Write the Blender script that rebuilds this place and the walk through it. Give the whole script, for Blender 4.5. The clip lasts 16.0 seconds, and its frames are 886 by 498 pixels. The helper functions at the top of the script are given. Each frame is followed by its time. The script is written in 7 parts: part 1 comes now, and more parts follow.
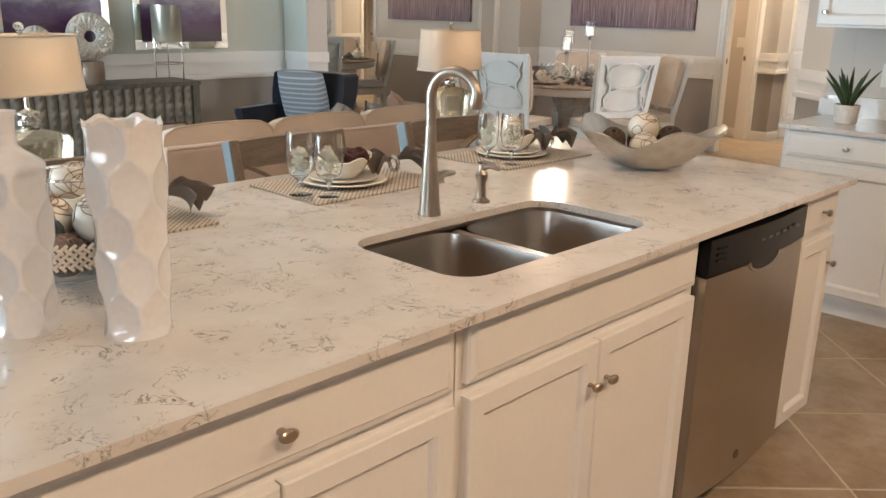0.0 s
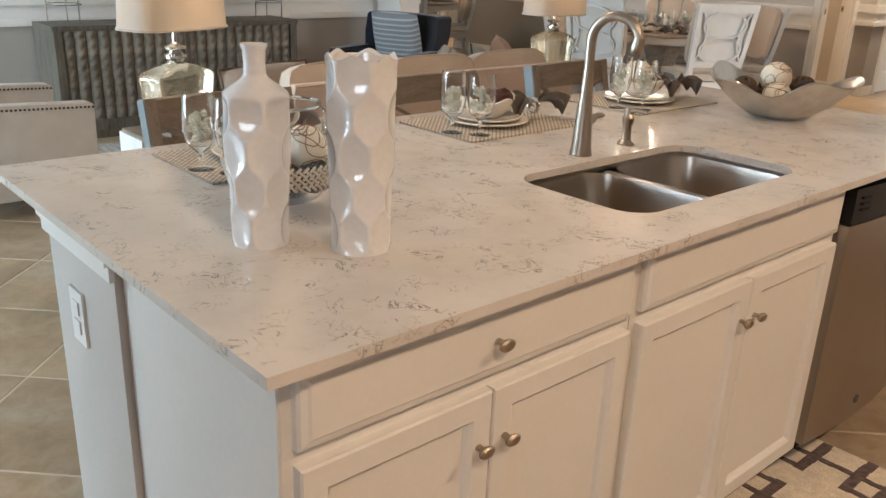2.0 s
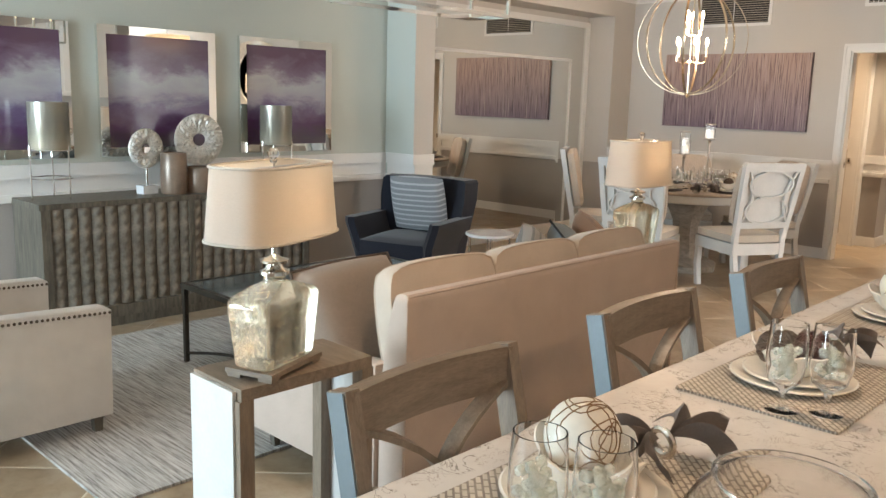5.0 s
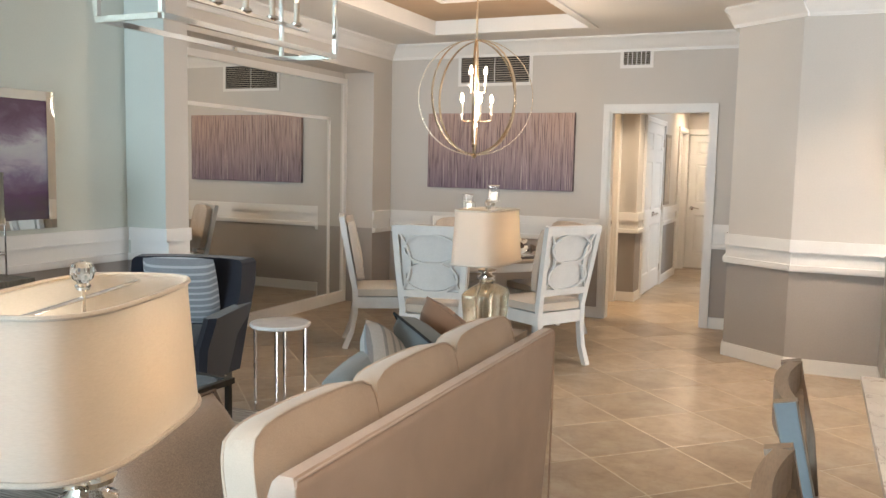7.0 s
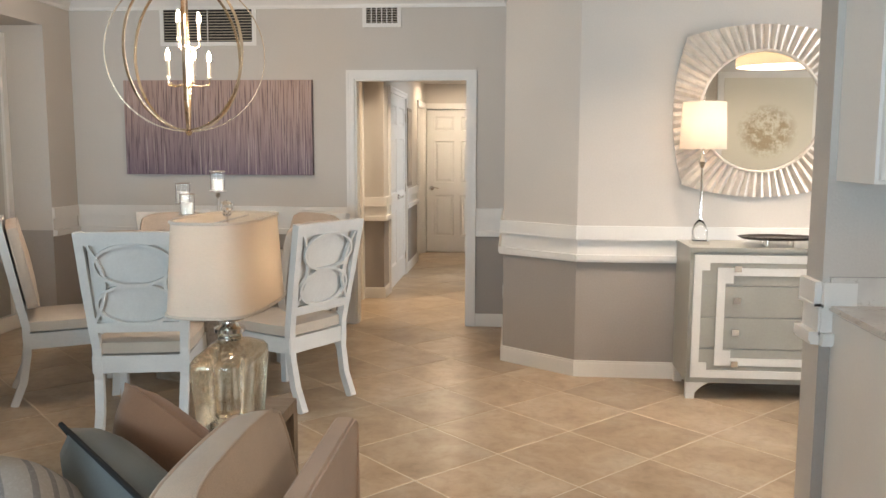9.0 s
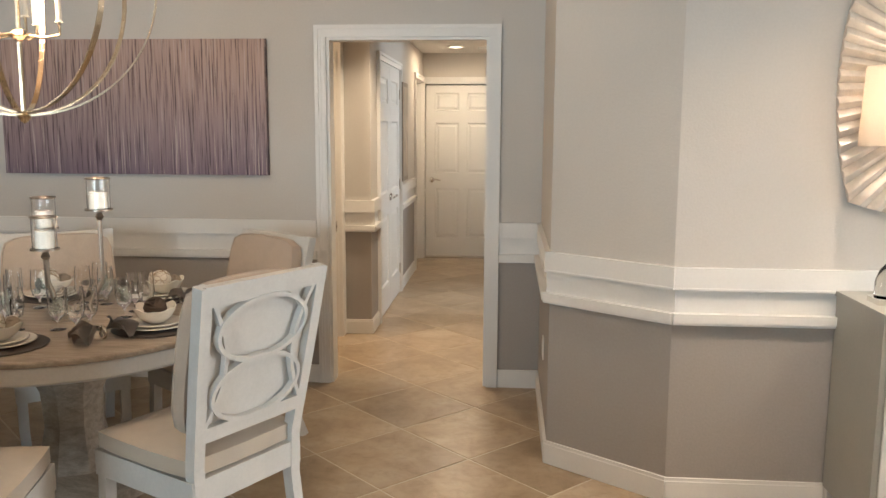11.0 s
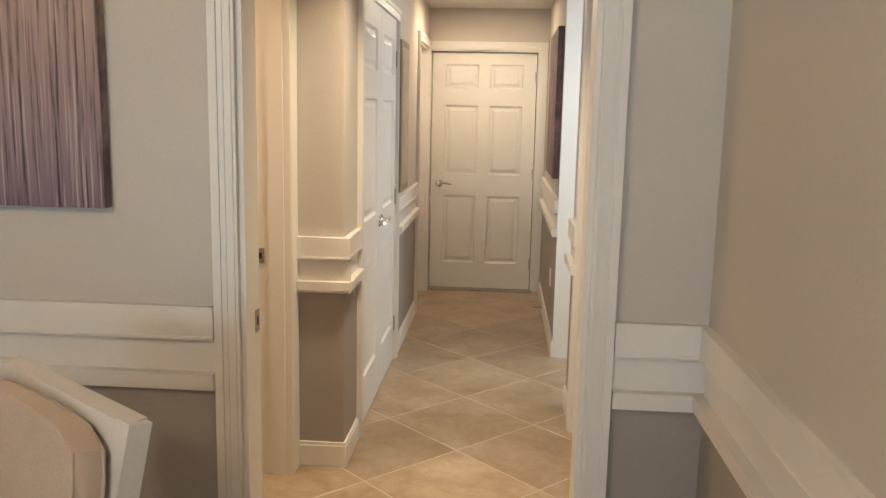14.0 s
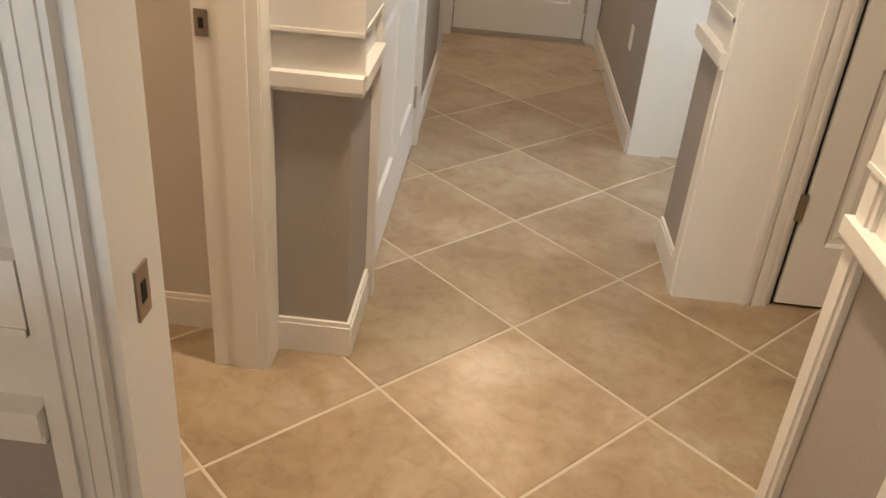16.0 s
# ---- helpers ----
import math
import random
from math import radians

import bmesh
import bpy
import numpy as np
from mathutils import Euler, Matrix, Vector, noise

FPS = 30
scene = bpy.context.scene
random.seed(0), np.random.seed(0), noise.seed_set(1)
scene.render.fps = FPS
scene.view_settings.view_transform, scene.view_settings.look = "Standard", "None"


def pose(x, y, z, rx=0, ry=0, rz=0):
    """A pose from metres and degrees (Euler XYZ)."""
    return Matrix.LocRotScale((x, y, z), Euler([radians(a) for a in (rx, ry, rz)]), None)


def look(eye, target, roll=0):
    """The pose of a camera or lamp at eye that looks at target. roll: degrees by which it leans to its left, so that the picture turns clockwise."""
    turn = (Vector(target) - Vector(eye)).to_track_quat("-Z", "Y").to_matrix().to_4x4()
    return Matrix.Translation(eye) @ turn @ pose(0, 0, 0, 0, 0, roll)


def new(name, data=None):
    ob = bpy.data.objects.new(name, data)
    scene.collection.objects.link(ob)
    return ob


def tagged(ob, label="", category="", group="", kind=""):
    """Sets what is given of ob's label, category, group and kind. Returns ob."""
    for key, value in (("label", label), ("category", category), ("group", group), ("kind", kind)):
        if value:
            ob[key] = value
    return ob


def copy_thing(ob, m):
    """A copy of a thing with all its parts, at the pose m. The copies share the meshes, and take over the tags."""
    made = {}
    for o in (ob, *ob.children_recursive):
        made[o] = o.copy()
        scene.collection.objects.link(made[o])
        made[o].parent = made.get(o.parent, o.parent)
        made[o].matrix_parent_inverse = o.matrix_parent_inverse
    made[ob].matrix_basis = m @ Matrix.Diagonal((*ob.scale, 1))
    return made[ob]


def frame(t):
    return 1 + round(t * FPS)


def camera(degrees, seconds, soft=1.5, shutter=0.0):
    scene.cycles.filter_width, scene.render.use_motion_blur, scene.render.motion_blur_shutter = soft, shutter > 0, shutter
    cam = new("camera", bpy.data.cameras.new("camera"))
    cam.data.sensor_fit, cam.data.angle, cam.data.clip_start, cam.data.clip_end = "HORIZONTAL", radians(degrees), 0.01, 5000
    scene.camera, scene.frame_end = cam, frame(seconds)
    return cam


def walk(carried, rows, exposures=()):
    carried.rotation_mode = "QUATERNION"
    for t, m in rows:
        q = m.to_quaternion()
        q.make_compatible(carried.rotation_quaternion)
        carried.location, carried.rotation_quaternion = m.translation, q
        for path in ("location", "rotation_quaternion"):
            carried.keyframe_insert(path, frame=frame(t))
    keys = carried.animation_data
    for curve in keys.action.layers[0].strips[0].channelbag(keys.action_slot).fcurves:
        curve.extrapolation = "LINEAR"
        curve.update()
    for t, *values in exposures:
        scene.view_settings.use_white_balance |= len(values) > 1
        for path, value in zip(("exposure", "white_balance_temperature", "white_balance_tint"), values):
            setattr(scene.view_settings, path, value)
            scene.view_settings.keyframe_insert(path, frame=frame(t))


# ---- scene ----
cam = camera(56.3, 16.0)
PATH = [
    (0, (0.176, 0.854, 1.406), (-1.159, 2.235, 0.848), 1.3),
    (0.5, (0.175, 0.732, 1.401), (-1.169, 2.085, 0.799), 1.8),
    (1, (0.182, 0.638, 1.394), (-1.141, 2.007, 0.781), 1.7),
    (1.5, (0.173, 0.594, 1.395), (-1.115, 1.966, 0.718), 2.1),
    (2, (0.097, 0.597, 1.406), (-1.3, 1.854, 0.722), 2.3),
    (2.5, (-0.081, 0.656, 1.422), (-1.566, 1.836, 0.787), 2.0),
    (3, (-0.209, 0.67, 1.444), (-1.707, 1.889, 0.922), 3.0),
    (3.5, (-0.43, 0.61, 1.479), (-1.892, 1.894, 1.015), 1.9),
    (4, (-0.62, 0.57, 1.481), (-2.027, 1.926, 1.055), 1.4),
    (6.5, (-1.782, 0.952, 1.469), (-2.994, 2.531, 1.271), 0.5),
    (7, (-2.025, 1.104, 1.473), (-2.84, 2.919, 1.273), 1.2),
    (7.5, (-2.253, 1.276, 1.473), (-2.748, 3.203, 1.268), 0.1),
    (8, (-2.401, 1.618, 1.483), (-2.808, 3.562, 1.254), 0.7),
    (8.5, (-2.517, 1.962, 1.486), (-2.798, 3.927, 1.244), 0.9),
    (9, (-2.589, 2.388, 1.468), (-2.756, 4.367, 1.227), 0.2),
    (11.5, (-2.887, 4.894, 1.537), (-3.037, 6.866, 1.239), 0.4),
    (12, (-2.93, 5.366, 1.526), (-3.064, 7.339, 1.233), 1.0),
    (12.5, (-3.018, 5.803, 1.525), (-3.178, 7.778, 1.257), 0.6),
    (13, (-3.11, 6.183, 1.526), (-3.259, 8.159, 1.254), -0.4),
    (13.5, (-3.121, 6.618, 1.517), (-3.258, 8.592, 1.222), 0.6),
    (14, (-3.195, 7.03, 1.513), (-3.334, 8.998, 1.187), 1.2),
    (14.5, (-3.252, 7.439, 1.491), (-3.372, 9.386, 1.049), 1.9),
    (15, (-3.259, 7.819, 1.473), (-3.367, 9.735, 0.909), 4.2),
    (15.5, (-3.406, 8.189, 1.464), (-3.508, 10.055, 0.749), 4.4),
    (16, (-3.516, 8.477, 1.417), (-3.587, 10.224, 0.446), 5.0),
]
walk(cam, [(t, look(eye, target, roll)) for t, eye, target, roll in PATH],
     exposures=[(0, 0.08, 6500, 12), (2, -0.08, 6550, 13), (3, 0.02, 6650, 12), (4.2, 0.04, 6700, 12), (6.5, 0.16, 6500, 12), (8, 0.14, 6400, 11), (9, -0.06, 6400, 11), (11.5, -0.18, 6600, 10),
                (12.5, -0.22, 6800, 10), (13.5, -0.27, 7000, 11), (14.5, -0.17, 6850, 11), (15.5, -0.22, 6700, 11), (16, -0.08, 6600, 11)])
WORLD_LIGHT = 0.12
# ---------------------------------------------------------------- world and lights
world = bpy.data.worlds.new("sky")
scene.world = world
world.use_nodes = True
sky = world.node_tree.nodes.new("ShaderNodeTexSky")
sky.sky_type, sky.sun_disc = "NISHITA", False
sky.sun_elevation, sky.sun_rotation = radians(48), radians(150)
world.node_tree.nodes["Background"].inputs["Strength"].default_value = WORLD_LIGHT
world.node_tree.links.new(sky.outputs[0], world.node_tree.nodes["Background"].inputs["Color"])

sun = new("sun", bpy.data.lights.new("sun", "SUN"))
sun.data.energy, sun.data.angle, sun.data.color = 2.5, radians(0.5), (1.0, 0.95, 0.88)
sun.matrix_basis = look((0, 0, 8), (1.2, 2.1, 3.8))


def area(name, eye, target, w, h, power, color):
    data = bpy.data.lights.new(name, "AREA")
    data.shape, data.size, data.size_y, data.energy, data.color = "RECTANGLE", w, h, power, color
    ob = new(name, data)
    ob.matrix_basis = look(eye, target)
    return ob


def bulb(name, eye, power, color, radius=0.03):
    data = bpy.data.lights.new(name, "POINT")
    data.energy, data.color, data.shadow_soft_size = power, color, radius
    ob = new(name, data)
    ob.location = eye
    return ob


DAY, WARM, HALL = (0.62, 0.84, 1.0), (1.0, 0.84, 0.68), (1.0, 0.81, 0.58)
# sky light in the sliding doors of the living room and in the glazed front door
area("daylight_living", (-5.05, -2.9, 1.25), (-5.05, 3.0, 1.0), 2.6, 2.2, 420, DAY)
area("daylight_kitchen", (0.58, -2.9, 1.65), (0.4, 3.0, 1.2), 0.85, 0.85, 26, (0.74, 0.88, 1.0))
area("daylight_entry", (3.2, 6.6, 1.5), (-2.0, 6.6, 1.0), 1.3, 2.2, 165, (0.86, 0.94, 1.0))
# recessed ceiling lamps; the living room and entry ones are unseen, added fill
for x, y, w in (((0.95, 0.9, 37), (0.95, 3.0, 37), (-2.4, 2.4, 18), (-1.7, 6.7, 20), (-0.6, 6.6, 20))):
    lamp = area("downlight", (x, y, 2.70), (x, y, 0), 0.16, 0.16, w, (1.0, 0.73, 0.49) if y < 4 else WARM)
    if y > 4:
        lamp.data.spread = radians(105)
area("downlight", (-3.413, 13.27, 2.33), (-3.413, 13.27, 0), 0.14, 0.14, 17, HALL)
lamp = area("downlight", (-3.38, 10.05, 2.33), (-3.38, 10.05, 0), 0.14, 0.14, 20, HALL)
lamp.data.spread = radians(125)
area("downlight", (-4.9, 9.75, 2.33), (-4.9, 9.75, 0), 0.3, 0.3, 20, (1.0, 0.70, 0.42))
# daylight that comes down the side passage into the hall
area("daylight_passage", (-1.74, 11.7, 1.3), (-3.4, 11.7, 0.6), 0.6, 1.6, 40, (0.80, 0.91, 1.0))
# ---------------------------------------------------------------- builders
def link_mesh(name, bm, material, parent=None, label="", smooth=False, bevel=0.0, at=None):
    if bevel:
        edges = [e for e in bm.edges if len(e.link_faces) == 2 and e.calc_face_angle(0) > 0.5]
        bmesh.ops.bevel(bm, geom=edges, offset=bevel, segments=2, affect="EDGES", profile=0.5, clamp_overlap=True)
    bmesh.ops.recalc_face_normals(bm, faces=bm.faces)
    me = bpy.data.meshes.new(name)
    bm.to_mesh(me)
    bm.free()
    for m in (material if isinstance(material, (list, tuple)) else [material]):
        me.materials.append(m)
    if smooth:
        me.shade_smooth()
        me.set_sharp_from_angle(angle=radians(38))
    ob = new(name, me)
    if at is not None:
        ob.matrix_basis = at
    if parent is not None:
        ob.parent = parent
    if label:
        ob["label"] = label
    return ob


def part(name, bm, material, parent, label="", smooth=False, bevel=0.0, at=None):
    """One mesh under a thing or under a part."""
    return link_mesh(name, bm, material, parent, label, smooth, bevel, at)


def thing(name, m, label, category, group=""):
    """An Empty at the base of a thing, which parents its parts."""
    ob = new(name)
    ob.empty_display_size = 0.05
    ob.matrix_basis = m
    return tagged(ob, label, category, group)


def box(bm, x0, x1, y0, y1, z0, z1, m=None):
    v = [bm.verts.new(p) for p in ((x0, y0, z0), (x1, y0, z0), (x1, y1, z0), (x0, y1, z0), (x0, y0, z1), (x1, y0, z1), (x1, y1, z1), (x0, y1, z1))]
    for f in ((3, 2, 1, 0), (4, 5, 6, 7), (0, 1, 5, 4), (1, 2, 6, 5), (2, 3, 7, 6), (3, 0, 4, 7)):
        bm.faces.new([v[i] for i in f])
    if m is not None:
        bmesh.ops.transform(bm, matrix=m, verts=v)
    return bm


def cube(x0, x1, y0, y1, z0, z1, m=None):
    return box(bmesh.new(), x0, x1, y0, y1, z0, z1, m)


def lathe(bm, profile, n=32, m=None, squash=None):
    """Turns (radius, z) about z; a radius of 0 closes an end."""
    rings, made = [], []
    for r, z in profile:
        if r < 1e-6:
            ring = [bm.verts.new((0, 0, z))]
        else:
            ring = []
            for i in range(n):
                a = 2 * math.pi * i / n
                x, y = r * math.cos(a), r * math.sin(a)
                if squash:
                    x, y = squash(x, y, z)
                ring.append(bm.verts.new((x, y, z)))
        rings.append(ring)
        made += ring
    for a, b in zip(rings, rings[1:]):
        if len(a) == 1 and len(b) == 1:
            continue
        for i in range(n):
            j = (i + 1) % n
            q = [a[0]] if len(a) == 1 else [a[i], a[j]]
            q += [b[0]] if len(b) == 1 else [b[j], b[i]]
            bm.faces.new(q)
    for ring, flip in ((rings[0], True), (rings[-1], False)):
        if len(ring) > 1:
            bm.faces.new(ring[::-1] if flip else ring)
    if m is not None:
        bmesh.ops.transform(bm, matrix=m, verts=made)
    return bm


def tube_mesh(bm, pts, r, n=10, closed=False, taper=None):
    """A round bar along points; taper gives a factor of r for each point."""
    pts = [Vector(p) for p in pts]
    rings, last = [], None
    for i, p in enumerate(pts):
        if closed:
            d = pts[(i + 1) % len(pts)] - pts[i - 1]
        else:
            d = pts[min(i + 1, len(pts) - 1)] - pts[max(i - 1, 0)]
        d.normalize()
        if last is None:
            side = d.orthogonal().normalized()
        else:
            side = (last - d * last.dot(d)).normalized()
        last = side
        other = d.cross(side)
        k = r * (taper[i] if taper else 1)
        rings.append([bm.verts.new(p + k * (math.cos(2 * math.pi * j / n) * side + math.sin(2 * math.pi * j / n) * other)) for j in range(n)])
    for a, b in zip(rings, rings[1:] + ([rings[0]] if closed else [])):
        for j in range(n):
            k = (j + 1) % n
            bm.faces.new((a[j], a[k], b[k], b[j]))
    if not closed:
        bm.faces.new(rings[0][::-1])
        bm.faces.new(rings[-1])
    return bm


def sweep_bar(bm, pts, w, h, up=(0, 0, 1)):
    """A flat bar along points: w across, h along up."""
    pts = [Vector(p) for p in pts]
    rings, up = [], Vector(up)
    for i, p in enumerate(pts):
        d = (pts[min(i + 1, len(pts) - 1)] - pts[max(i - 1, 0)]).normalized()
        s = d.cross(up).normalized()
        u = s.cross(d).normalized()
        rings.append([bm.verts.new(p + a * w / 2 * s + b * h / 2 * u) for a, b in ((-1, -1), (1, -1), (1, 1), (-1, 1))])
    for a, b in zip(rings, rings[1:]):
        for j in range(4):
            k = (j + 1) % 4
            bm.faces.new((a[j], a[k], b[k], b[j]))
    bm.faces.new(rings[0][::-1])
    bm.faces.new(rings[-1])
    return bm


def prism(bm, outline, z0, z1, m=None):
    """A flat outline in x and y, raised from z0 to z1."""
    lo = [bm.verts.new((x, y, z0)) for x, y in outline]
    hi = [bm.verts.new((x, y, z1)) for x, y in outline]
    n = len(lo)
    bm.faces.new(lo[::-1])
    bm.faces.new(hi)
    for i in range(n):
        j = (i + 1) % n
        bm.faces.new((lo[i], lo[j], hi[j], hi[i]))
    if m is not None:
        bmesh.ops.transform(bm, matrix=m, verts=lo + hi)
    return bm


def rounded(x0, x1, y0, y1, r, n=6):
    out = []
    for cx, cy, a0 in ((x1 - r, y1 - r, 0), (x0 + r, y1 - r, 90), (x0 + r, y0 + r, 180), (x1 - r, y0 + r, 270)):
        for i in range(n + 1):
            a = radians(a0 + 90 * i / n)
            out.append((cx + r * math.cos(a), cy + r * math.sin(a)))
    return out


def cushion(w, d, h, puff=0.5, n=10):
    """A soft slab: w by d by h, centred on x and y, standing on z = 0, thinner towards its rim."""
    bm = bmesh.new()
    grid = {}
    for s in (0, 1):
        for i in range(n + 1):
            for j in range(n + 1):
                u, v = 2 * i / n - 1, 2 * j / n - 1
                edge = max(0.0, 1 - abs(u) ** 4) * max(0.0, 1 - abs(v) ** 4)
                z = h / 2 + (1 if s else -1) * h / 2 * (1 - puff + puff * edge ** 0.5)
                pull = 1 - 0.05 * (u * u * v * v)
                if s and (i in (0, n) or j in (0, n)) and puff >= 0.99:
                    grid[s, i, j] = grid[0, i, j]
                else:
                    grid[s, i, j] = bm.verts.new((u * w / 2 * pull, v * d / 2 * pull, z))
    for s in (0, 1):
        for i in range(n):
            for j in range(n):
                q = [grid[s, i, j], grid[s, i + 1, j], grid[s, i + 1, j + 1], grid[s, i, j + 1]]
                bm.faces.new(q if s else q[::-1])
    if puff < 0.99:
        rim = [(i, 0) for i in range(n)] + [(n, j) for j in range(n)] + [(n - i, n) for i in range(n)] + [(0, n - j) for j in range(n)]
        for a, b in zip(rim, rim[1:] + rim[:1]):
            bm.faces.new((grid[(0, *a)], grid[(0, *b)], grid[(1, *b)], grid[(1, *a)]))
    return bm


# ---------------------------------------------------------------- materials
def material(name, color, rough=0.5, metal=0.0, spec=0.5, var=0.06, scale=6.0, fine=0.03, fine_scale=90.0, bump=0.0, bump_scale=160.0, coat=0.0, sheen=0.0, per_object=0.0, trans=0.0, ior=1.45):
    """A surface of one colour with cloudy and fine variation and fine relief."""
    m = bpy.data.materials.new(name)
    m.use_nodes = True
    nt = m.node_tree
    b = nt.nodes["Principled BSDF"]
    b.inputs["Metallic"].default_value = metal
    b.inputs["Roughness"].default_value = rough
    b.inputs["Specular IOR Level"].default_value = spec
    b.inputs["IOR"].default_value = ior
    b.inputs["Coat Weight"].default_value = coat
    b.inputs["Sheen Weight"].default_value = sheen
    b.inputs["Transmission Weight"].default_value = trans
    tc = nt.nodes.new("ShaderNodeTexCoord")
    n1 = nt.nodes.new("ShaderNodeTexNoise")
    n1.inputs["Scale"].default_value, n1.inputs["Detail"].default_value = scale, 4
    n2 = nt.nodes.new("ShaderNodeTexNoise")
    n2.inputs["Scale"].default_value, n2.inputs["Detail"].default_value = fine_scale, 3
    for n in (n1, n2):
        nt.links.new(tc.outputs["Object"], n.inputs["Vector"])
    def grade(node, amount, base):
        mr = nt.nodes.new("ShaderNodeMapRange")
        mr.inputs[1].default_value, mr.inputs[2].default_value = 0.3, 0.7
        mr.inputs[3].default_value, mr.inputs[4].default_value = 1 - amount, 1 + amount
        nt.links.new(node, mr.inputs[0])
        mix = nt.nodes.new("ShaderNodeVectorMath")
        mix.operation = "SCALE"
        if isinstance(base, tuple):
            mix.inputs[0].default_value = base[:3]
        else:
            nt.links.new(base, mix.inputs[0])
        nt.links.new(mr.outputs[0], mix.inputs["Scale"])
        return mix.outputs[0]
    c = grade(n1.outputs[0], var, tuple(color))
    c = grade(n2.outputs[0], fine, c)
    if per_object:
        oi = nt.nodes.new("ShaderNodeObjectInfo")
        mr = nt.nodes.new("ShaderNodeMapRange")
        mr.inputs[3].default_value, mr.inputs[4].default_value = 1 - per_object, 1 + per_object
        nt.links.new(oi.outputs["Random"], mr.inputs[0])
        mix = nt.nodes.new("ShaderNodeVectorMath")
        mix.operation = "SCALE"
        nt.links.new(c, mix.inputs[0])
        nt.links.new(mr.outputs[0], mix.inputs["Scale"])
        c = mix.outputs[0]
    nt.links.new(c, b.inputs["Base Color"])
    if bump:
        n3 = nt.nodes.new("ShaderNodeTexNoise")
        n3.inputs["Scale"].default_value, n3.inputs["Detail"].default_value = bump_scale, 4
        nt.links.new(tc.outputs["Object"], n3.inputs["Vector"])
        bp = nt.nodes.new("ShaderNodeBump")
        bp.inputs["Strength"].default_value, bp.inputs["Distance"].default_value = bump, 0.004
        nt.links.new(n3.outputs[0], bp.inputs["Height"])
        nt.links.new(bp.outputs[0], b.inputs["Normal"])
    return m


def ramp_of(nt, stops, source):
    r = nt.nodes.new("ShaderNodeValToRGB")
    while len(r.color_ramp.elements) < len(stops):
        r.color_ramp.elements.new(0.5)
    for e, (p, c) in zip(r.color_ramp.elements, stops):
        e.position, e.color = p, (*c, 1)
    nt.links.new(source, r.inputs[0])
    return r.outputs[0]


def noise_of(nt, vector, scale, detail=6, rough=0.6, distort=0.0):
    n = nt.nodes.new("ShaderNodeTexNoise")
    n.inputs["Scale"].default_value, n.inputs["Detail"].default_value = scale, detail
    n.inputs["Roughness"].default_value, n.inputs["Distortion"].default_value = rough, distort
    nt.links.new(vector, n.inputs["Vector"])
    return n.outputs[0]


def mapped(nt, scale=(1, 1, 1), turn=(0, 0, 0), world_space=False):
    if world_space:
        src = nt.nodes.new("ShaderNodeNewGeometry").outputs["Position"]
    else:
        src = nt.nodes.new("ShaderNodeTexCoord").outputs["Object"]
    mp = nt.nodes.new("ShaderNodeMapping")
    mp.inputs["Scale"].default_value, mp.inputs["Rotation"].default_value = scale, [radians(a) for a in turn]
    nt.links.new(src, mp.inputs["Vector"])
    return mp.outputs[0]


def mixed(nt, a, b, fac, mode="MIX"):
    mx = nt.nodes.new("ShaderNodeMix")
    mx.data_type, mx.blend_type = "RGBA", mode
    for s, v in ((6, a), (7, b), (0, fac)):
        if isinstance(v, (int, float)):
            mx.inputs[s].default_value = v
        elif isinstance(v, tuple):
            mx.inputs[s].default_value = (*v, 1)
        else:
            nt.links.new(v, mx.inputs[s])
    return mx.outputs[2]


def bare(name, rough=0.5, metal=0.0, spec=0.5, coat=0.0):
    m = bpy.data.materials.new(name)
    m.use_nodes = True
    b = m.node_tree.nodes["Principled BSDF"]
    b.inputs["Roughness"].default_value, b.inputs["Metallic"].default_value = rough, metal
    b.inputs["Specular IOR Level"].default_value, b.inputs["Coat Weight"].default_value = spec, coat
    return m, m.node_tree, b


def bumped(nt, b, height, strength, distance=0.004):
    bp = nt.nodes.new("ShaderNodeBump")
    bp.inputs["Strength"].default_value, bp.inputs["Distance"].default_value = strength, distance
    nt.links.new(height, bp.inputs["Height"])
    nt.links.new(bp.outputs[0], b.inputs["Normal"])


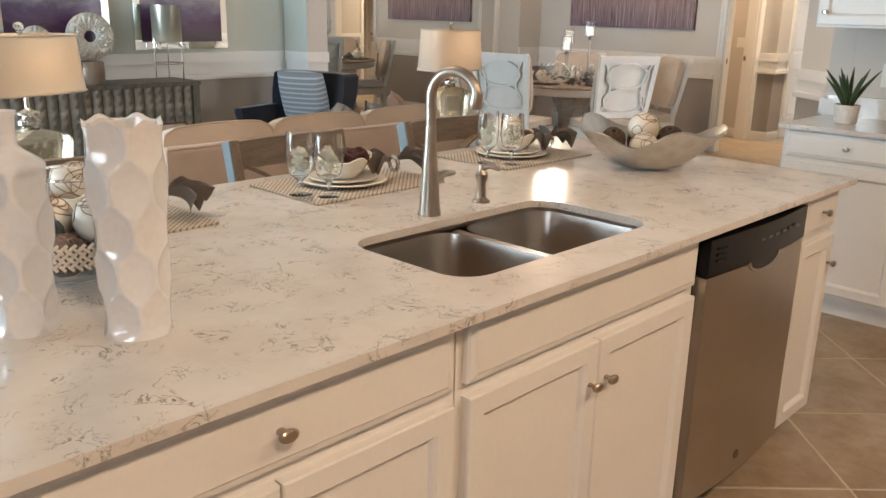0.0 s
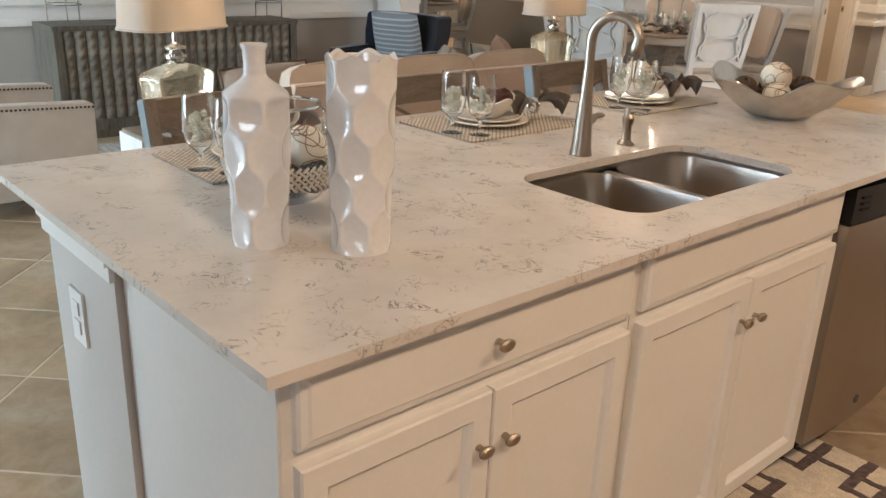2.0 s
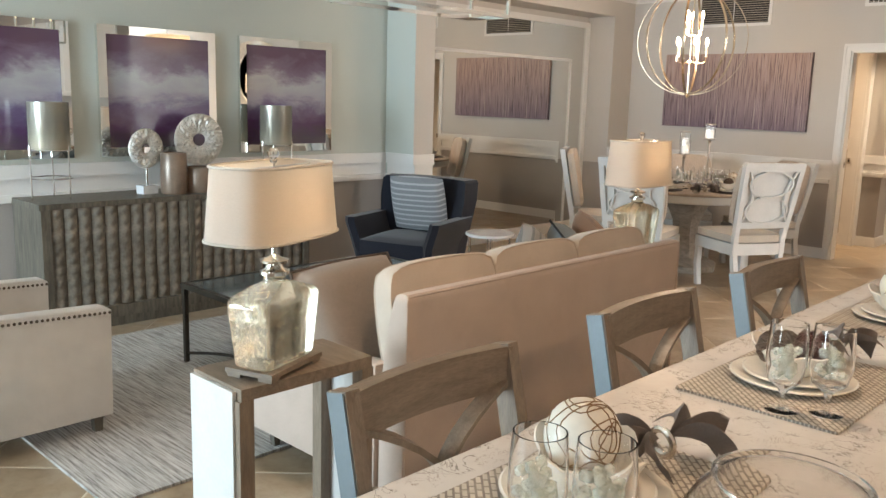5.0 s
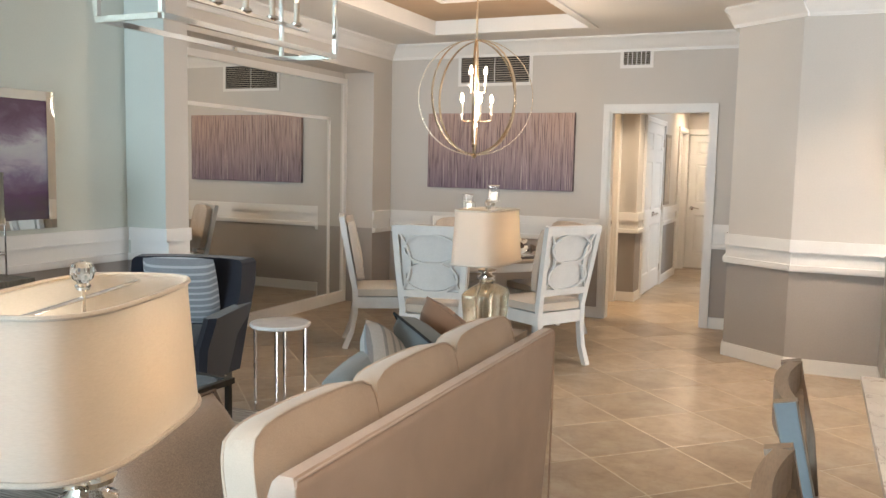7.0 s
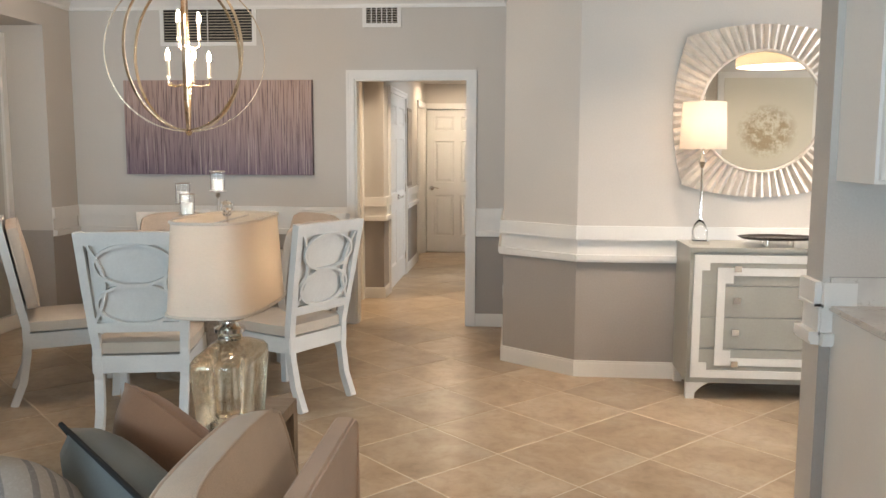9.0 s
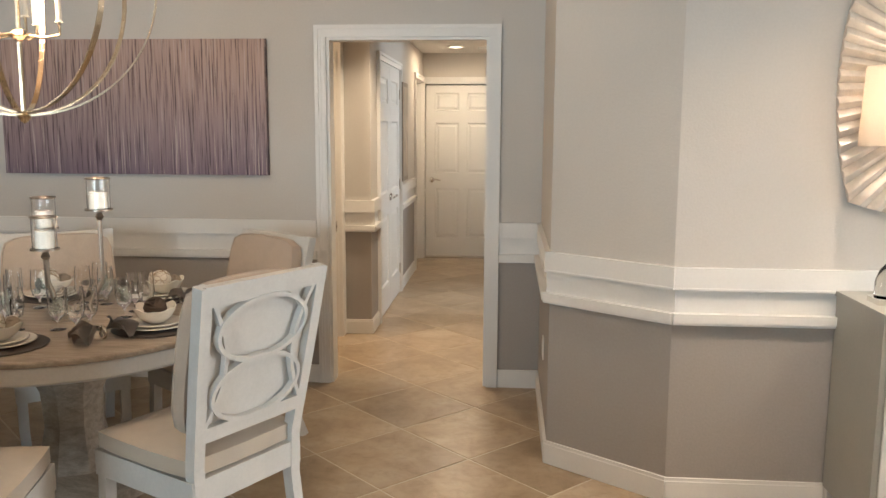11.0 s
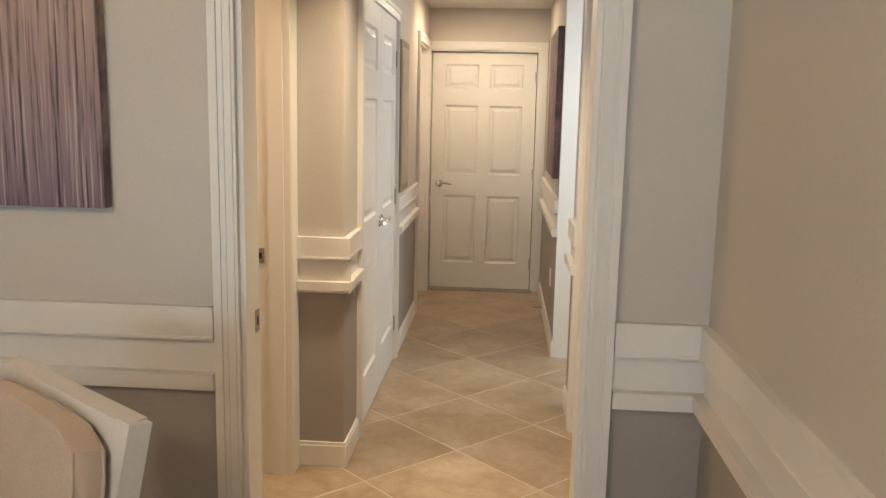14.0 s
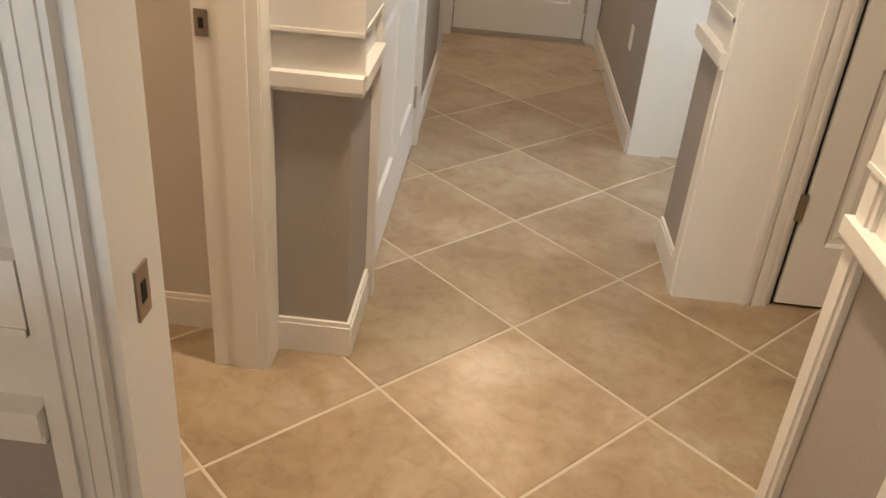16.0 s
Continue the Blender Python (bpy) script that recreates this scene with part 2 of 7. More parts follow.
def tile_material():
    m, nt, b = bare("stone_tile", 0.34, spec=0.45)
    oi = nt.nodes.new("ShaderNodeObjectInfo")
    # each tile is cut from another part of the stone
    off = nt.nodes.new("ShaderNodeVectorMath")
    off.operation = "MULTIPLY_ADD"
    nt.links.new(oi.outputs["Random"], off.inputs[0])
    off.inputs[1].default_value = (37.0, 53.0, 0.0)
    nt.links.new(mapped(nt, (1.0, 1.0, 1.0), (0, 0, 20), True), off.inputs[2])
    v = off.outputs[0]
    cloud = noise_of(nt, v, 3.2, 5, 0.58, 0.5)
    base = ramp_of(nt, [(0.26, (0.250, 0.178, 0.112)), (0.5, (0.355, 0.268, 0.180)), (0.74, (0.43, 0.362, 0.280))], cloud)
    fleck = ramp_of(nt, [(0.32, (0.78, 0.74, 0.69)), (0.52, (1.0, 1.0, 1.0)), (0.72, (1.10, 1.10, 1.08))], noise_of(nt, v, 17, 6, 0.68, 0.6))
    c = mixed(nt, base, fleck, 0.8, "MULTIPLY")
    tone = ramp_of(nt, [(0.0, (0.86, 0.85, 0.83)), (1.0, (1.08, 1.07, 1.05))], oi.outputs["Random"])
    nt.links.new(mixed(nt, c, tone, 1.0, "MULTIPLY"), b.inputs["Base Color"])
    rg = ramp_of(nt, [(0.3, (0.285, 0.285, 0.285)), (0.7, (0.315, 0.315, 0.315))], noise_of(nt, v, 3.0, 4))
    nt.links.new(rg, b.inputs["Roughness"])
    bumped(nt, b, noise_of(nt, v, 22, 2), 0.05, 0.002)
    return m


def quartz_material():
    m, nt, b = bare("white_quartz", 0.13, spec=0.5)
    v = mapped(nt, world_space=True)
    base = ramp_of(nt, [(0.3, (0.585, 0.545, 0.505)), (0.6, (0.67, 0.635, 0.595)), (0.8, (0.64, 0.60, 0.56))], noise_of(nt, v, 7, 6, 0.6))
    ring = ramp_of(nt, [(0.483, (0, 0, 0)), (0.5, (1, 1, 1)), (0.517, (0, 0, 0))], noise_of(nt, v, 14.0, 5, 0.62, 1.6))
    gate = ramp_of(nt, [(0.53, (0, 0, 0)), (0.59, (1, 1, 1))], noise_of(nt, v, 12.0, 3, 0.5))
    c = mixed(nt, base, (0.17, 0.145, 0.12), mixed(nt, ring, gate, 1.0, "MULTIPLY"))
    ring2 = ramp_of(nt, [(0.485, (0, 0, 0)), (0.5, (1, 1, 1)), (0.515, (0, 0, 0))], noise_of(nt, mapped(nt, (1.6, 1, 1), (0, 0, 30), True), 26.0, 4, 0.6, 1.2))
    gate2 = ramp_of(nt, [(0.54, (0, 0, 0)), (0.60, (1, 1, 1))], noise_of(nt, v, 17.0, 2, 0.5))
    c = mixed(nt, c, (0.36, 0.31, 0.26), mixed(nt, ring2, gate2, 1.0, "MULTIPLY"))
    nt.links.new(c, b.inputs["Base Color"])
    return m


def wood_material(name, dark, light, rough=0.5, stretch=(6, 6, 0.8), bump=0.25):
    m, nt, b = bare(name, rough, spec=0.35)
    v = mapped(nt, stretch)
    g = noise_of(nt, v, 7, 8, 0.65, 0.4)
    c = ramp_of(nt, [(0.32, dark), (0.5, tuple((p + q) / 2 for p, q in zip(dark, light))), (0.68, light)], g)
    fine = ramp_of(nt, [(0.35, (0.8, 0.8, 0.8)), (0.6, (1.05, 1.05, 1.05))], noise_of(nt, mapped(nt, tuple(4 * s for s in stretch)), 14, 4))
    nt.links.new(mixed(nt, c, fine, 0.7, "MULTIPLY"), b.inputs["Base Color"])
    bumped(nt, b, g, bump, 0.002)
    return m


def glass_material(name, tint=(1, 1, 1), rough=0.0, ior=1.45, alpha=1.0):
    m, nt, b = bare(name, rough)
    b.inputs["Base Color"].default_value = (*tint, 1)
    b.inputs["Transmission Weight"].default_value = 1.0
    b.inputs["IOR"].default_value = ior
    return m


def glow_material(name, color, strength):
    m, nt, b = bare(name, 0.6)
    b.inputs["Base Color"].default_value = (*color, 1)
    b.inputs["Emission Color"].default_value = (*color, 1)
    b.inputs["Emission Strength"].default_value = strength
    return m


def weave_material(name, color, scale=420.0, dark=0.72, rough=0.85, bump=0.3, var=0.07):
    """Woven cloth: fine threads both ways and soft clouding."""
    m, nt, b = bare(name, rough, spec=0.2)
    b.inputs["Sheen Weight"].default_value = 0.25
    a = noise_of(nt, mapped(nt, (1, 1, 7)), scale, 2, 0.5)
    c = noise_of(nt, mapped(nt, (7, 7, 1)), scale, 2, 0.5)
    t = nt.nodes.new("ShaderNodeMath")
    t.operation = "MULTIPLY"
    nt.links.new(a, t.inputs[0])
    nt.links.new(c, t.inputs[1])
    thread = ramp_of(nt, [(0.12, tuple(k * dark for k in color)), (0.38, tuple(min(1, k * 1.12) for k in color))], t.outputs[0])
    cloud = ramp_of(nt, [(0.3, (1 - var,) * 3), (0.7, (1 + var,) * 3)], noise_of(nt, mapped(nt), 7, 4))
    nt.links.new(mixed(nt, thread, cloud, 1.0, "MULTIPLY"), b.inputs["Base Color"])
    bumped(nt, b, t.outputs[0], bump, 0.0015)
    return m


PAINT = material("greige_wall_paint", (0.56, 0.52, 0.475), 0.75, spec=0.25, var=0.025, scale=1.3, fine=0.02, bump=0.25, bump_scale=110)
PAINT_LOW = material("taupe_wall_paint", (0.36, 0.326, 0.298), 0.75, spec=0.25, var=0.03, scale=1.3, fine=0.03, bump=0.25, bump_scale=110)
SAGE = material("sage_wall_paint", (0.545, 0.56, 0.50), 0.75, spec=0.25, var=0.025, scale=1.3, fine=0.02, bump=0.25, bump_scale=110)
TRIM = material("white_trim_paint", (0.74, 0.715, 0.68), 0.42, spec=0.4, var=0.02, scale=3, fine=0.015, bump=0.06, bump_scale=60)
CABINET = material("white_cabinet_paint", (0.75, 0.725, 0.69), 0.38, spec=0.45, var=0.02, scale=4, fine=0.015, bump=0.04, bump_scale=80)
CEILING = material("white_ceiling_paint", (0.70, 0.675, 0.64), 0.85, spec=0.2, var=0.02, scale=2, bump=0.35, bump_scale=70)
TRAY = material("tan_ceiling_paint", (0.42, 0.31, 0.21), 0.75, spec=0.25, var=0.06, scale=2, bump=0.3, bump_scale=70)
TILE = tile_material()
GROUT = material("pale_grout", (0.53, 0.465, 0.375), 0.8, var=0.08, bump=0.3)
QUARTZ = quartz_material()
STEEL = material("brushed_steel", (0.46, 0.405, 0.355), 0.29, 1.0, var=0.04, fine=0.03, fine_scale=200, bump=0.008, bump_scale=300)
NICKEL = material("brushed_nickel", (0.42, 0.36, 0.30), 0.34, 1.0, var=0.04)
CHROME = material("polished_chrome", (0.80, 0.78, 0.75), 0.07, 1.0, var=0.02)
CHAMPAGNE = material("champagne_metal", (0.72, 0.60, 0.45), 0.20, 1.0, var=0.05)
SILVER = material("hammered_silver", (0.66, 0.61, 0.55), 0.26, 1.0, var=0.08, scale=30, bump=0.7, bump_scale=45)
BLACK = material("black_plastic", (0.008, 0.008, 0.009), 0.25, spec=0.25, var=0.1)
DARK = material("shadow_black", (0.01, 0.01, 0.01), 0.8)
CERAMIC = material("glossy_white_ceramic", (0.76, 0.76, 0.77), 0.06, spec=0.55, var=0.02, coat=0.4)
PLATE = material("cream_stoneware", (0.72, 0.67, 0.58), 0.22, var=0.03, coat=0.2)
GREYWOOD = wood_material("weathered_grey_brown_wood", (0.17, 0.125, 0.088), (0.265, 0.205, 0.15), 0.42)
GREYWOOD_X = wood_material("weathered_grey_brown_board", (0.17, 0.125, 0.088), (0.265, 0.205, 0.15), 0.42, (0.8, 6, 6))
TABLEWOOD = wood_material("washed_oak", (0.24, 0.19, 0.145), (0.42, 0.345, 0.27), 0.42, (0.8, 6, 6))
CONSOLEWOOD = wood_material("dark_carved_wood", (0.07, 0.06, 0.047), (0.18, 0.155, 0.12), 0.42)
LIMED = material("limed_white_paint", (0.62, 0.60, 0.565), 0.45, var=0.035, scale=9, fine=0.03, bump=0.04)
# brown stool wood as cool daylight tints it, put into the colour
DAYLIT_SIDE = material("daylit_wood_side", (0.15, 0.18, 0.195), 0.4, var=0.06)
LINEN = weave_material("taupe_linen", (0.51, 0.40, 0.325))
CREAM = weave_material("cream_linen", (0.55, 0.475, 0.385))
WHITEFAB = weave_material("white_linen", (0.64, 0.62, 0.59))
CHARCOAL = weave_material("charcoal_wool", (0.013, 0.014, 0.022))
GREYFAB = weave_material("grey_napkin_linen", (0.25, 0.21, 0.185))
TEALFAB = weave_material("slate_blue_fabric", (0.11, 0.125, 0.125), 250)
RUSTFAB = weave_material("rust_brown_fabric", (0.20, 0.105, 0.06), 300)
GLASS = glass_material("clear_glass")
MIRROR = material("mirror_silver", (0.80, 0.80, 0.77), 0.0, 1.0, var=0.0, fine=0.0)
# ---------------------------------------------------------------- setting
H, HALL_H = 2.74, 2.36
RAIL0, RAIL1 = 0.765, 0.995


def along(p0, p1):
    """A frame with x from p0 to p1 and y out of the wall, to the left of that line."""
    d = Vector((p1[0] - p0[0], p1[1] - p0[1], 0))
    return Matrix.Translation((p0[0], p0[1], 0)) @ Matrix.Rotation(math.atan2(d.y, d.x), 4, "Z"), d.length


def wall(name, p0, p1, z1=H, th=0.12, openings=(), upper=None, lower=None, rail=True, base=True, ext=(0, 0), grow=(0, 0), lift=0.0, drop=0.0, label="painted wall"):
    """A wall whose room side lies on the line p0 to p1, to the left of it. openings: (from, to, sill, head) along it."""
    m, length = along(p0, p1)
    upper, lower = upper or PAINT, lower or PAINT_LOW
    bm = bmesh.new()
    low_faces = 0
    cuts = sorted(openings)
    spans, s = [], -ext[0]
    for a, b, sill, head in cuts:
        spans.append((s, a))
        s = b
    spans.append((s, length + ext[1]))
    split = 0.80 if rail else 0.0
    if split:
        for a, b in spans:
            box(bm, a, b, -th, 0, 0, split)
        for a, b, sill, head in cuts:
            if sill > split:
                box(bm, a, b, -th, 0, 0, split)
        low_faces = len(bm.faces)
    for a, b in spans:
        box(bm, a, b, -th, 0, split, z1)
    for a, b, sill, head in cuts:
        if head < z1:
            box(bm, a, b, -th, 0, head, z1)
        if sill > split:
            box(bm, a, b, -th, 0, split, sill)
        elif 0 < sill:
            box(bm, a, b, -th, 0, 0, sill)
    bm.faces.ensure_lookup_table()
    for i, f in enumerate(bm.faces):
        f.material_index = 1 if i < low_faces else 0
    ob = link_mesh(name, bm, [upper, lower], at=m)
    tagged(ob, label, "wall", kind="structure")
    for k, (a, b) in enumerate(spans):
        a2 = max(a, 0) + (0.07 if k and cuts[k - 1][2] == 0 else 0)
        b2 = min(b, length) - (0.07 if k < len(cuts) and cuts[k][2] == 0 else 0)
        if b2 - a2 < 0.03:
            continue
        g0, g1 = (grow[0] if not k else 0), (grow[1] if k == len(spans) - 1 else 0)
        if rail:
            chair_rail(m @ pose(0, 0, lift - drop), a2 - g0, b2 + g1)
        if base:
            baseboard(m @ pose(0, 0, lift), a2 - g0 * 0.4, b2 + g1 * 0.4)
    return ob


def chair_rail(m, a, b, over=0.0):
    bm = bmesh.new()
    box(bm, a - over, b + over, 0.0, 0.024, 0.905, RAIL1)
    box(bm, a - over, b + over, 0.0, 0.027, 0.905, 0.915)
    box(bm, a - over, b + over, 0.0, 0.007, 0.80, 0.905)
    box(bm, a - over, b + over, 0.0, 0.037, RAIL0 + 0.012, 0.812)
    box(bm, a - over, b + over, 0.0, 0.030, RAIL0, RAIL0 + 0.012)
    ob = link_mesh("trim", bm, TRIM, at=m, bevel=0.004)
    return tagged(ob, "white painted wide chair rail with a ledge", "chair rail", kind="structure")


def baseboard(m, a, b):
    bm = bmesh.new()
    box(bm, a, b, 0.0, 0.014, 0.0, 0.092)
    box(bm, a, b, 0.0, 0.010, 0.092, 0.106)
    ob = link_mesh("baseboard", bm, TRIM, at=m, bevel=0.003)
    return tagged(ob, "white painted baseboard along the wall", "baseboard", kind="structure")


def crown(p0, p1, z=H, drop=0.15, reach=0.12, ends=(0, 0)):
    m, length = along(p0, p1)
    bm = bmesh.new()
    prof = [(0.0, z - drop), (0.018, z - drop), (0.022, z - drop + 0.025), (0.05, z - drop + 0.055), (0.085, z - 0.045), (reach - 0.008, z - 0.022), (reach, z - 0.018), (reach, z), (0.0, z)]
    lo = [bm.verts.new((-ends[0], y, zz)) for y, zz in prof]
    hi = [bm.verts.new((length + ends[1], y, zz)) for y, zz in prof]
    n = len(prof)
    for i in range(n):
        j = (i + 1) % n
        bm.faces.new((lo[i], lo[j], hi[j], hi[i]))
    bm.faces.new(lo)
    bm.faces.new(hi[::-1])
    ob = link_mesh("trim", bm, TRIM, at=m)
    return tagged(ob, "white crown moulding under the ceiling", "crown moulding", kind="structure")


def casing(m, a, b, head, depth=0.0, w=0.07, face=0.0, y_out=0.018, both=0.12):
    """Trim round an opening from a to b, on both sides of a wall of that thickness, with the jamb lining."""
    bm = bmesh.new()
    for y0, y1 in ((0.0, y_out), (-both - y_out, -both)):
        for x0, x1 in ((a - w, a), (b, b + w)):
            box(bm, x0, x1, y0, y1, 0, head)
            e0, e1 = (y1, y1 + 0.006) if y0 >= 0 else (y0 - 0.006, y0)
            outer = x0 if x0 < a else x1 - 0.022
            box(bm, outer, outer + 0.022, e0, e1, 0, head + w - 0.022)
            inner = x1 - 0.016 if x0 < a else x0 + 0.008
            box(bm, inner, inner + 0.008, (y1 if y0 >= 0 else y0 - 0.004), (y1 + 0.004 if y0 >= 0 else y0), 0, head)
            mid = (x0 + x1) / 2 - 0.004
            box(bm, mid, mid + 0.007, (y1 if y0 >= 0 else y0 - 0.003), (y1 + 0.003 if y0 >= 0 else y0), 0, head)
        box(bm, a - w, b + w, y0, y1, head, head + w)
        e0, e1 = (y1, y1 + 0.006) if y0 >= 0 else (y0 - 0.006, y0)
        box(bm, a - w, b + w, e0, e1, head + w - 0.022, head + w)
    t = 0.016
    box(bm, a, a + t, -both, 0.0, 0, head - t)
    box(bm, b - t, b, -both, 0.0, 0, head - t)
    box(bm, a, b, -both, 0.0, head - t, head)
    ob = link_mesh("trim", bm, TRIM, at=m, bevel=0.003)
    return tagged(ob, "white painted door casing round an opening", "door casing", kind="structure")


# floor slab under the tiles: one sheet of grout
ob = link_mesh("floor", cube(-8.2, 4.2, -3.4, 14.6, -0.08, -0.0015), GROUT)
floor = tagged(ob, "beige stone tiles laid diagonally with pale grout", "floor", kind="structure")

# dining end: doorway wall, nook, angled corner, chest wall
wall("wall_north", (-2.65, 9.165), (-6.29, 9.165), drop=0.012, openings=[(0.31, 1.24, 0, 2.03)], ext=(0.12, 0.5), label="greige wall with a cased opening, taupe below the rail")
DOORWAY, _ = along((-2.65, 9.165), (-6.29, 9.165))
casing(DOORWAY, 0.31, 1.24, 2.03, w=0.067)
wall("wall_nook", (-2.65, 8.06), (-2.65, 9.165), drop=0.012, grow=(0, -0.035), label="greige wall beside the doorway, taupe below the rail")
wall("wall_angled", (-2.18, 7.70), (-2.65, 8.06), drop=0.012, grow=(0.013, 0.013), lift=0.0012, label="angled greige wall, taupe below the rail")
wall("wall_chest", (3.3, 7.70), (-2.18, 7.70), drop=0.012, label="greige wall behind the chest, taupe below the rail")
wall("wall_entry", (3.3, 5.0), (3.3, 7.70), openings=[(0.95, 2.25, 0.0, 2.4)], rail=False, label="end wall round the glazed front door")
# west side: living wall, column, dining mirror niche
wall("wall_west_living", (-6.47, 5.53), (-6.47, -3.0), ext=(0.3, 0.2), upper=SAGE, label="sage grey wall, taupe below the rail")
wall("wall_column", (-6.12, 5.53), (-6.47, 5.53), th=0.20, upper=SAGE, ext=(0, 0.1), grow=(0.031, -0.035), lift=0.0012, label="column return wall in sage grey")
wall("wall_column_side", (-6.117, 5.76), (-6.117, 5.533), th=0.3, label="column side in greige paint")
wall("wall_west_dining", (-6.29, 9.165), (-6.29, 8.76), drop=0.012, th=0.35, grow=(-0.035, 0), label="greige wall beside the mirror niche")
bm = cube(-6.64, -6.29, 5.76, 8.76, 2.42, H)
tagged(link_mesh("wall_niche_header", bm, PAINT), "greige header over the mirror niche", "wall", kind="structure")
bm = cube(-6.76, -6.64, 5.5, 9.0, 0, H)
tagged(link_mesh("wall_niche_back", bm, PAINT), "back of the mirror niche", "wall", kind="structure")
crown((-6.29, 9.165), (-6.29, 5.76))
crown((-6.47, 5.53), (-6.47, -3.0))
crown((-6.12, 5.53), (-6.47, 5.53), ends=(0.12, 0))
crown((-2.65, 9.165), (-6.29, 9.165))
crown((-2.65, 8.06), (-2.65, 9.165))
crown((-2.18, 7.70), (-2.65, 8.06), ends=(0.04, 0.04))
crown((3.3, 7.70), (-2.18, 7.70))

# kitchen wall with its free end, and the walls that close the kitchen and the living room
wall("wall_kitchen", (3.3, 5.44), (-1.475, 5.44), th=0.16, label="greige wall behind the kitchen counter", rail=False, base=False)
wall("wall_kitchen_end", (-1.475, 5.44), (-1.475, 5.60), th=0.02, label="end of the kitchen wall")
wall("wall_kitchen_back", (-1.475, 5.60), (3.3, 5.60), th=0.0012, label="greige wall on the entry side")
wall("wall_kitchen_stub", (-1.36, 5.4385), (-1.475, 5.4385), th=0.0012, label="end of the kitchen wall, taupe below the rail")
wall("wall_east", (3.3, -3.0), (3.3, 5.44), rail=False, label="kitchen side wall")
wall("wall_south", (-6.47, -3.0), (3.3, -3.0), rail=False, openings=[(0.1, 2.75, 0.0, 2.35), (6.6, 7.5, 1.2, 2.1)], ext=(0.2, 0.2), label="window wall behind the living room")

# added out of view, to block living room daylight from the island end
wall("wall_south_return", (-2.78, -3.0), (-2.78, -0.7), rail=False, base=False, label="added plain wall, out of view, that shades the island from living room daylight")


def window(name, m, a, b, z0, z1, panes, label):
    ob = new(name)
    ob.matrix_basis = m
    tagged(ob, label, "window", kind="structure")
    bm = bmesh.new()
    t = 0.05
    box(bm, a, b, -0.09, -0.03, z0, z0 + t)
    box(bm, a, b, -0.09, -0.03, z1 - t, z1)
    step = (b - a) / panes
    for i in range(panes + 1):
        x = a + i * step
        box(bm, max(a, x - t / 2), min(b, x + t / 2), -0.09, -0.03, z0 + t, z1 - t)
    part("window_frame", bm, TRIM, ob)
    for i in range(panes):
        p = part("pane", cube(a + i * step + t / 2, a + (i + 1) * step - t / 2, -0.064, -0.058, z0 + t, z1 - t), GLASS, ob)
        p.visible_shadow = False
    return ob


M_SOUTH, _ = along((-6.47, -3.0), (3.3, -3.0))
window("window_1", M_SOUTH, 0.1, 2.75, 0.0, 2.35, 2, "white framed sliding glass doors to the garden")
window("window_2", M_SOUTH, 6.6, 7.5, 1.2, 2.1, 1, "small white framed kitchen window")
M_ENTRY, _ = along((3.3, 5.0), (3.3, 7.70))
window("window_3", M_ENTRY, 0.95, 2.25, 0.0, 2.4, 2, "glazed front door with side light")
ground = link_mesh("ground", cube(-60, 60, -60, 60, -0.25, -0.15), material("lawn", (0.07, 0.09, 0.04), 0.9, var=0.3))
tagged(ground, "lawn outside the house", "ground", kind="structure")

# ceiling with the dining tray and the lower hall
bm = bmesh.new()
TX0, TX1, TY0, TY1 = -5.55, -3.90, 5.6, 8.58
box(bm, -7.0, 3.6, -3.3, TY0, H, H + 0.1)
box(bm, -7.0, 3.6, TY1, 9.3, H, H + 0.1)
box(bm, -7.0, TX0, TY0, TY1, H, H + 0.1)
box(bm, TX1, 3.6, TY0, TY1, H, H + 0.1)
ob = link_mesh("ceiling", bm, CEILING)
tagged(ob, "white painted ceiling with a recessed tray", "ceiling", kind="structure")
bm = bmesh.new()
box(bm, TX0 - 0.05, TX1 + 0.05, TY0 - 0.05, TY1 + 0.05, H + 0.12, H + 0.2)
ob = link_mesh("ceiling_tray", bm, TRAY)
tagged(ob, "tan painted recess of the tray ceiling", "ceiling", kind="structure")
bm = bmesh.new()
for (a, b, c, d) in ((TX0, TX1, TY0, TY0 + 0.07), (TX0, TX1, TY1 - 0.07, TY1), (TX0, TX0 + 0.07, TY0 + 0.07, TY1 - 0.07), (TX1 - 0.07, TX1, TY0 + 0.07, TY1 - 0.07)):
    box(bm, a, b, c, d, H - 0.012, H + 0.12)
ix0, ix1, iy0, iy1 = -5.0, -4.0, 6.55, 7.6
for (a, b, c, d) in ((ix0, ix1, iy0, iy0 + 0.05), (ix0, ix1, iy1 - 0.05, iy1), (ix0, ix0 + 0.05, iy0 + 0.05, iy1 - 0.05), (ix1 - 0.05, ix1, iy0 + 0.05, iy1 - 0.05)):
    box(bm, a, b, c, d, H + 0.09, H + 0.122)
ob = link_mesh("trim", bm, TRIM, bevel=0.006)
tagged(ob, "white moulding round the ceiling tray", "moulding", kind="structure")

# hall beyond the doorway
HX0, HX1 = -3.84, -2.83
wall("wall_hall_stub", (-3.843, 10.36), (-4.03, 10.36), z1=HALL_H, grow=(0.034, 0), lift=0.0012, label="hall wall end, taupe below the rail")
wall("wall_hall_left", (HX0, 14.05), (HX0, 10.36), z1=HALL_H, openings=[(0.10, 0.86, 0, 2.03), (2.10, 3.32, 0, 2.03)], label="hall wall with closet doors", ext=(0, -0.0))
M_HALL_L, _ = along((HX0, 14.05), (HX0, 10.36))
casing(M_HALL_L, 2.10, 3.32, 2.03, w=0.06)
casing(M_HALL_L, 0.10, 0.86, 2.03, w=0.06)
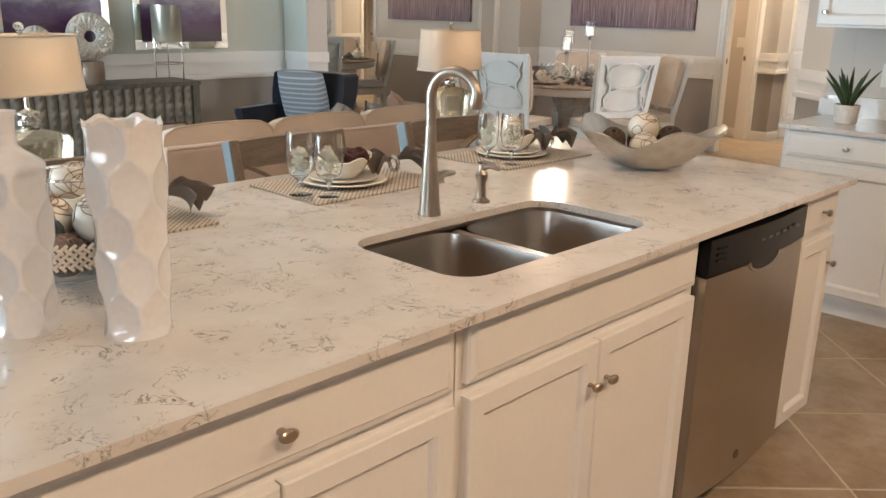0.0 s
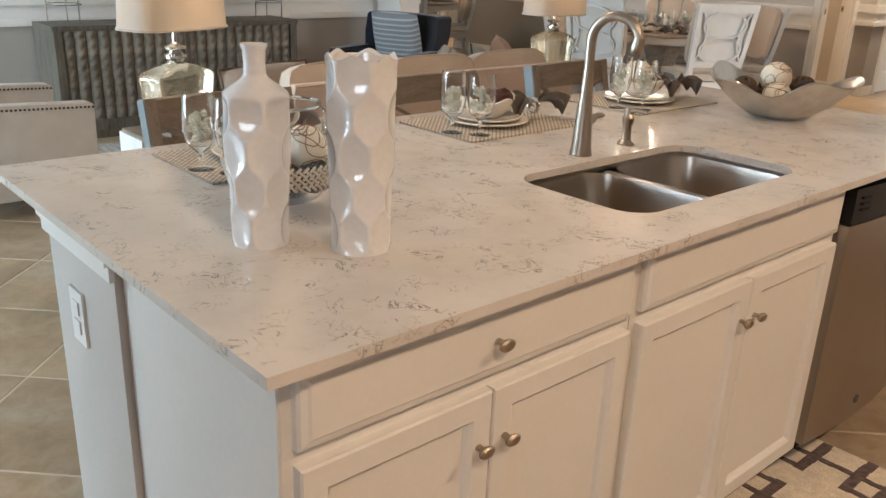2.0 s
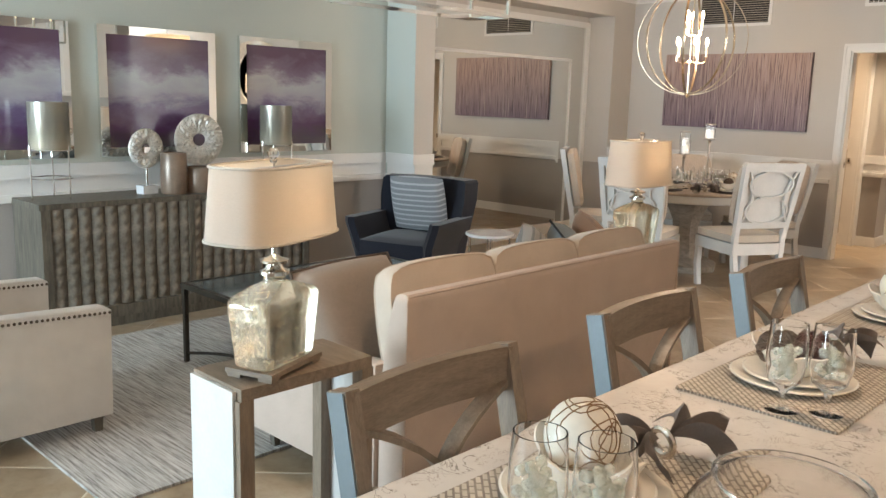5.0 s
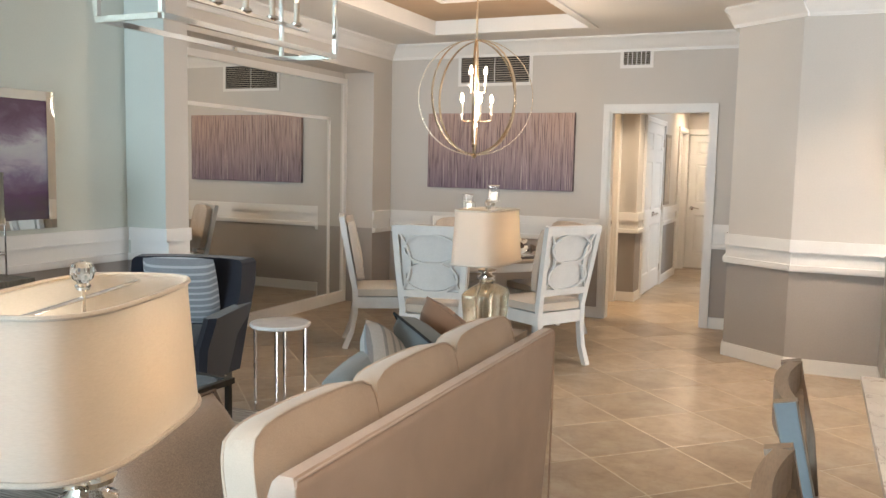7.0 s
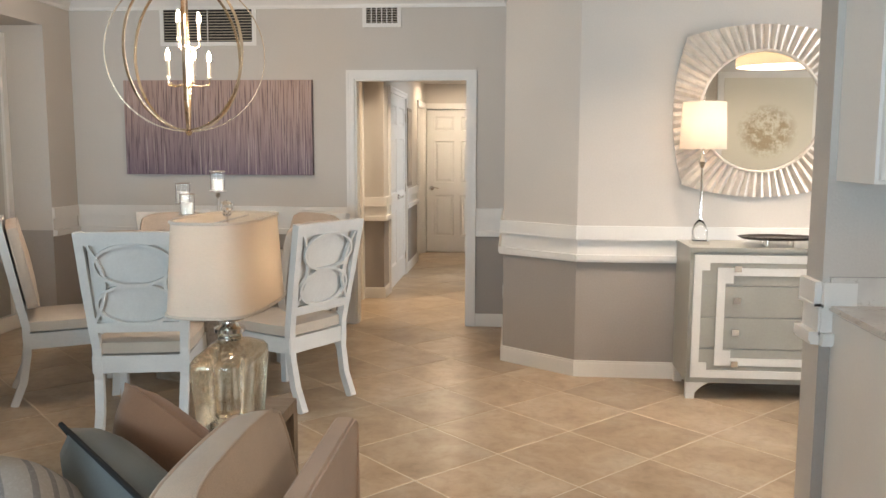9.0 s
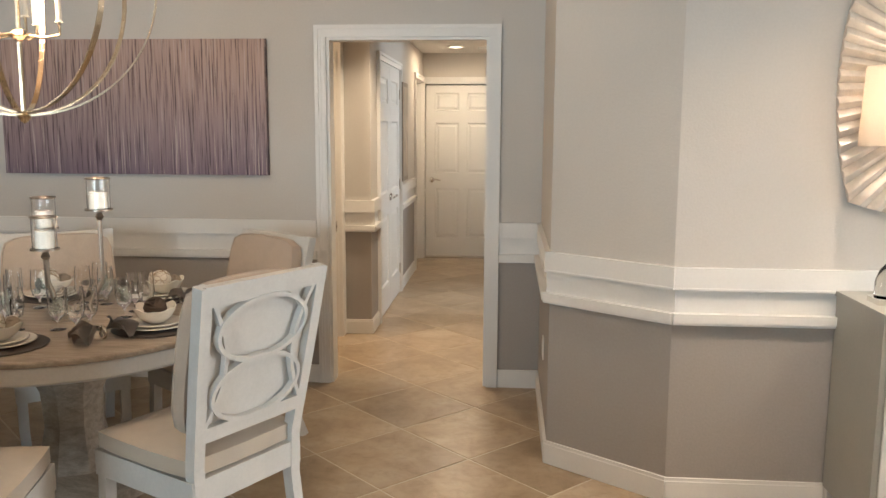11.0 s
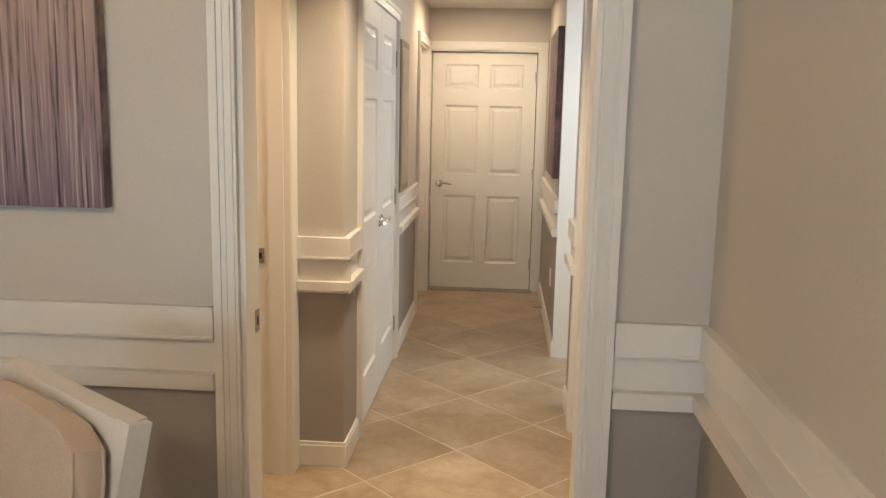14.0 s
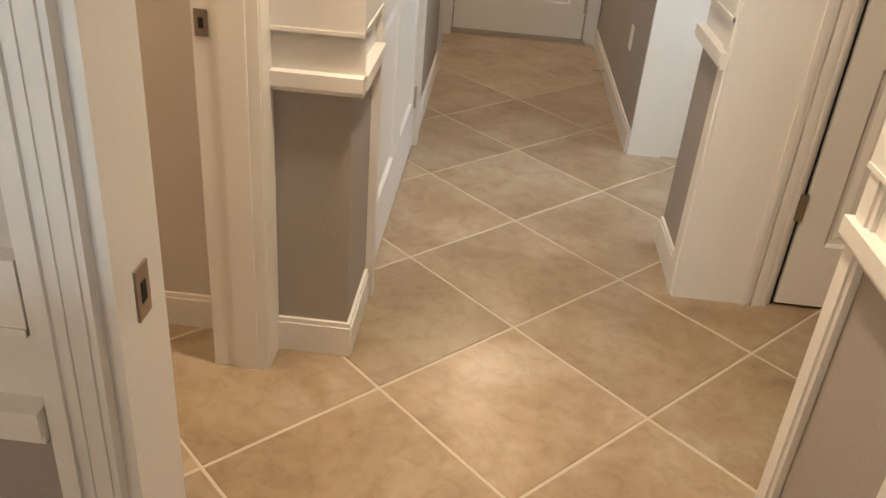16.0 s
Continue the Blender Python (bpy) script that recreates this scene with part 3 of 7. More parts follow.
wall("wall_hall_end", (HX1 + 0.1, 14.05), (HX0 - 0.1, 14.05), z1=HALL_H, rail=False, base=False, openings=[(0.19, 1.105, 0, 2.03)], label="end wall of the hall")
M_HALL_E, _ = along((HX1 + 0.1, 14.05), (HX0 - 0.1, 14.05))
wall("wall_hall_right_far", (-2.85, 12.13), (-2.85, 14.05), z1=HALL_H, label="hall wall, taupe below the rail")
wall("wall_hall_right_mid", (HX1, 10.893), (HX1, 11.26), z1=HALL_H, label="short hall wall, taupe below the rail")
wall("wall_hall_right_near", (HX1, 9.30), (HX1, 9.85), z1=HALL_H, label="hall wall beside the doorway, taupe below the rail")
wall("wall_alcove_north", (-1.6, 10.89), (HX1 + 0.0, 10.89), z1=HALL_H, th=0.27, rail=False, base=False, openings=[(0.13, 0.93, 0, 2.03)], ext=(0, -0.13), label="alcove wall with a door")
wall("wall_alcove_south", (HX1 + 0.12, 9.852), (-1.6, 9.852), z1=HALL_H, rail=False, label="alcove side wall")
wall("wall_alcove_east", (-1.6, 9.8), (-1.6, 11.0), z1=HALL_H, rail=False, label="alcove end wall")
wall("wall_recess_east", (-1.7, 11.1), (-1.7, 12.3), z1=HALL_H, rail=False, label="end wall of a side passage")
wall("wall_recess_north", (-1.6, 12.13), (-2.84, 12.13), z1=HALL_H, rail=False, base=False, ext=(0, -0.13), label="white side passage wall", upper=TRIM)
wall("wall_recess_south", (-2.71, 11.262), (-1.6, 11.262), z1=HALL_H, th=0.002, rail=False, label="side passage wall")
wall("wall_side_room_west", (-6.3, 14.3), (-6.3, 9.285), z1=H, rail=False, label="side room wall")
wall("wall_side_room_north", (-4.2, 10.42), (-6.3, 10.42), z1=HALL_H, rail=False, label="warm lit side room wall")
bm = cube(-6.5, -1.4, 9.285, 14.3, HALL_H, HALL_H + 0.1)
tagged(link_mesh("ceiling_hall", bm, CEILING), "lower white hall ceiling", "ceiling", kind="structure")
# jamb of the side room opening
bm = bmesh.new()
box(bm, -4.17, -4.03, 10.262, 10.357, 0, HALL_H)
box(bm, -4.18, -4.032, 10.25, 10.262, 0, 2.05)
box(bm, -4.12, -4.06, 10.242, 10.25, 0, 2.05)
ob = link_mesh("trim", bm, TRIM, bevel=0.004)
tagged(ob, "white jamb of the side room opening", "door casing", kind="structure")
# ---------------------------------------------------------------- kitchen
def front(bm, x0, x1, z0, z1, y0, loops):
    """A cabinet front from x0 to x1 and z0 to z1, its back at y0; loops of (inset, depth out of the back)."""
    rings = []
    for inset, out in [(0.0, 0.0)] + loops:
        rings.append([bm.verts.new(p) for p in ((x0 + inset, y0 + out, z0 + inset), (x1 - inset, y0 + out, z0 + inset), (x1 - inset, y0 + out, z1 - inset), (x0 + inset, y0 + out, z1 - inset))])
    for a, b in zip(rings, rings[1:]):
        for i in range(4):
            j = (i + 1) % 4
            bm.faces.new((a[j], a[i], b[i], b[j]))
    bm.faces.new(rings[-1][::-1])
    bm.faces.new(rings[0])
    return bm


SLAB = [(0.0, 0.012), (0.004, 0.017), (0.014, 0.019), (0.018, 0.022)]
SHAKER = [(0.0, 0.018), (0.003, 0.022), (0.041, 0.022), (0.048, 0.016), (0.053, 0.009), (0.062, 0.009)]


def knob(parent, x, y, z):
    bm = bmesh.new()
    lathe(bm, [(0.007, 0), (0.006, 0.012), (0.010, 0.016), (0.0155, 0.022), (0.016, 0.027), (0.012, 0.031), (0, 0.032)], 14, pose(x, y, z, -90) @ Matrix.Diagonal((1.05, 0.68, 0.85, 1)))
    part("knob", bm, NICKEL, parent, "brushed nickel knob", smooth=True)


def base_unit(m, w, label, doors, drawer=True, knobs=True, drawer_knob=True, depth=0.54, top_z=0.893):
    """A base cabinet with its front at y = 0 of the frame m, from 0 to w."""
    t = thing("base_cabinet", m, label, "cabinet", "base cabinets")
    bm = bmesh.new()
    box(bm, 0.0, w, -depth, -0.022, 0.10, min(top_z, 0.66) if top_z < 0.8 else top_z)
    if top_z < 0.8:
        box(bm, 0.0, w, -0.040, -0.022, 0.66, 0.893)
    part("body", bm, CABINET, t)
    bm = bmesh.new()
    box(bm, 0.0, w, -depth, -0.09, 0.0, 0.10)
    part("toe_kick", bm, CABINET, t)
    g = 0.017
    top = 0.736
    if drawer:
        bm = front(bmesh.new(), g, w - g, 0.762, 0.884, -0.022, SLAB)
        d = part("drawer_front", bm, CABINET, t)
        if drawer_knob:
            knob(d, w / 2, 0.0, 0.825)
    else:
        top = 0.86
    step = (w - 2 * g - 0.004 * (doors - 1)) / doors
    for i in range(doors):
        a = g + i * (step + 0.004)
        d = part("door", front(bmesh.new(), a, a + step, 0.125, top, -0.022, SHAKER), CABINET, t)
        if knobs:
            side = a + 0.028 if (doors == 2 and i == 1) or (doors == 1) else a + step - 0.028
            knob(d, side, 0.0, top - 0.095)
    return t


def island_frame(y):
    return Matrix.Translation((-0.72, y, 0)) @ Matrix.Rotation(-math.pi / 2, 4, "Z")


base_unit(island_frame(1.838), 0.762, "white painted island cabinet with a drawer over two panelled doors", 2)
base_unit(island_frame(2.70), 0.858, "white painted sink cabinet with a false drawer and two doors", 2, drawer_knob=False, top_z=0.66)
base_unit(island_frame(3.62), 0.29, "narrow white painted cabinet at the end of the island", 1)

# dishwasher
t = thing("dishwasher", island_frame(3.325), "stainless steel dishwasher with a black control panel", "dishwasher")
part("body", cube(0.008, 0.612, -0.54, -0.03, 0.10, 0.876), BLACK, t)
part("kickplate", cube(0.008, 0.612, -0.53, -0.07, 0.0, 0.10), BLACK, t)
bm = bmesh.new()
outline = [(0.012, -0.028), (0.608, -0.028), (0.608, 0.008)] + [(0.608 - 0.596 * i / 12, 0.008 + 0.016 * math.sin(math.pi * i / 12)) for i in range(1, 12)] + [(0.012, 0.008)]
prism(bm, outline, 0.125, 0.774)
part("door", bm, STEEL, t, "brushed stainless steel door", smooth=True)
bm = bmesh.new()
prism(bm, [(x, y + 0.002 if y > 0 else y) for x, y in outline], 0.778, 0.874)
panel = part("control_panel", bm, BLACK, t, "glossy black control panel", smooth=True)
for i in range(3):
    part("vent_slot", cube(0.53, 0.575, 0.0145, 0.017, 0.812 + 0.016 * i, 0.817 + 0.016 * i), DARK, panel)
for i in range(6):
    part("button", cube(0.10 + 0.045 * i, 0.125 + 0.045 * i, 0.018, 0.0262, 0.828, 0.836), material("grey_button", (0.08, 0.08, 0.085), 0.4), panel)
scoop = [(0.31 + 0.095 * math.cos(radians(q)), 0.780 + 0.036 * math.sin(radians(q))) for q in range(180, 361, 15)]
part("handle_recess", prism(bmesh.new(), scoop, 0.0, 0.0252, pose(0, 0, 0, 90) @ Matrix.Diagonal((1, 1, -1, 1))), BLACK, t, "dark scooped handle recess", smooth=True)
part("handle_lip", tube_mesh(bmesh.new(), [(x, 0.0245, z) for x, z in scoop], 0.0045, 8), STEEL, t, "steel lip round the recess", smooth=True)
bm = lathe(bmesh.new(), [(0.014, 0), (0.014, 0.003), (0.012, 0.004)], 20, pose(0.33, 0.0235, 0.185, -90))
part("badge", bm, material("dark_badge", (0.16, 0.15, 0.14), 0.4, 0.6), t, "small round maker's badge")

# knee wall of the island and its end panel
bm = cube(-1.61, -1.262, 1.058, 3.62, 0.0, 0.8945)
tagged(link_mesh("island_knee_wall", bm, PAINT), "greige knee wall under the island overhang", "knee wall", kind="structure")
bm = cube(-1.258, -0.745, 1.072, 1.086, 0.0, 0.8945)
tagged(link_mesh("island_end_board", bm, CABINET), "white painted board closing the end of the island", "cabinet", kind="structure")
bm = bmesh.new()
for z0, z1, out in ((0.842, 0.872, 0.010), (0.872, 0.8945, 0.016)):
    box(bm, -1.61, -1.256, 1.058 - out, 1.0578, z0, z1)
    box(bm, -1.61 - out, -1.6102, 1.058 - out, 3.62, z0, z1)
tagged(link_mesh("trim", bm, TRIM, bevel=0.003), "white moulding under the island overhang", "moulding", kind="structure")
bm = bmesh.new()
box(bm, -1.61, -1.262, 1.045, 1.0578, 0.0, 0.10)
box(bm, -1.623, -1.6102, 1.045, 3.62, 0.0, 0.10)
tagged(link_mesh("baseboard", bm, TRIM, bevel=0.003), "white baseboard round the island knee wall", "baseboard", kind="structure")


def outlet(m, label="white wall outlet plate", name="wall_outlet", toggles=0):
    t = thing(name, m, label, "outlet" if not toggles else "light switch")
    w = 0.07 if toggles < 2 else 0.046 * toggles + 0.026
    part("plate", cube(-w / 2, w / 2, 0, 0.006, -0.057, 0.057), TRIM, t, bevel=0.002)
    if toggles:
        for i in range(toggles):
            x = (i - (toggles - 1) / 2) * 0.046
            part("rocker", cube(x - 0.017, x + 0.017, 0.0045, 0.010, -0.034, 0.034), TRIM, t, bevel=0.002)
    else:
        for z in (-0.02, 0.02):
            part("socket", cube(-0.015, 0.015, 0.0045, 0.009, z - 0.014, z + 0.014), TRIM, t, bevel=0.002)
    return t


outlet(Matrix.Translation((-1.47, 1.058, 0.70)) @ Matrix.Rotation(math.pi, 4, "Z"), "white outlet plate on the island knee wall")

# worktop with the sink cut out
def slab_with_hole(x0, x1, y0, y1, hx0, hx1, hy0, hy1, r, z0, z1):
    """A slab with a round-cornered opening, in one piece."""
    bm = bmesh.new()
    corners = ((x1, y1), (x0, y1), (x0, y0), (x1, y0))
    hole, n = rounded(hx0, hx1, hy0, hy1, r, 9), 10
    lay = []
    for z in (z1, z0):
        o = [bm.verts.new((x, y, z)) for x, y in corners]
        h = [bm.verts.new((x, y, z)) for x, y in hole]
        lay.append((o, h))
        for c in range(4):
            arc = h[c * n:(c + 1) * n]
            for a, b in zip(arc, arc[1:]):
                bm.faces.new((o[c], b, a))
            d = (c + 1) % 4
            bm.faces.new((o[c], o[d], h[d * n], arc[-1]))
    for k in (0, 1):
        top, low = lay[0][k], lay[1][k]
        for i in range(len(top)):
            j = (i + 1) % len(top)
            bm.faces.new((top[i], top[j], low[j], low[i]))
    return bm


SX0, SX1, SY0, SY1 = -1.178, -0.818, 1.945, 2.628
bm = slab_with_hole(-1.883, -0.690, 1.030, 3.651, SX0, SX1, SY0, SY1, 0.075, 0.8955, 0.914)
t = thing("island_worktop", pose(0, 0, 0), "white speckled quartz worktop on the kitchen island", "worktop")
part("slab", bm, QUARTZ, t)


def bowl_shell(bm, x0, x1, y0, y1, z0, z1, r):
    rings = []
    for inset, z in ((0.0, z1), (0.004, z1 - 0.02), (0.012, z0 + 0.05), (0.022, z0 + 0.018), (0.05, z0), (0.09, z0 - 0.003)):
        rings.append([bm.verts.new((x, y, z)) for x, y in rounded(x0 + inset, x1 - inset, y0 + inset, y1 - inset, max(0.02, r - inset * 0.4), 8)])
    for a, b in zip(rings, rings[1:]):
        for i in range(len(a)):
            j = (i + 1) % len(a)
            bm.faces.new((a[i], a[j], b[j], b[i]))
    bm.faces.new(rings[-1])


t = thing("sink", pose(0, 0, 0), "double bowl undermount stainless steel sink", "sink")
mid = 2.286
for y0, y1 in ((SY0 - 0.006, mid - 0.014), (mid + 0.014, SY1 + 0.006)):
    bm = bmesh.new()
    bowl_shell(bm, SX0 - 0.006, SX1 + 0.006, y0, y1, 0.69, 0.8845, 0.075)
    b = part("bowl", bm, STEEL, t, smooth=True)
    bm = lathe(bmesh.new(), [(0.045, 0), (0.045, 0.004), (0.03, 0.003), (0.028, -0.004)], 24, pose((SX0 + SX1) / 2, (y0 + y1) / 2, 0.689))
    part("drain", bm, CHROME, b, smooth=True)
bm = bmesh.new()
box(bm, SX0 + 0.01, SX1 - 0.01, mid - 0.0138, mid + 0.0138, 0.85, 0.883)
part("divider", bm, STEEL, t, bevel=0.006, smooth=True)
bm = slab_with_hole(SX0 - 0.03, SX1 + 0.03, SY0 - 0.03, SY1 + 0.03, SX0 + 0.001, SX1 - 0.001, SY0 + 0.001, SY1 - 0.001, 0.075, 0.885, 0.895)
part("rim", bm, STEEL, t)

# faucet and soap dispenser
t = thing("faucet", pose(-1.24, 2.267, 0.914, 0, 0, 15), "brushed nickel gooseneck faucet with a side lever", "faucet")
bm = lathe(bmesh.new(), [(0.029, 0), (0.029, 0.006), (0.026, 0.02), (0.021, 0.10), (0.016, 0.16), (0.0135, 0.20), (0.0135, 0.215), (0.012, 0.22)], 28)
part("body", bm, NICKEL, t, smooth=True)
R = 0.062
pts = [(0, 0, 0.215), (0, 0, 0.255)] + [(R - R * math.cos(radians(a)), 0, 0.290 + R * math.sin(radians(a))) for a in range(0, 171, 10)]
bm = tube_mesh(bmesh.new(), pts, 0.0125, 16)
part("spout", bm, NICKEL, t, smooth=True)
end = pts[-1]
bm = lathe(bmesh.new(), [(0.0135, 0.0), (0.0165, -0.02), (0.0165, -0.034), (0.014, -0.038), (0, -0.038)], 20, pose(end[0], 0, end[2] + 0.006, 0, 8, 0))
part("spray_head", bm, NICKEL, t, smooth=True)
bm = tube_mesh(bmesh.new(), [(0.0, 0.016, 0.085), (0.0, 0.05, 0.087)], 0.014, 16)
lever = part("lever", bm, NICKEL, t, smooth=True)
bm = tube_mesh(bmesh.new(), [(0.0, 0.05, 0.087), (0.0, 0.075, 0.092), (0.0, 0.105, 0.088), (0.0, 0.125, 0.086)], 0.009, 12, taper=[1.2, 1.0, 0.9, 0.6])
part("lever_handle", bm, NICKEL, lever, smooth=True)
t = thing("soap_dispenser", pose(-1.25, 2.47, 0.914, 0, 0, 25), "brushed nickel soap dispenser beside the sink", "soap dispenser")
bm = lathe(bmesh.new(), [(0.024, 0), (0.024, 0.004), (0.014, 0.014), (0.012, 0.05), (0.016, 0.062), (0.017, 0.075), (0.010, 0.085), (0.009, 0.1), (0.0, 0.102)], 20)
part("body", bm, NICKEL, t, smooth=True)
bm = tube_mesh(bmesh.new(), [(0, 0, 0.09), (0.02, 0, 0.098), (0.05, 0, 0.092)], 0.008, 10, taper=[1.2, 1, 0.8])
part("nozzle", bm, NICKEL, t, smooth=True)


def dimple_vase(name, m, label, profile, sides=6, rows=4, height=0.30, wavy=False):
    """A glazed vase with scooped oval dimples, staggered row by row."""
    bm = bmesh.new()
    n, k = 160, 120
    def rad(z):
        for (r0, z0), (r1, z1) in zip(profile, profile[1:]):
            if z0 <= z <= z1:
                u = (z - z0) / (z1 - z0)
                u = u * u * (3 - 2 * u)
                return r0 + (r1 - r0) * u
        return profile[-1][0]
    top = profile[-1][1]
    body = height
    rings = []
    for j in range(k + 1):
        z = top * j / k
        ring = []
        for i in range(n):
            a = 2 * math.pi * i / n
            r = rad(z)
            d = 0.0
            if z <= body:
                row = z / body * rows
                for q in range(math.floor(row) - 1, math.floor(row) + 2):
                    ph = (a / (2 * math.pi) * sides + 0.5 * (q % 2)) % 1 - 0.5
                    e = (ph / 0.46) ** 2 + ((row - q - 0.5) / 0.64) ** 2
                    d = max(d, max(0.0, 1 - e) ** 0.8)
                d *= min(1.0, 0.35 + z / 0.02, 0.15 + (body - z) / 0.016 if not wavy else 1.0)
            zz = z
            if wavy and j == k:
                zz += 0.006 * math.cos(sides * (a + math.pi / 6))
            r2 = r - 0.0082 * d
            ring.append(bm.verts.new((r2 * math.cos(a), r2 * math.sin(a), zz)))
        rings.append(ring)
    # lip and inside
    for s, dz in ((0.88, -0.003), (0.80, -0.03), (0.75, -0.12)):
        rings.append([bm.verts.new((v.co.x * s, v.co.y * s, top + dz + (v.co.z - top) * 0.6)) for v in rings[k]])
    for a, b in zip(rings, rings[1:]):
        for i in range(n):
            j = (i + 1) % n
            bm.faces.new((a[i], a[j], b[j], b[i]))
    bm.faces.new(rings[0][::-1])
    bm.faces.new(rings[-1])
    ob = link_mesh(name, bm, CERAMIC, smooth=True, at=m)
    return tagged(ob, label, "vase", "white vases on the island")


dimple_vase("vase", pose(-1.122, 1.268, 0.914, 0, 0, 12), "glossy white ceramic bottle vase with scooped dimples", [(0.049, 0), (0.049, 0.02), (0.0565, 0.20), (0.0565, 0.252), (0.0185, 0.290), (0.0165, 0.318), (0.022, 0.336)], 6, 3.9, 0.258)
dimple_vase("vase", pose(-1.0, 1.392, 0.914, 0, 0, 40), "tall glossy white ceramic vase with dimples and a wavy rim", [(0.052, 0), (0.052, 0.015), (0.058, 0.24), (0.0585, 0.30), (0.060, 0.325)], 6, 4.9, 0.325, True)


def vine_ball(parent_name, m, r, label, mat, n=26, wire=0.0035, seed=1, ball=None):
    rnd = random.Random(seed)
    t = thing(parent_name, m, label, "decor ball", "decor balls")
    if ball:
        part("ball", lathe(bmesh.new(), [(0 if i in (0, 16) else r * math.sin(math.pi * i / 16), -r * math.cos(math.pi * i / 16)) for i in range(17)], 28), ball, t, smooth=True)
    bm = bmesh.new()
    for i in range(n):
        q = Matrix.Rotation(rnd.uniform(0, 6.28), 3, "Z") @ Matrix.Rotation(rnd.uniform(0, 3.14), 3, "X")
        rr = r * (rnd.uniform(0.86, 1.0) if not ball else 1.004)
        sub = rnd.uniform(0.3, 0.8) if ball else 1
        pts = []
        for k in range(18):
            a = 2 * math.pi * k / 18
            z = math.sqrt(max(0, 1 - sub * sub)) if ball else 0
            v = Vector((sub * math.cos(a), sub * math.sin(a), z + (0.12 * math.sin(3 * a + i) if ball else 0)))
            pts.append(q @ (v.normalized() * rr))
        tube_mesh(bm, pts, wire, 5, closed=True)
    part("vine" if not ball else "crackle", bm, mat, t, smooth=True)
    return t


VINE = material("brown_vine", (0.09, 0.055, 0.035), 0.7, var=0.2)
VINE_RED = material("plum_brown_vine", (0.075, 0.025, 0.02), 0.7, var=0.2)
VINE_BLACK = material("black_vine", (0.02, 0.02, 0.022), 0.7, var=0.2)
BONE = material("ivory_glaze", (0.66, 0.60, 0.50), 0.3, var=0.05)
CRACK = material("brown_crackle", (0.20, 0.11, 0.045), 0.6, var=0.2)

# hammered bowl with decor balls
t = thing("decor_bowl", pose(-1.235, 3.27, 0.914, 0, 0, 20), "hammered silver metal bowl with an uneven rim", "bowl")
bm = bmesh.new()
prof = [(0.06, 0.0), (0.10, 0.012), (0.15, 0.045), (0.19, 0.085), (0.222, 0.12)]
inner = [(r - 0.006, z + 0.005) for r, z in prof[::-1]]
def uneven(x, y, z):
    a = math.atan2(y, x)
    k = 1 + (0.07 * math.cos(2 * a) + 0.05 * math.sin(3 * a + 1)) * (z / 0.12)
    return x * k, y * k * 0.86
lathe(bm, prof + inner + [(0, 0.006)], 48, None, uneven)
for v in bm.verts:
    a = math.atan2(v.co.y, v.co.x)
    if v.co.z > 0.03:
        v.co.z += (0.014 * math.sin(5 * a) + 0.020 * math.cos(2 * a + 0.4)) * (v.co.z / 0.12) ** 2
part("shell", bm, SILVER, t, smooth=True)
for i, (dx, dy, dz, r, mt, bl) in enumerate(((-0.03, 0.02, 0.125, 0.052, CRACK, BONE), (0.02, -0.055, 0.078, 0.046, CRACK, BONE), (0.04, 0.075, 0.085, 0.050, VINE, None), (0.09, 0.015, 0.085, 0.046, VINE_BLACK, None), (-0.10, -0.05, 0.085, 0.040, VINE, None), (-0.07, 0.07, 0.075, 0.042, VINE, None))):
    vine_ball("decor_ball", pose(-1.235 + dx, 3.27 + dy, 0.914 + dz), r, "ivory decor ball with brown crackle lines in a bowl" if bl else "woven vine decor ball in a bowl", mt, 15 if bl else 30, 0.0011 if bl else 0.0035, 11 + i, bl)

# round jar with a woven band, filled with decor balls
t = thing("glass_jar", pose(-1.322, 1.435, 0.914) @ Matrix.Diagonal((0.9, 0.9, 0.92, 1)), "round clear glass jar with a woven white band", "jar")
prof = [(0.06, 0), (0.085, 0.012), (0.118, 0.05), (0.132, 0.10), (0.125, 0.15), (0.10, 0.19), (0.082, 0.207), (0.086, 0.214)]
bm = lathe(bmesh.new(), prof + [(r - 0.004, z + (0.003 if i else 0)) for i, (r, z) in enumerate(prof[::-1])], 40)
bm.faces.ensure_lookup_table()
part("glass", bm, GLASS, t, smooth=True).visible_shadow = False
bm = bmesh.new()
for row in range(6):
    z = 0.052 + row * 0.0085
    r = (0.118 + 0.014 * (z - 0.05) / 0.05 if z < 0.10 else 0.132 - 0.007 * (z - 0.10) / 0.05) + 0.003
    for i in range(52):
        a = 2 * math.pi * (i + 0.5 * (row % 2)) / 52
        s = 1 if row % 2 else -1
        p = [(r * math.cos(a + d), r * math.sin(a + d), z + s * 0.005 * (d / 0.045)) for d in (-0.045, 0, 0.045)]
        tube_mesh(bm, p, 0.0034, 5)
part("woven_band", bm, material("white_cord", (0.66, 0.60, 0.52), 0.8, var=0.1), t, "cream woven cord band")
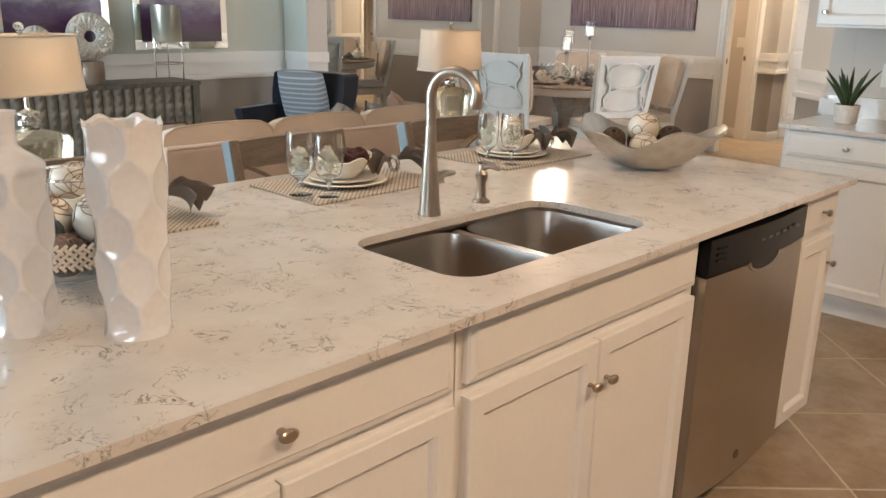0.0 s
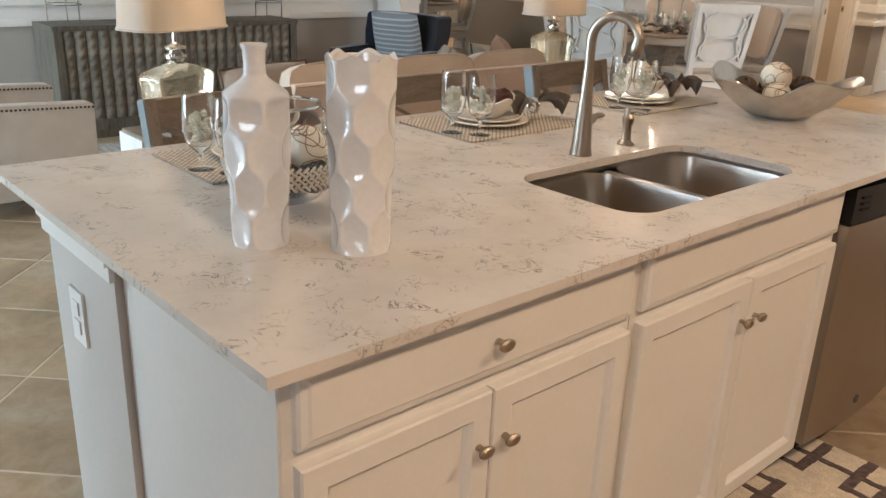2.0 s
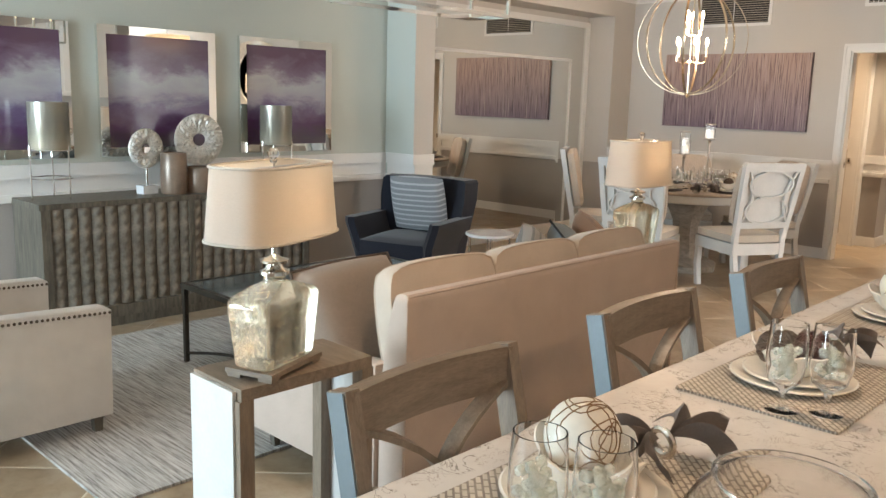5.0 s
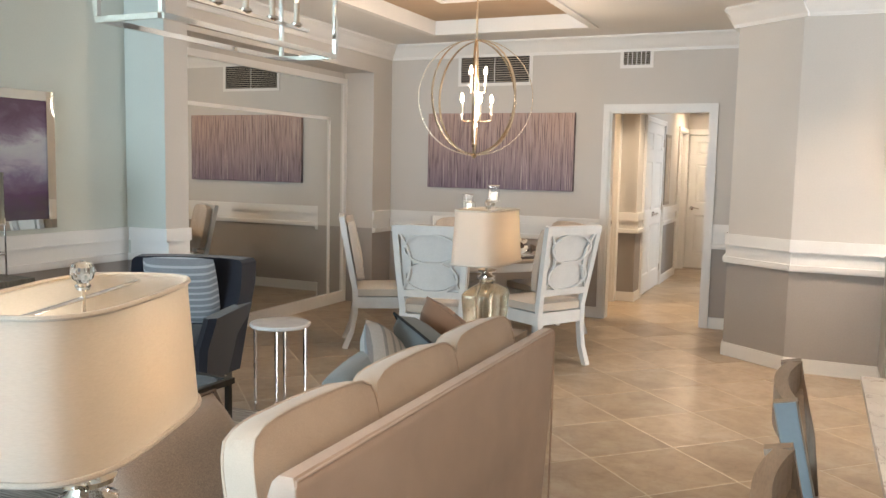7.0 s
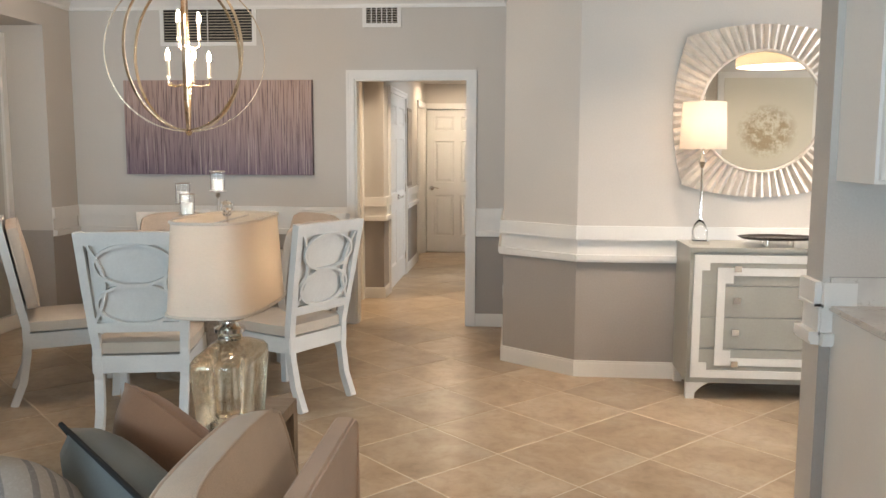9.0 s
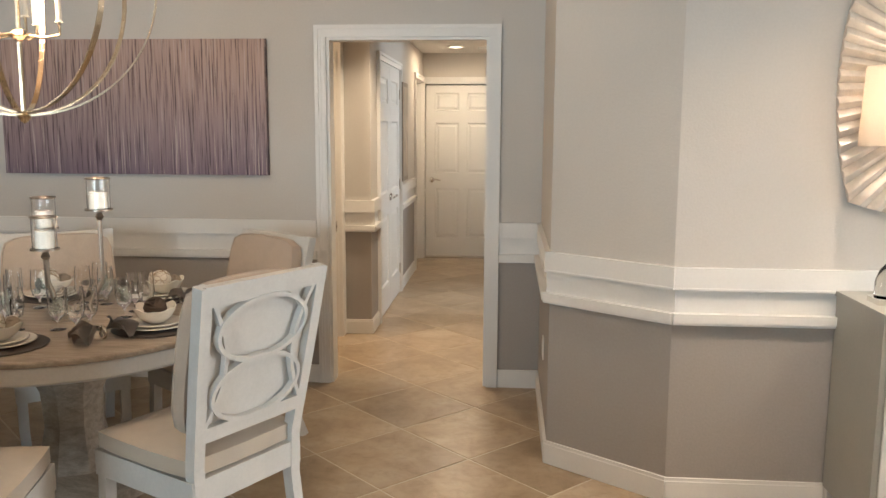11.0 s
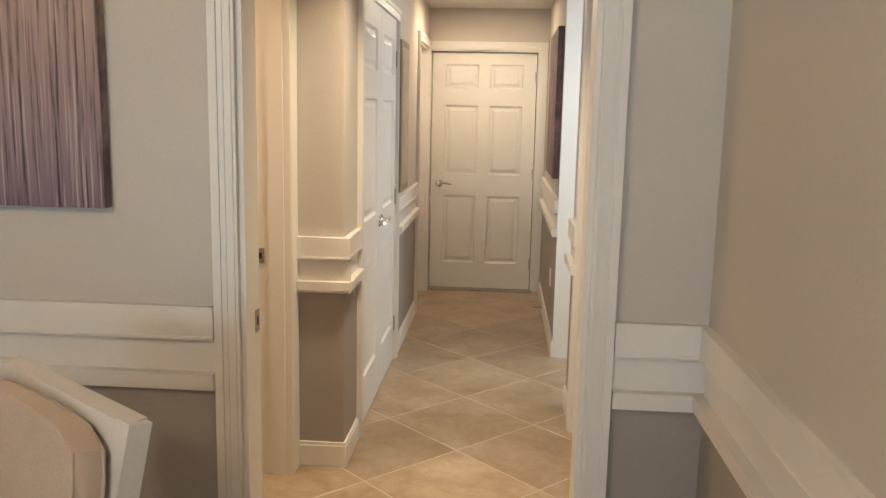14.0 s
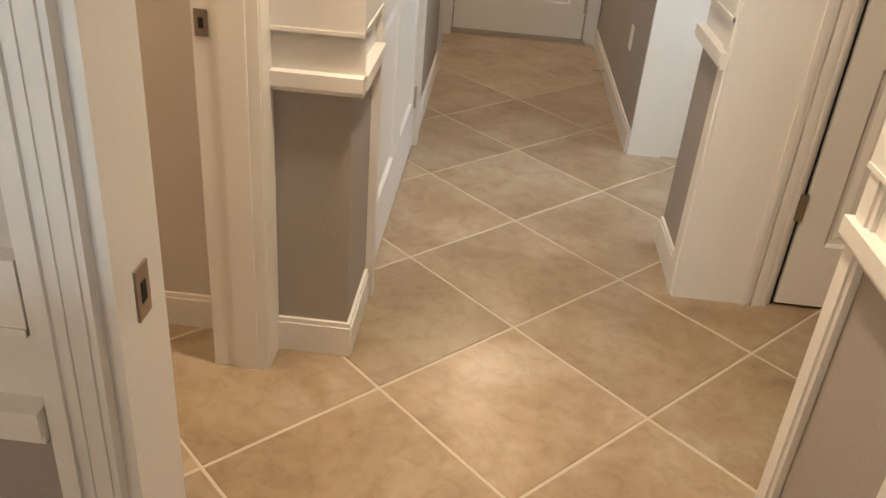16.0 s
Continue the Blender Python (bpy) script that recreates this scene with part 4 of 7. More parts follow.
for i, (dx, dy, dz, r, mt, bl) in enumerate(((0.03, 0.035, 0.12, 0.048, CRACK, BONE), (-0.04, -0.03, 0.115, 0.046, CRACK, BONE), (0.05, -0.045, 0.065, 0.04, VINE, None), (-0.05, 0.045, 0.065, 0.042, VINE_BLACK, None), (0.0, 0.0, 0.055, 0.04, VINE, None), (0.06, 0.04, 0.06, 0.036, VINE_BLACK, None), (-0.06, -0.035, 0.06, 0.038, VINE, None), (0.0, -0.06, 0.10, 0.036, VINE_BLACK, None))):
    vine_ball("decor_ball", pose(-1.322 + 0.9 * dx, 1.435 + 0.9 * dy, 0.914 + 0.9 * dz), 0.9 * r, "ivory decor ball with brown crackle lines in a jar" if bl else "woven vine decor ball in a glass jar", mt, 15 if bl else 26, 0.0011 if bl else 0.0035, 31 + i, bl)


def placemat_material():
    m, nt, b = bare("woven_placemat", 0.85, spec=0.2)
    v = mapped(nt, (1, 1, 1), (0, 0, 45))
    ck = nt.nodes.new("ShaderNodeTexBrick")
    ck.inputs["Scale"].default_value = 23
    ck.inputs["Color1"].default_value, ck.inputs["Color2"].default_value, ck.inputs["Mortar"].default_value = (0.60, 0.54, 0.45, 1), (0.50, 0.45, 0.37, 1), (0.24, 0.205, 0.175, 1)
    ck.inputs["Mortar Size"].default_value = 0.045
    nt.links.new(v, ck.inputs["Vector"])
    nt.links.new(mixed(nt, ck.outputs["Color"], (0.4, 0.35, 0.3), ramp_of(nt, [(0.45, (0, 0, 0)), (0.7, (0.5, 0.5, 0.5))], noise_of(nt, v, 60, 3))), b.inputs["Base Color"])
    bumped(nt, b, ck.outputs["Fac"], 0.4, -0.003)
    return m


PLACEMAT = placemat_material()


def shaped_napkin(m, label, seed=0):
    """A gathered napkin: a bow of soft folds drawn through a ring."""
    rnd = random.Random(seed)
    t = thing("napkin", m, label, "napkin", "napkins")
    for side in (-1, 1):
        bm = bmesh.new()
        n, k = 26, 10
        g = []
        for i in range(n + 1):
            a = -1.15 + 2.3 * i / n
            row = []
            for j in range(k + 1):
                u = j / k
                r = 0.012 + (0.105 + 0.02 * math.sin(5 * a + seed)) * u
                w = (0.35 + 0.65 * u)
                fold = math.sin(a * 8 + seed + u) * 0.024 * u ** 0.7 + math.sin(a * 15 + 2 * seed + 3 * u) * 0.010 * u
                row.append(bm.verts.new((side * (r * math.cos(a * w)), r * math.sin(a * w) * 0.75, 0.034 + fold + 0.020 * math.sin(u * 3) - 0.006 * u)))
            g.append(row)
        for i in range(n):
            for j in range(k):
                bm.faces.new((g[i][j], g[i + 1][j], g[i + 1][j + 1], g[i][j + 1]))
        bmesh.ops.solidify(bm, geom=list(bm.faces), thickness=0.004)
        part("fold", bm, GREYFAB, t, smooth=True)
    bm = tube_mesh(bmesh.new(), [(0.0, 0.024 * math.cos(a), 0.024 + 0.02 * math.sin(a)) for a in [2 * math.pi * i / 20 for i in range(20)]], 0.006, 8, closed=True)
    part("ring", bm, SILVER, t, "silver napkin ring", smooth=True)
    return t


def plate_mesh(r, h):
    return lathe(bmesh.new(), [(r * 0.55, 0), (r * 0.6, 0.003), (r * 0.98, h - 0.003), (r, h), (r * 0.97, h + 0.002), (r * 0.62, 0.008), (0, 0.007)], 40)


def square_bowl(r, h):
    def sq(x, y, z):
        a = math.atan2(y, x)
        k = 1 + 0.16 * (z / h) * math.cos(4 * (a - math.pi / 4)) * 0.9
        return x * k, y * k
    bm = lathe(bmesh.new(), [(r * 0.42, 0), (r * 0.5, 0.004), (r * 0.8, h * 0.5), (r, h), (r * 0.96, h + 0.002), (r * 0.76, h * 0.5), (r * 0.45, 0.010), (0, 0.009)], 40, None, sq)
    for v in bm.verts:
        a = math.atan2(v.co.y, v.co.x)
        if v.co.z > h * 0.8:
            v.co.z += 0.016 * max(0, math.cos(4 * (a - math.pi / 4)))
    return bm


WATER = material("pale_glass_beads", (0.86, 0.85, 0.74), 0.10, spec=0.6, trans=0.8, ior=1.3)


def goblet(m, label, h=0.165, r=0.036, group="glasses", fill=True):
    t = thing("wine_glass", m, label, "glass", group)
    prof = [(0.030, 0.0012), (0.031, 0.003), (0.006, 0.008), (0.005, 0.03), (0.009, 0.042), (r * 0.8, 0.06), (r, 0.095), (r * 0.98, 0.13), (r * 0.9, h)]
    inner = [(max(0.0, q - 0.0022), z) for q, z in prof[:4:-1]]
    bm = lathe(bmesh.new(), prof + inner + [(0, 0.058)], 28)
    part("bowl_and_stem", bm, GLASS, t, smooth=True).visible_shadow = False
    if fill:
        rnd = random.Random(int(1000 * (m.translation.x + m.translation.y)))
        bm = bmesh.new()
        for i in range(26):
            a, q = rnd.uniform(0, 6.28), rnd.uniform(0, r * 0.66)
            z = 0.072 + 0.055 * i / 26
            s = 0.009
            bmesh.ops.create_icosphere(bm, subdivisions=1, radius=s, matrix=pose(q * math.cos(a), q * math.sin(a), z))
        part("beads", bm, WATER, t, "pale clear glass beads", smooth=True)
    return t


def place_setting(y0, seed, ball):
    """Placemat, plates, bowl, napkin and glasses at one seat of the island; y0 is the near edge of the mat."""
    mat_ = link_mesh("placemat", prism(bmesh.new(), rounded(-0.158, 0.158, -0.235, 0.235, 0.006, 2), 0, 0.005), PLACEMAT, at=pose(-1.645, y0 + 0.235, 0.9142))
    tagged(mat_, "grey and cream woven placemat on the island", "placemat", "placemats")
    c = (-1.655, y0 + 0.22)
    z = 0.9195
    for r, h, name, lab in ((0.125, 0.014, "dinner_plate", "round cream dinner plate on a placemat"), (0.10, 0.013, "salad_plate", "round cream salad plate on a dinner plate")):
        ob = link_mesh(name, plate_mesh(r, h), PLATE, smooth=True, at=pose(c[0], c[1], z))
        tagged(ob, lab, "plate", "plates on the island")
        z += h * 0.62
    ob = link_mesh("bowl", square_bowl(0.082, 0.05), PLATE, smooth=True, at=pose(c[0], c[1], z + 0.001, 0, 0, 40))
    tagged(ob, "cream square-cornered bowl on stacked plates", "bowl", "bowls on the island")
    for i, (dx, dy, r, mt, bl) in enumerate(ball):
        vine_ball("decor_ball", pose(c[0] + dx, c[1] + dy, z + 0.018 + r), r, "ivory decor ball with brown crackle in a bowl" if bl else "dark woven vine ball in a bowl", mt, 15 if bl else 26, 0.0011 if bl else 0.003, seed + i, bl)
    shaped_napkin(pose(c[0] + 0.02, c[1] + 0.175, 0.935, 6, 0, 60 + 10 * seed), "grey linen napkin gathered in a silver ring", seed)
    goblet(pose(-1.535, y0 + 0.075, 0.9195), "clear stemmed glass filled with glass beads", 0.165, 0.039, "glasses on the island")
    goblet(pose(-1.60, y0 + 0.03, 0.9195), "tall clear stemmed glass on a placemat", 0.17, 0.037, "glasses on the island", True)


place_setting(1.36, 1, [(-0.01, 0.0, 0.055, CRACK, BONE)])
place_setting(2.11, 2, [(-0.03, -0.03, 0.036, VINE, None), (0.02, 0.035, 0.034, VINE_RED, None), (-0.03, 0.04, 0.03, VINE, None)])
place_setting(2.86, 3, [(-0.01, 0.0, 0.052, CRACK, BONE), (0.03, 0.045, 0.026, VINE, None)])


# bar stools
def bar_stool(m):
    t = thing("bar_stool", m, "weathered brown wood bar stool with a crossed back", "bar stool", "stools at the island")
    # x to the side, y out of the back
    w = 0.205
    for s in (-1, 1):
        bm = sweep_bar(bmesh.new(), [(s * (w - 0.01), 0.20, 0.0), (s * (w - 0.004), 0.185, 0.35), (s * w, 0.18, 0.62), (s * w, 0.20, 0.80), (s * w, 0.245, 1.0)], 0.030, 0.048, up=(0, 1, 0))
        part("back_leg", bm, [GREYWOOD], t, bevel=0.004)
        bm = sweep_bar(bmesh.new(), [(s * (w - 0.02), -0.19, 0.0), (s * (w - 0.02), -0.19, 0.60)], 0.036, 0.036, up=(0, 1, 0))
        part("front_leg", bm, GREYWOOD, t, bevel=0.004)
        bm = cube(s * (w - 0.012) - 0.004, s * (w - 0.012) + 0.004, -0.17, 0.17, 0.30, 0.33)
        part("side_stretcher", bm, GREYWOOD, t, bevel=0.003)
    part("foot_rail", cube(-w + 0.03, w - 0.03, -0.205, -0.175, 0.20, 0.235), GREYWOOD, t, bevel=0.004)
    part("seat_frame", cube(-w + 0.012, w - 0.012, -0.20, 0.17, 0.565, 0.615), GREYWOOD_X, t, bevel=0.005)
    bm = cushion(0.40, 0.40, 0.06, 0.35)
    part("seat", bm, CREAM, t, "cream upholstered seat", smooth=True, at=pose(0, -0.02, 0.612))
    # curved crest rail
    bm = bmesh.new()
    pts = [(w * (2 * i / 10 - 1) * 1.0, 0.232 + 0.028 * (1 - (2 * i / 10 - 1) ** 2), 0.955) for i in range(11)]
    sweep_bar(bm, pts, 0.030, 0.090)
    part("crest_rail", bm, GREYWOOD_X, t, bevel=0.004)
    part("lower_rail", cube(-w + 0.015, w - 0.015, 0.178, 0.200, 0.66, 0.70), GREYWOOD, t, bevel=0.003)
    for s in (-1, 1):
        pts = []
        for i in range(11):
            u = i / 10
            x = s * ((w - 0.02) - 2 * (w - 0.02) * u) * (0.45 + 0.55 * abs(2 * u - 1))
            pts.append((x, 0.190 + 0.045 * u + s * 0.006, 0.69 + 0.24 * u))
        bm = sweep_bar(bmesh.new(), pts, 0.012, 0.032, up=(0, 1, 0.2))
        part("cross_brace", bm, GREYWOOD, t, bevel=0.002)
    # thin blue grey strips stand in for daylight on the stool's sides
    for s in (-1, 1):
        bm = sweep_bar(bmesh.new(), [(s * (w + 0.0168), 0.182, 0.62), (s * (w + 0.0168), 0.20, 0.80), (s * (w + 0.0168), 0.245, 0.998)], 0.003, 0.042, up=(0, 1, 0))
        part("side_face", bm, DAYLIT_SIDE, t, "side edge with cool daylight put into its colour")
    return t


stool = bar_stool(pose(-1.81, 1.665, 0, 0, 0, 90))
copy_thing(stool, pose(-1.815, 2.42, 0, 0, 0, 90))
copy_thing(stool, pose(-1.815, 3.15, 0, 0, 0, 90))

# counter along the kitchen wall
def south_frame(x):
    return Matrix.Translation((x, 4.86, 0)) @ Matrix.Rotation(math.pi, 4, "Z")


for i, (x, w, d) in enumerate(((-0.83, 0.60, 2), (-0.22, 0.60, 2), (0.54, 0.76, 2), (1.30, 0.76, 2))):
    base_unit(south_frame(x), w, "white painted base cabinet with a drawer against the kitchen wall", d if i else 1, depth=0.575)
tagged(link_mesh("counter_end_board", cube(-1.435, -1.431, 4.884, 5.436, 0.0, 0.882), CABINET), "white painted board closing the end of the counter", "cabinet", kind="structure")
t = thing("wall_worktop", pose(0, 0, 0), "white speckled quartz worktop along the kitchen wall", "worktop")
part("slab", cube(-1.45, 1.32, 4.835, 5.436, 0.8945, 0.914), QUARTZ, t, bevel=0.003)
part("upstand", cube(-1.45, 1.32, 5.416, 5.4365, 0.914, 1.016), QUARTZ, t, bevel=0.002)
for i, (x, w) in enumerate(((-1.45, 0.50), (-0.94, 0.76), (-0.17, 0.76), (0.60, 0.72))):
    m = Matrix.Translation((x + w, 5.10, 1.36)) @ Matrix.Rotation(math.pi, 4, "Z")
    t = thing("wall_cabinet", m, "white painted wall cabinet over the counter", "cabinet", "wall cabinets")
    part("body", cube(0, w, -0.336, -0.022, 0.0, 0.95), CABINET, t)
    dn = 2 if w > 0.6 else 1
    for j in range(dn):
        st = (w - 0.02) / dn
        d = part("door", front(bmesh.new(), 0.01 + j * st, 0.008 + (j + 1) * st, 0.012, 0.94, -0.022, SHAKER), CABINET, t)
        knob(d, (0.01 + st * j + 0.03) if j else (st - 0.025 if dn == 2 else w - 0.05), 0.0, 0.07)
outlet(Matrix.Translation((-1.15, 5.437, 1.13)) @ Matrix.Rotation(math.pi, 4, "Z"), "white switch plate over the kitchen counter", "light_switch", 2)

# potted succulent
t = thing("potted_plant", pose(-1.24, 5.10, 0.914), "spiky green succulent in a white pot on the counter", "plant")
bm = lathe(bmesh.new(), [(0.046, 0), (0.05, 0.004), (0.058, 0.085), (0.058, 0.09), (0.052, 0.09), (0.05, 0.075), (0, 0.075)], 32)
part("pot", bm, material("white_textured_pot", (0.66, 0.62, 0.58), 0.6, var=0.1, scale=60, bump=0.5, bump_scale=90), t, "white textured pot", smooth=True)
LEAF = material("succulent_green", (0.035, 0.065, 0.025), 0.45, var=0.25, scale=14)
rnd = random.Random(4)
for i in range(17):
    a, lean = i * 2.4, 0.25 + 0.6 * ((i * 7) % 10) / 10
    L = 0.14 + 0.06 * rnd.random()
    pts = [(0.01 * math.cos(a) + lean * L * u ** 1.4 * math.cos(a), 0.01 * math.sin(a) + lean * L * u ** 1.4 * math.sin(a), 0.07 + L * u) for u in (0, 0.3, 0.6, 0.85, 1)]
    part("leaf", tube_mesh(bmesh.new(), pts, 0.012, 6, taper=[0.8, 1, 0.8, 0.45, 0.08]), LEAF, t, smooth=True)
# ---------------------------------------------------------------- living room
def stripe_material(name, base, stripe, scale, axis="Z"):
    m, nt, b = bare(name, 0.85, spec=0.2)
    v = mapped(nt)
    w = nt.nodes.new("ShaderNodeTexWave")
    w.bands_direction = axis
    w.inputs["Scale"].default_value, w.inputs["Distortion"].default_value = scale, 0.3
    nt.links.new(v, w.inputs["Vector"])
    c = mixed(nt, base, stripe, ramp_of(nt, [(0.72, (0, 0, 0)), (0.78, (1, 1, 1))], w.outputs["Fac"]))
    nt.links.new(mixed(nt, c, (0.9, 0.9, 0.9), ramp_of(nt, [(0.5, (0, 0, 0)), (0.8, (0.12, 0.12, 0.12))], noise_of(nt, v, 140, 3))), b.inputs["Base Color"])
    bumped(nt, b, noise_of(nt, v, 220, 3), 0.3, 0.002)
    return m


STRIPED = stripe_material("grey_striped_fabric", (0.21, 0.215, 0.225), (0.40, 0.40, 0.40), 7.5, "Y")
STRIPED2 = stripe_material("taupe_striped_fabric", (0.34, 0.325, 0.305), (0.20, 0.20, 0.205), 8.0, "Y")
PLUM = weave_material("plum_fabric", (0.12, 0.05, 0.08), 260)
TAUPEFAB = weave_material("dark_taupe_fabric", (0.27, 0.21, 0.165), 260)
SOFTFAB = weave_material("pale_tan_linen", (0.54, 0.445, 0.355))
BLUEFAB = weave_material("blue_grey_fabric", (0.20, 0.225, 0.235), 260)
TANFAB = weave_material("tan_linen", (0.53, 0.425, 0.335))
PIPING = material("dark_piping", (0.10, 0.065, 0.045), 0.7)
NAIL = material("bronze_nailheads", (0.10, 0.075, 0.055), 0.35, 0.8, var=0.2)


def throw_pillow(m, mat_, label, size=0.45, thick=0.16, piping=None):
    t = thing("throw_pillow", m, label, "pillow", "throw pillows")
    # stands on its lower edge: x across, y up its face
    part("cover", cushion(size, size, thick, 1.0, 14), mat_, t, smooth=True, at=pose(0, 0, -thick / 2))
    if piping:
        s = size / 2 * 0.985
        part("piping", tube_mesh(bmesh.new(), [(-s, -s, 0), (0, -s * 1.02, 0), (s, -s, 0), (s * 1.02, 0, 0), (s, s, 0), (0, s * 1.02, 0), (-s, s, 0), (-s * 1.02, 0, 0)], 0.006, 6, closed=True), piping, t)
    return t


def boxed_point(w, d, h, u, v, k):
    """A point of a stuffed boxed cushion; u, v, k from -1 to 1."""
    x = w / 2 * u * (1 + 0.035 * (1 - v * v)) * (1 - 0.06 * v ** 6)
    y = d / 2 * v * (1 + 0.045 * (1 - u * u)) * (1 - 0.10 * u ** 8)
    z = h / 2 * k * (1 + 0.48 * ((1 - u * u) * (1 - v * v)) ** 0.8) + 0.006 * math.sin(5 * u + 2 * v) * (1 - v * v) * (1 - u * u)
    return (x, y, z)


def around(n):
    """The rim of the square from -1 to 1, once round."""
    e = [2 * i / n - 1 for i in range(n)]
    return [(s, -1) for s in e] + [(1, s) for s in e] + [(-s, 1) for s in e] + [(-1, -s) for s in e]


def boxed_cushion(w, d, h, n=16):
    bm = bmesh.new()
    e = [2 * i / n - 1 for i in range(n + 1)]
    for k in (-1, 1):
        g = [[bm.verts.new(boxed_point(w, d, h, u, v, k)) for v in e] for u in e]
        for i in range(n):
            for j in range(n):
                q = (g[i][j], g[i + 1][j], g[i + 1][j + 1], g[i][j + 1])
                bm.faces.new(q if k > 0 else q[::-1])
    rim = around(n)
    rows = []
    for k in (-1, -0.5, 0, 0.5, 1):
        rows.append([bm.verts.new([c * (1 + 0.018 * (1 - k * k)) if i < 2 else c for i, c in enumerate(boxed_point(w, d, h, u, v, k))]) for u, v in rim])
    for a, b in zip(rows, rows[1:]):
        for i in range(len(rim)):
            j = (i + 1) % len(rim)
            bm.faces.new((a[i], a[j], b[j], b[i]))
    bmesh.ops.remove_doubles(bm, verts=list(bm.verts), dist=0.0004)
    bmesh.ops.recalc_face_normals(bm, faces=list(bm.faces))
    return bm


# sofa: back along y, seats facing the coffee table
t = thing("sofa", pose(-3.0, 3.37, 0), "taupe linen sofa with three loose back cushions", "sofa")
L = 0.91
bm = bmesh.new()
rings = []
for z, x0, x1, yy in ((0.10, 0.02, -0.10, L - 0.02), (0.45, 0.04, -0.09, L - 0.01), (0.70, 0.046, -0.045, L - 0.003), (0.80, 0.048, -0.015, L), (0.822, 0.046, -0.008, L - 0.003), (0.833, 0.036, 0.002, L - 0.012)):
    rings.append([bm.verts.new(p) for p in ((x0, -yy, z), (x0, yy, z), (x1, yy, z), (x1, -yy, z))])
for a, b in zip(rings, rings[1:]):
    for i in range(4):
        bm.faces.new((a[i], a[(i + 1) % 4], b[(i + 1) % 4], b[i]))
bm.faces.new(rings[0][::-1])
bm.faces.new(rings[-1])
part("back", bm, LINEN, t, bevel=0.012, smooth=True)
part("piping", tube_mesh(bmesh.new(), [(0.047, -L + 0.008, 0.12), (0.049, -L + 0.004, 0.60), (0.047, -L + 0.004, 0.815), (0.044, -L + 0.012, 0.826), (0.044, 0, 0.828), (0.044, L - 0.012, 0.826), (0.047, L - 0.004, 0.815), (0.049, L - 0.004, 0.60), (0.047, L - 0.008, 0.12)], 0.004, 6), LINEN, t, smooth=True)
part("base", cube(-0.88, -0.105, -L + 0.02, L - 0.02, 0.10, 0.30), LINEN, t, bevel=0.012, smooth=True)
for s in (-1, 1):
    bm = bmesh.new()
    y0, y1 = sorted((s * L, s * (L - 0.10)))
    out = [(-0.104, 0.10), (-0.104, 0.56), (-0.30, 0.535), (-0.55, 0.52), (-0.86, 0.51), (-0.88, 0.49), (-0.88, 0.10)]
    prism(bm, [(x, z) for x, z in out], y0, y1, Matrix(((1, 0, 0, 0), (0, 0, 1, 0), (0, 1, 0, 0), (0, 0, 0, 1))))
    part("arm", bm, LINEN, t, bevel=0.012, smooth=True)
for i in range(3):
    y = (i - 1) * 0.56
    part("seat_cushion", cushion(0.70, 0.58, 0.16, 0.4), CREAM, t, smooth=True, at=pose(-0.52, y, 0.30))
    c = part("back_cushion", boxed_cushion(0.555, 0.43, 0.085), SOFTFAB, t, "plump pale tan back cushion", smooth=True, at=Matrix.Translation((-0.098, y, 0.672)) @ Matrix.Rotation(radians(-12), 4, "Y") @ pose(0, 0, 0, 90, 0, 90) @ Matrix.Translation((0, 0, -0.022)))
    for k in (-1, 1):
        part("piping", tube_mesh(bmesh.new(), [boxed_point(0.555, 0.43, 0.085, u, v, k) for u, v in around(12)], 0.0042, 6, closed=True), SOFTFAB, c, smooth=True)
for x in (-0.03, -0.82):
    for s in (-1, 1):
        bm = lathe(bmesh.new(), [(0.018, 0), (0.028, 0.10)], 4)
        part("foot", bm, CONSOLEWOOD, t, "dark wooden foot", at=pose(x, s * (L - 0.08), 0, 0, 0, 45))
# pillows on the sofa
def on_sofa(y, x=-3.36, z=0.655, lean=-24, turn=0, spin=0):
    return Matrix.Translation((x, y, z)) @ Matrix.Rotation(radians(turn), 4, "Z") @ Matrix.Rotation(radians(lean), 4, "Y") @ pose(0, 0, 0, 90, 0, 90) @ Matrix.Rotation(radians(spin), 4, "Z")
throw_pillow(on_sofa(4.00, -3.33, 0.665, -32, 45, 10), TEALFAB, "slate blue textured throw pillow on the sofa", 0.44, 0.17, DARK)
throw_pillow(on_sofa(4.15, -3.34, 0.685, -14, 60, 24), RUSTFAB, "rust brown throw pillow behind a blue one", 0.42, 0.14)
throw_pillow(on_sofa(3.80, -3.39, 0.655, -36, 18, 25), STRIPED2, "grey and taupe striped throw pillow on the sofa", 0.44, 0.15)
throw_pillow(on_sofa(3.58, -3.36, 0.625, -40, 4, 6), BLUEFAB, "blue grey woven throw pillow on the sofa", 0.42, 0.14)
throw_pillow(on_sofa(2.62, -3.38, 0.645, -28, -6, 4), TAUPEFAB, "taupe throw pillow with dark piping on the sofa", 0.46, 0.17, PIPING)


def mercury_material():
    m, nt, b = bare("mercury_glass", 0.12, 0.0, 0.5)
    v = mapped(nt)
    n = noise_of(nt, v, 60, 5, 0.7)
    b.inputs["Base Color"].default_value = (0.93, 0.86, 0.70, 1)
    b.inputs["IOR"].default_value = 1.3
    nt.links.new(ramp_of(nt, [(0.54, (0.97, 0.97, 0.97)), (0.76, (0.4, 0.4, 0.4))], n), b.inputs["Transmission Weight"])
    nt.links.new(ramp_of(nt, [(0.54, (0.02, 0.02, 0.02)), (0.76, (0.8, 0.8, 0.8))], n), b.inputs["Metallic"])
    bumped(nt, b, noise_of(nt, v, 35, 3), 0.25, 0.003)
    return m


MERCURY = mercury_material()
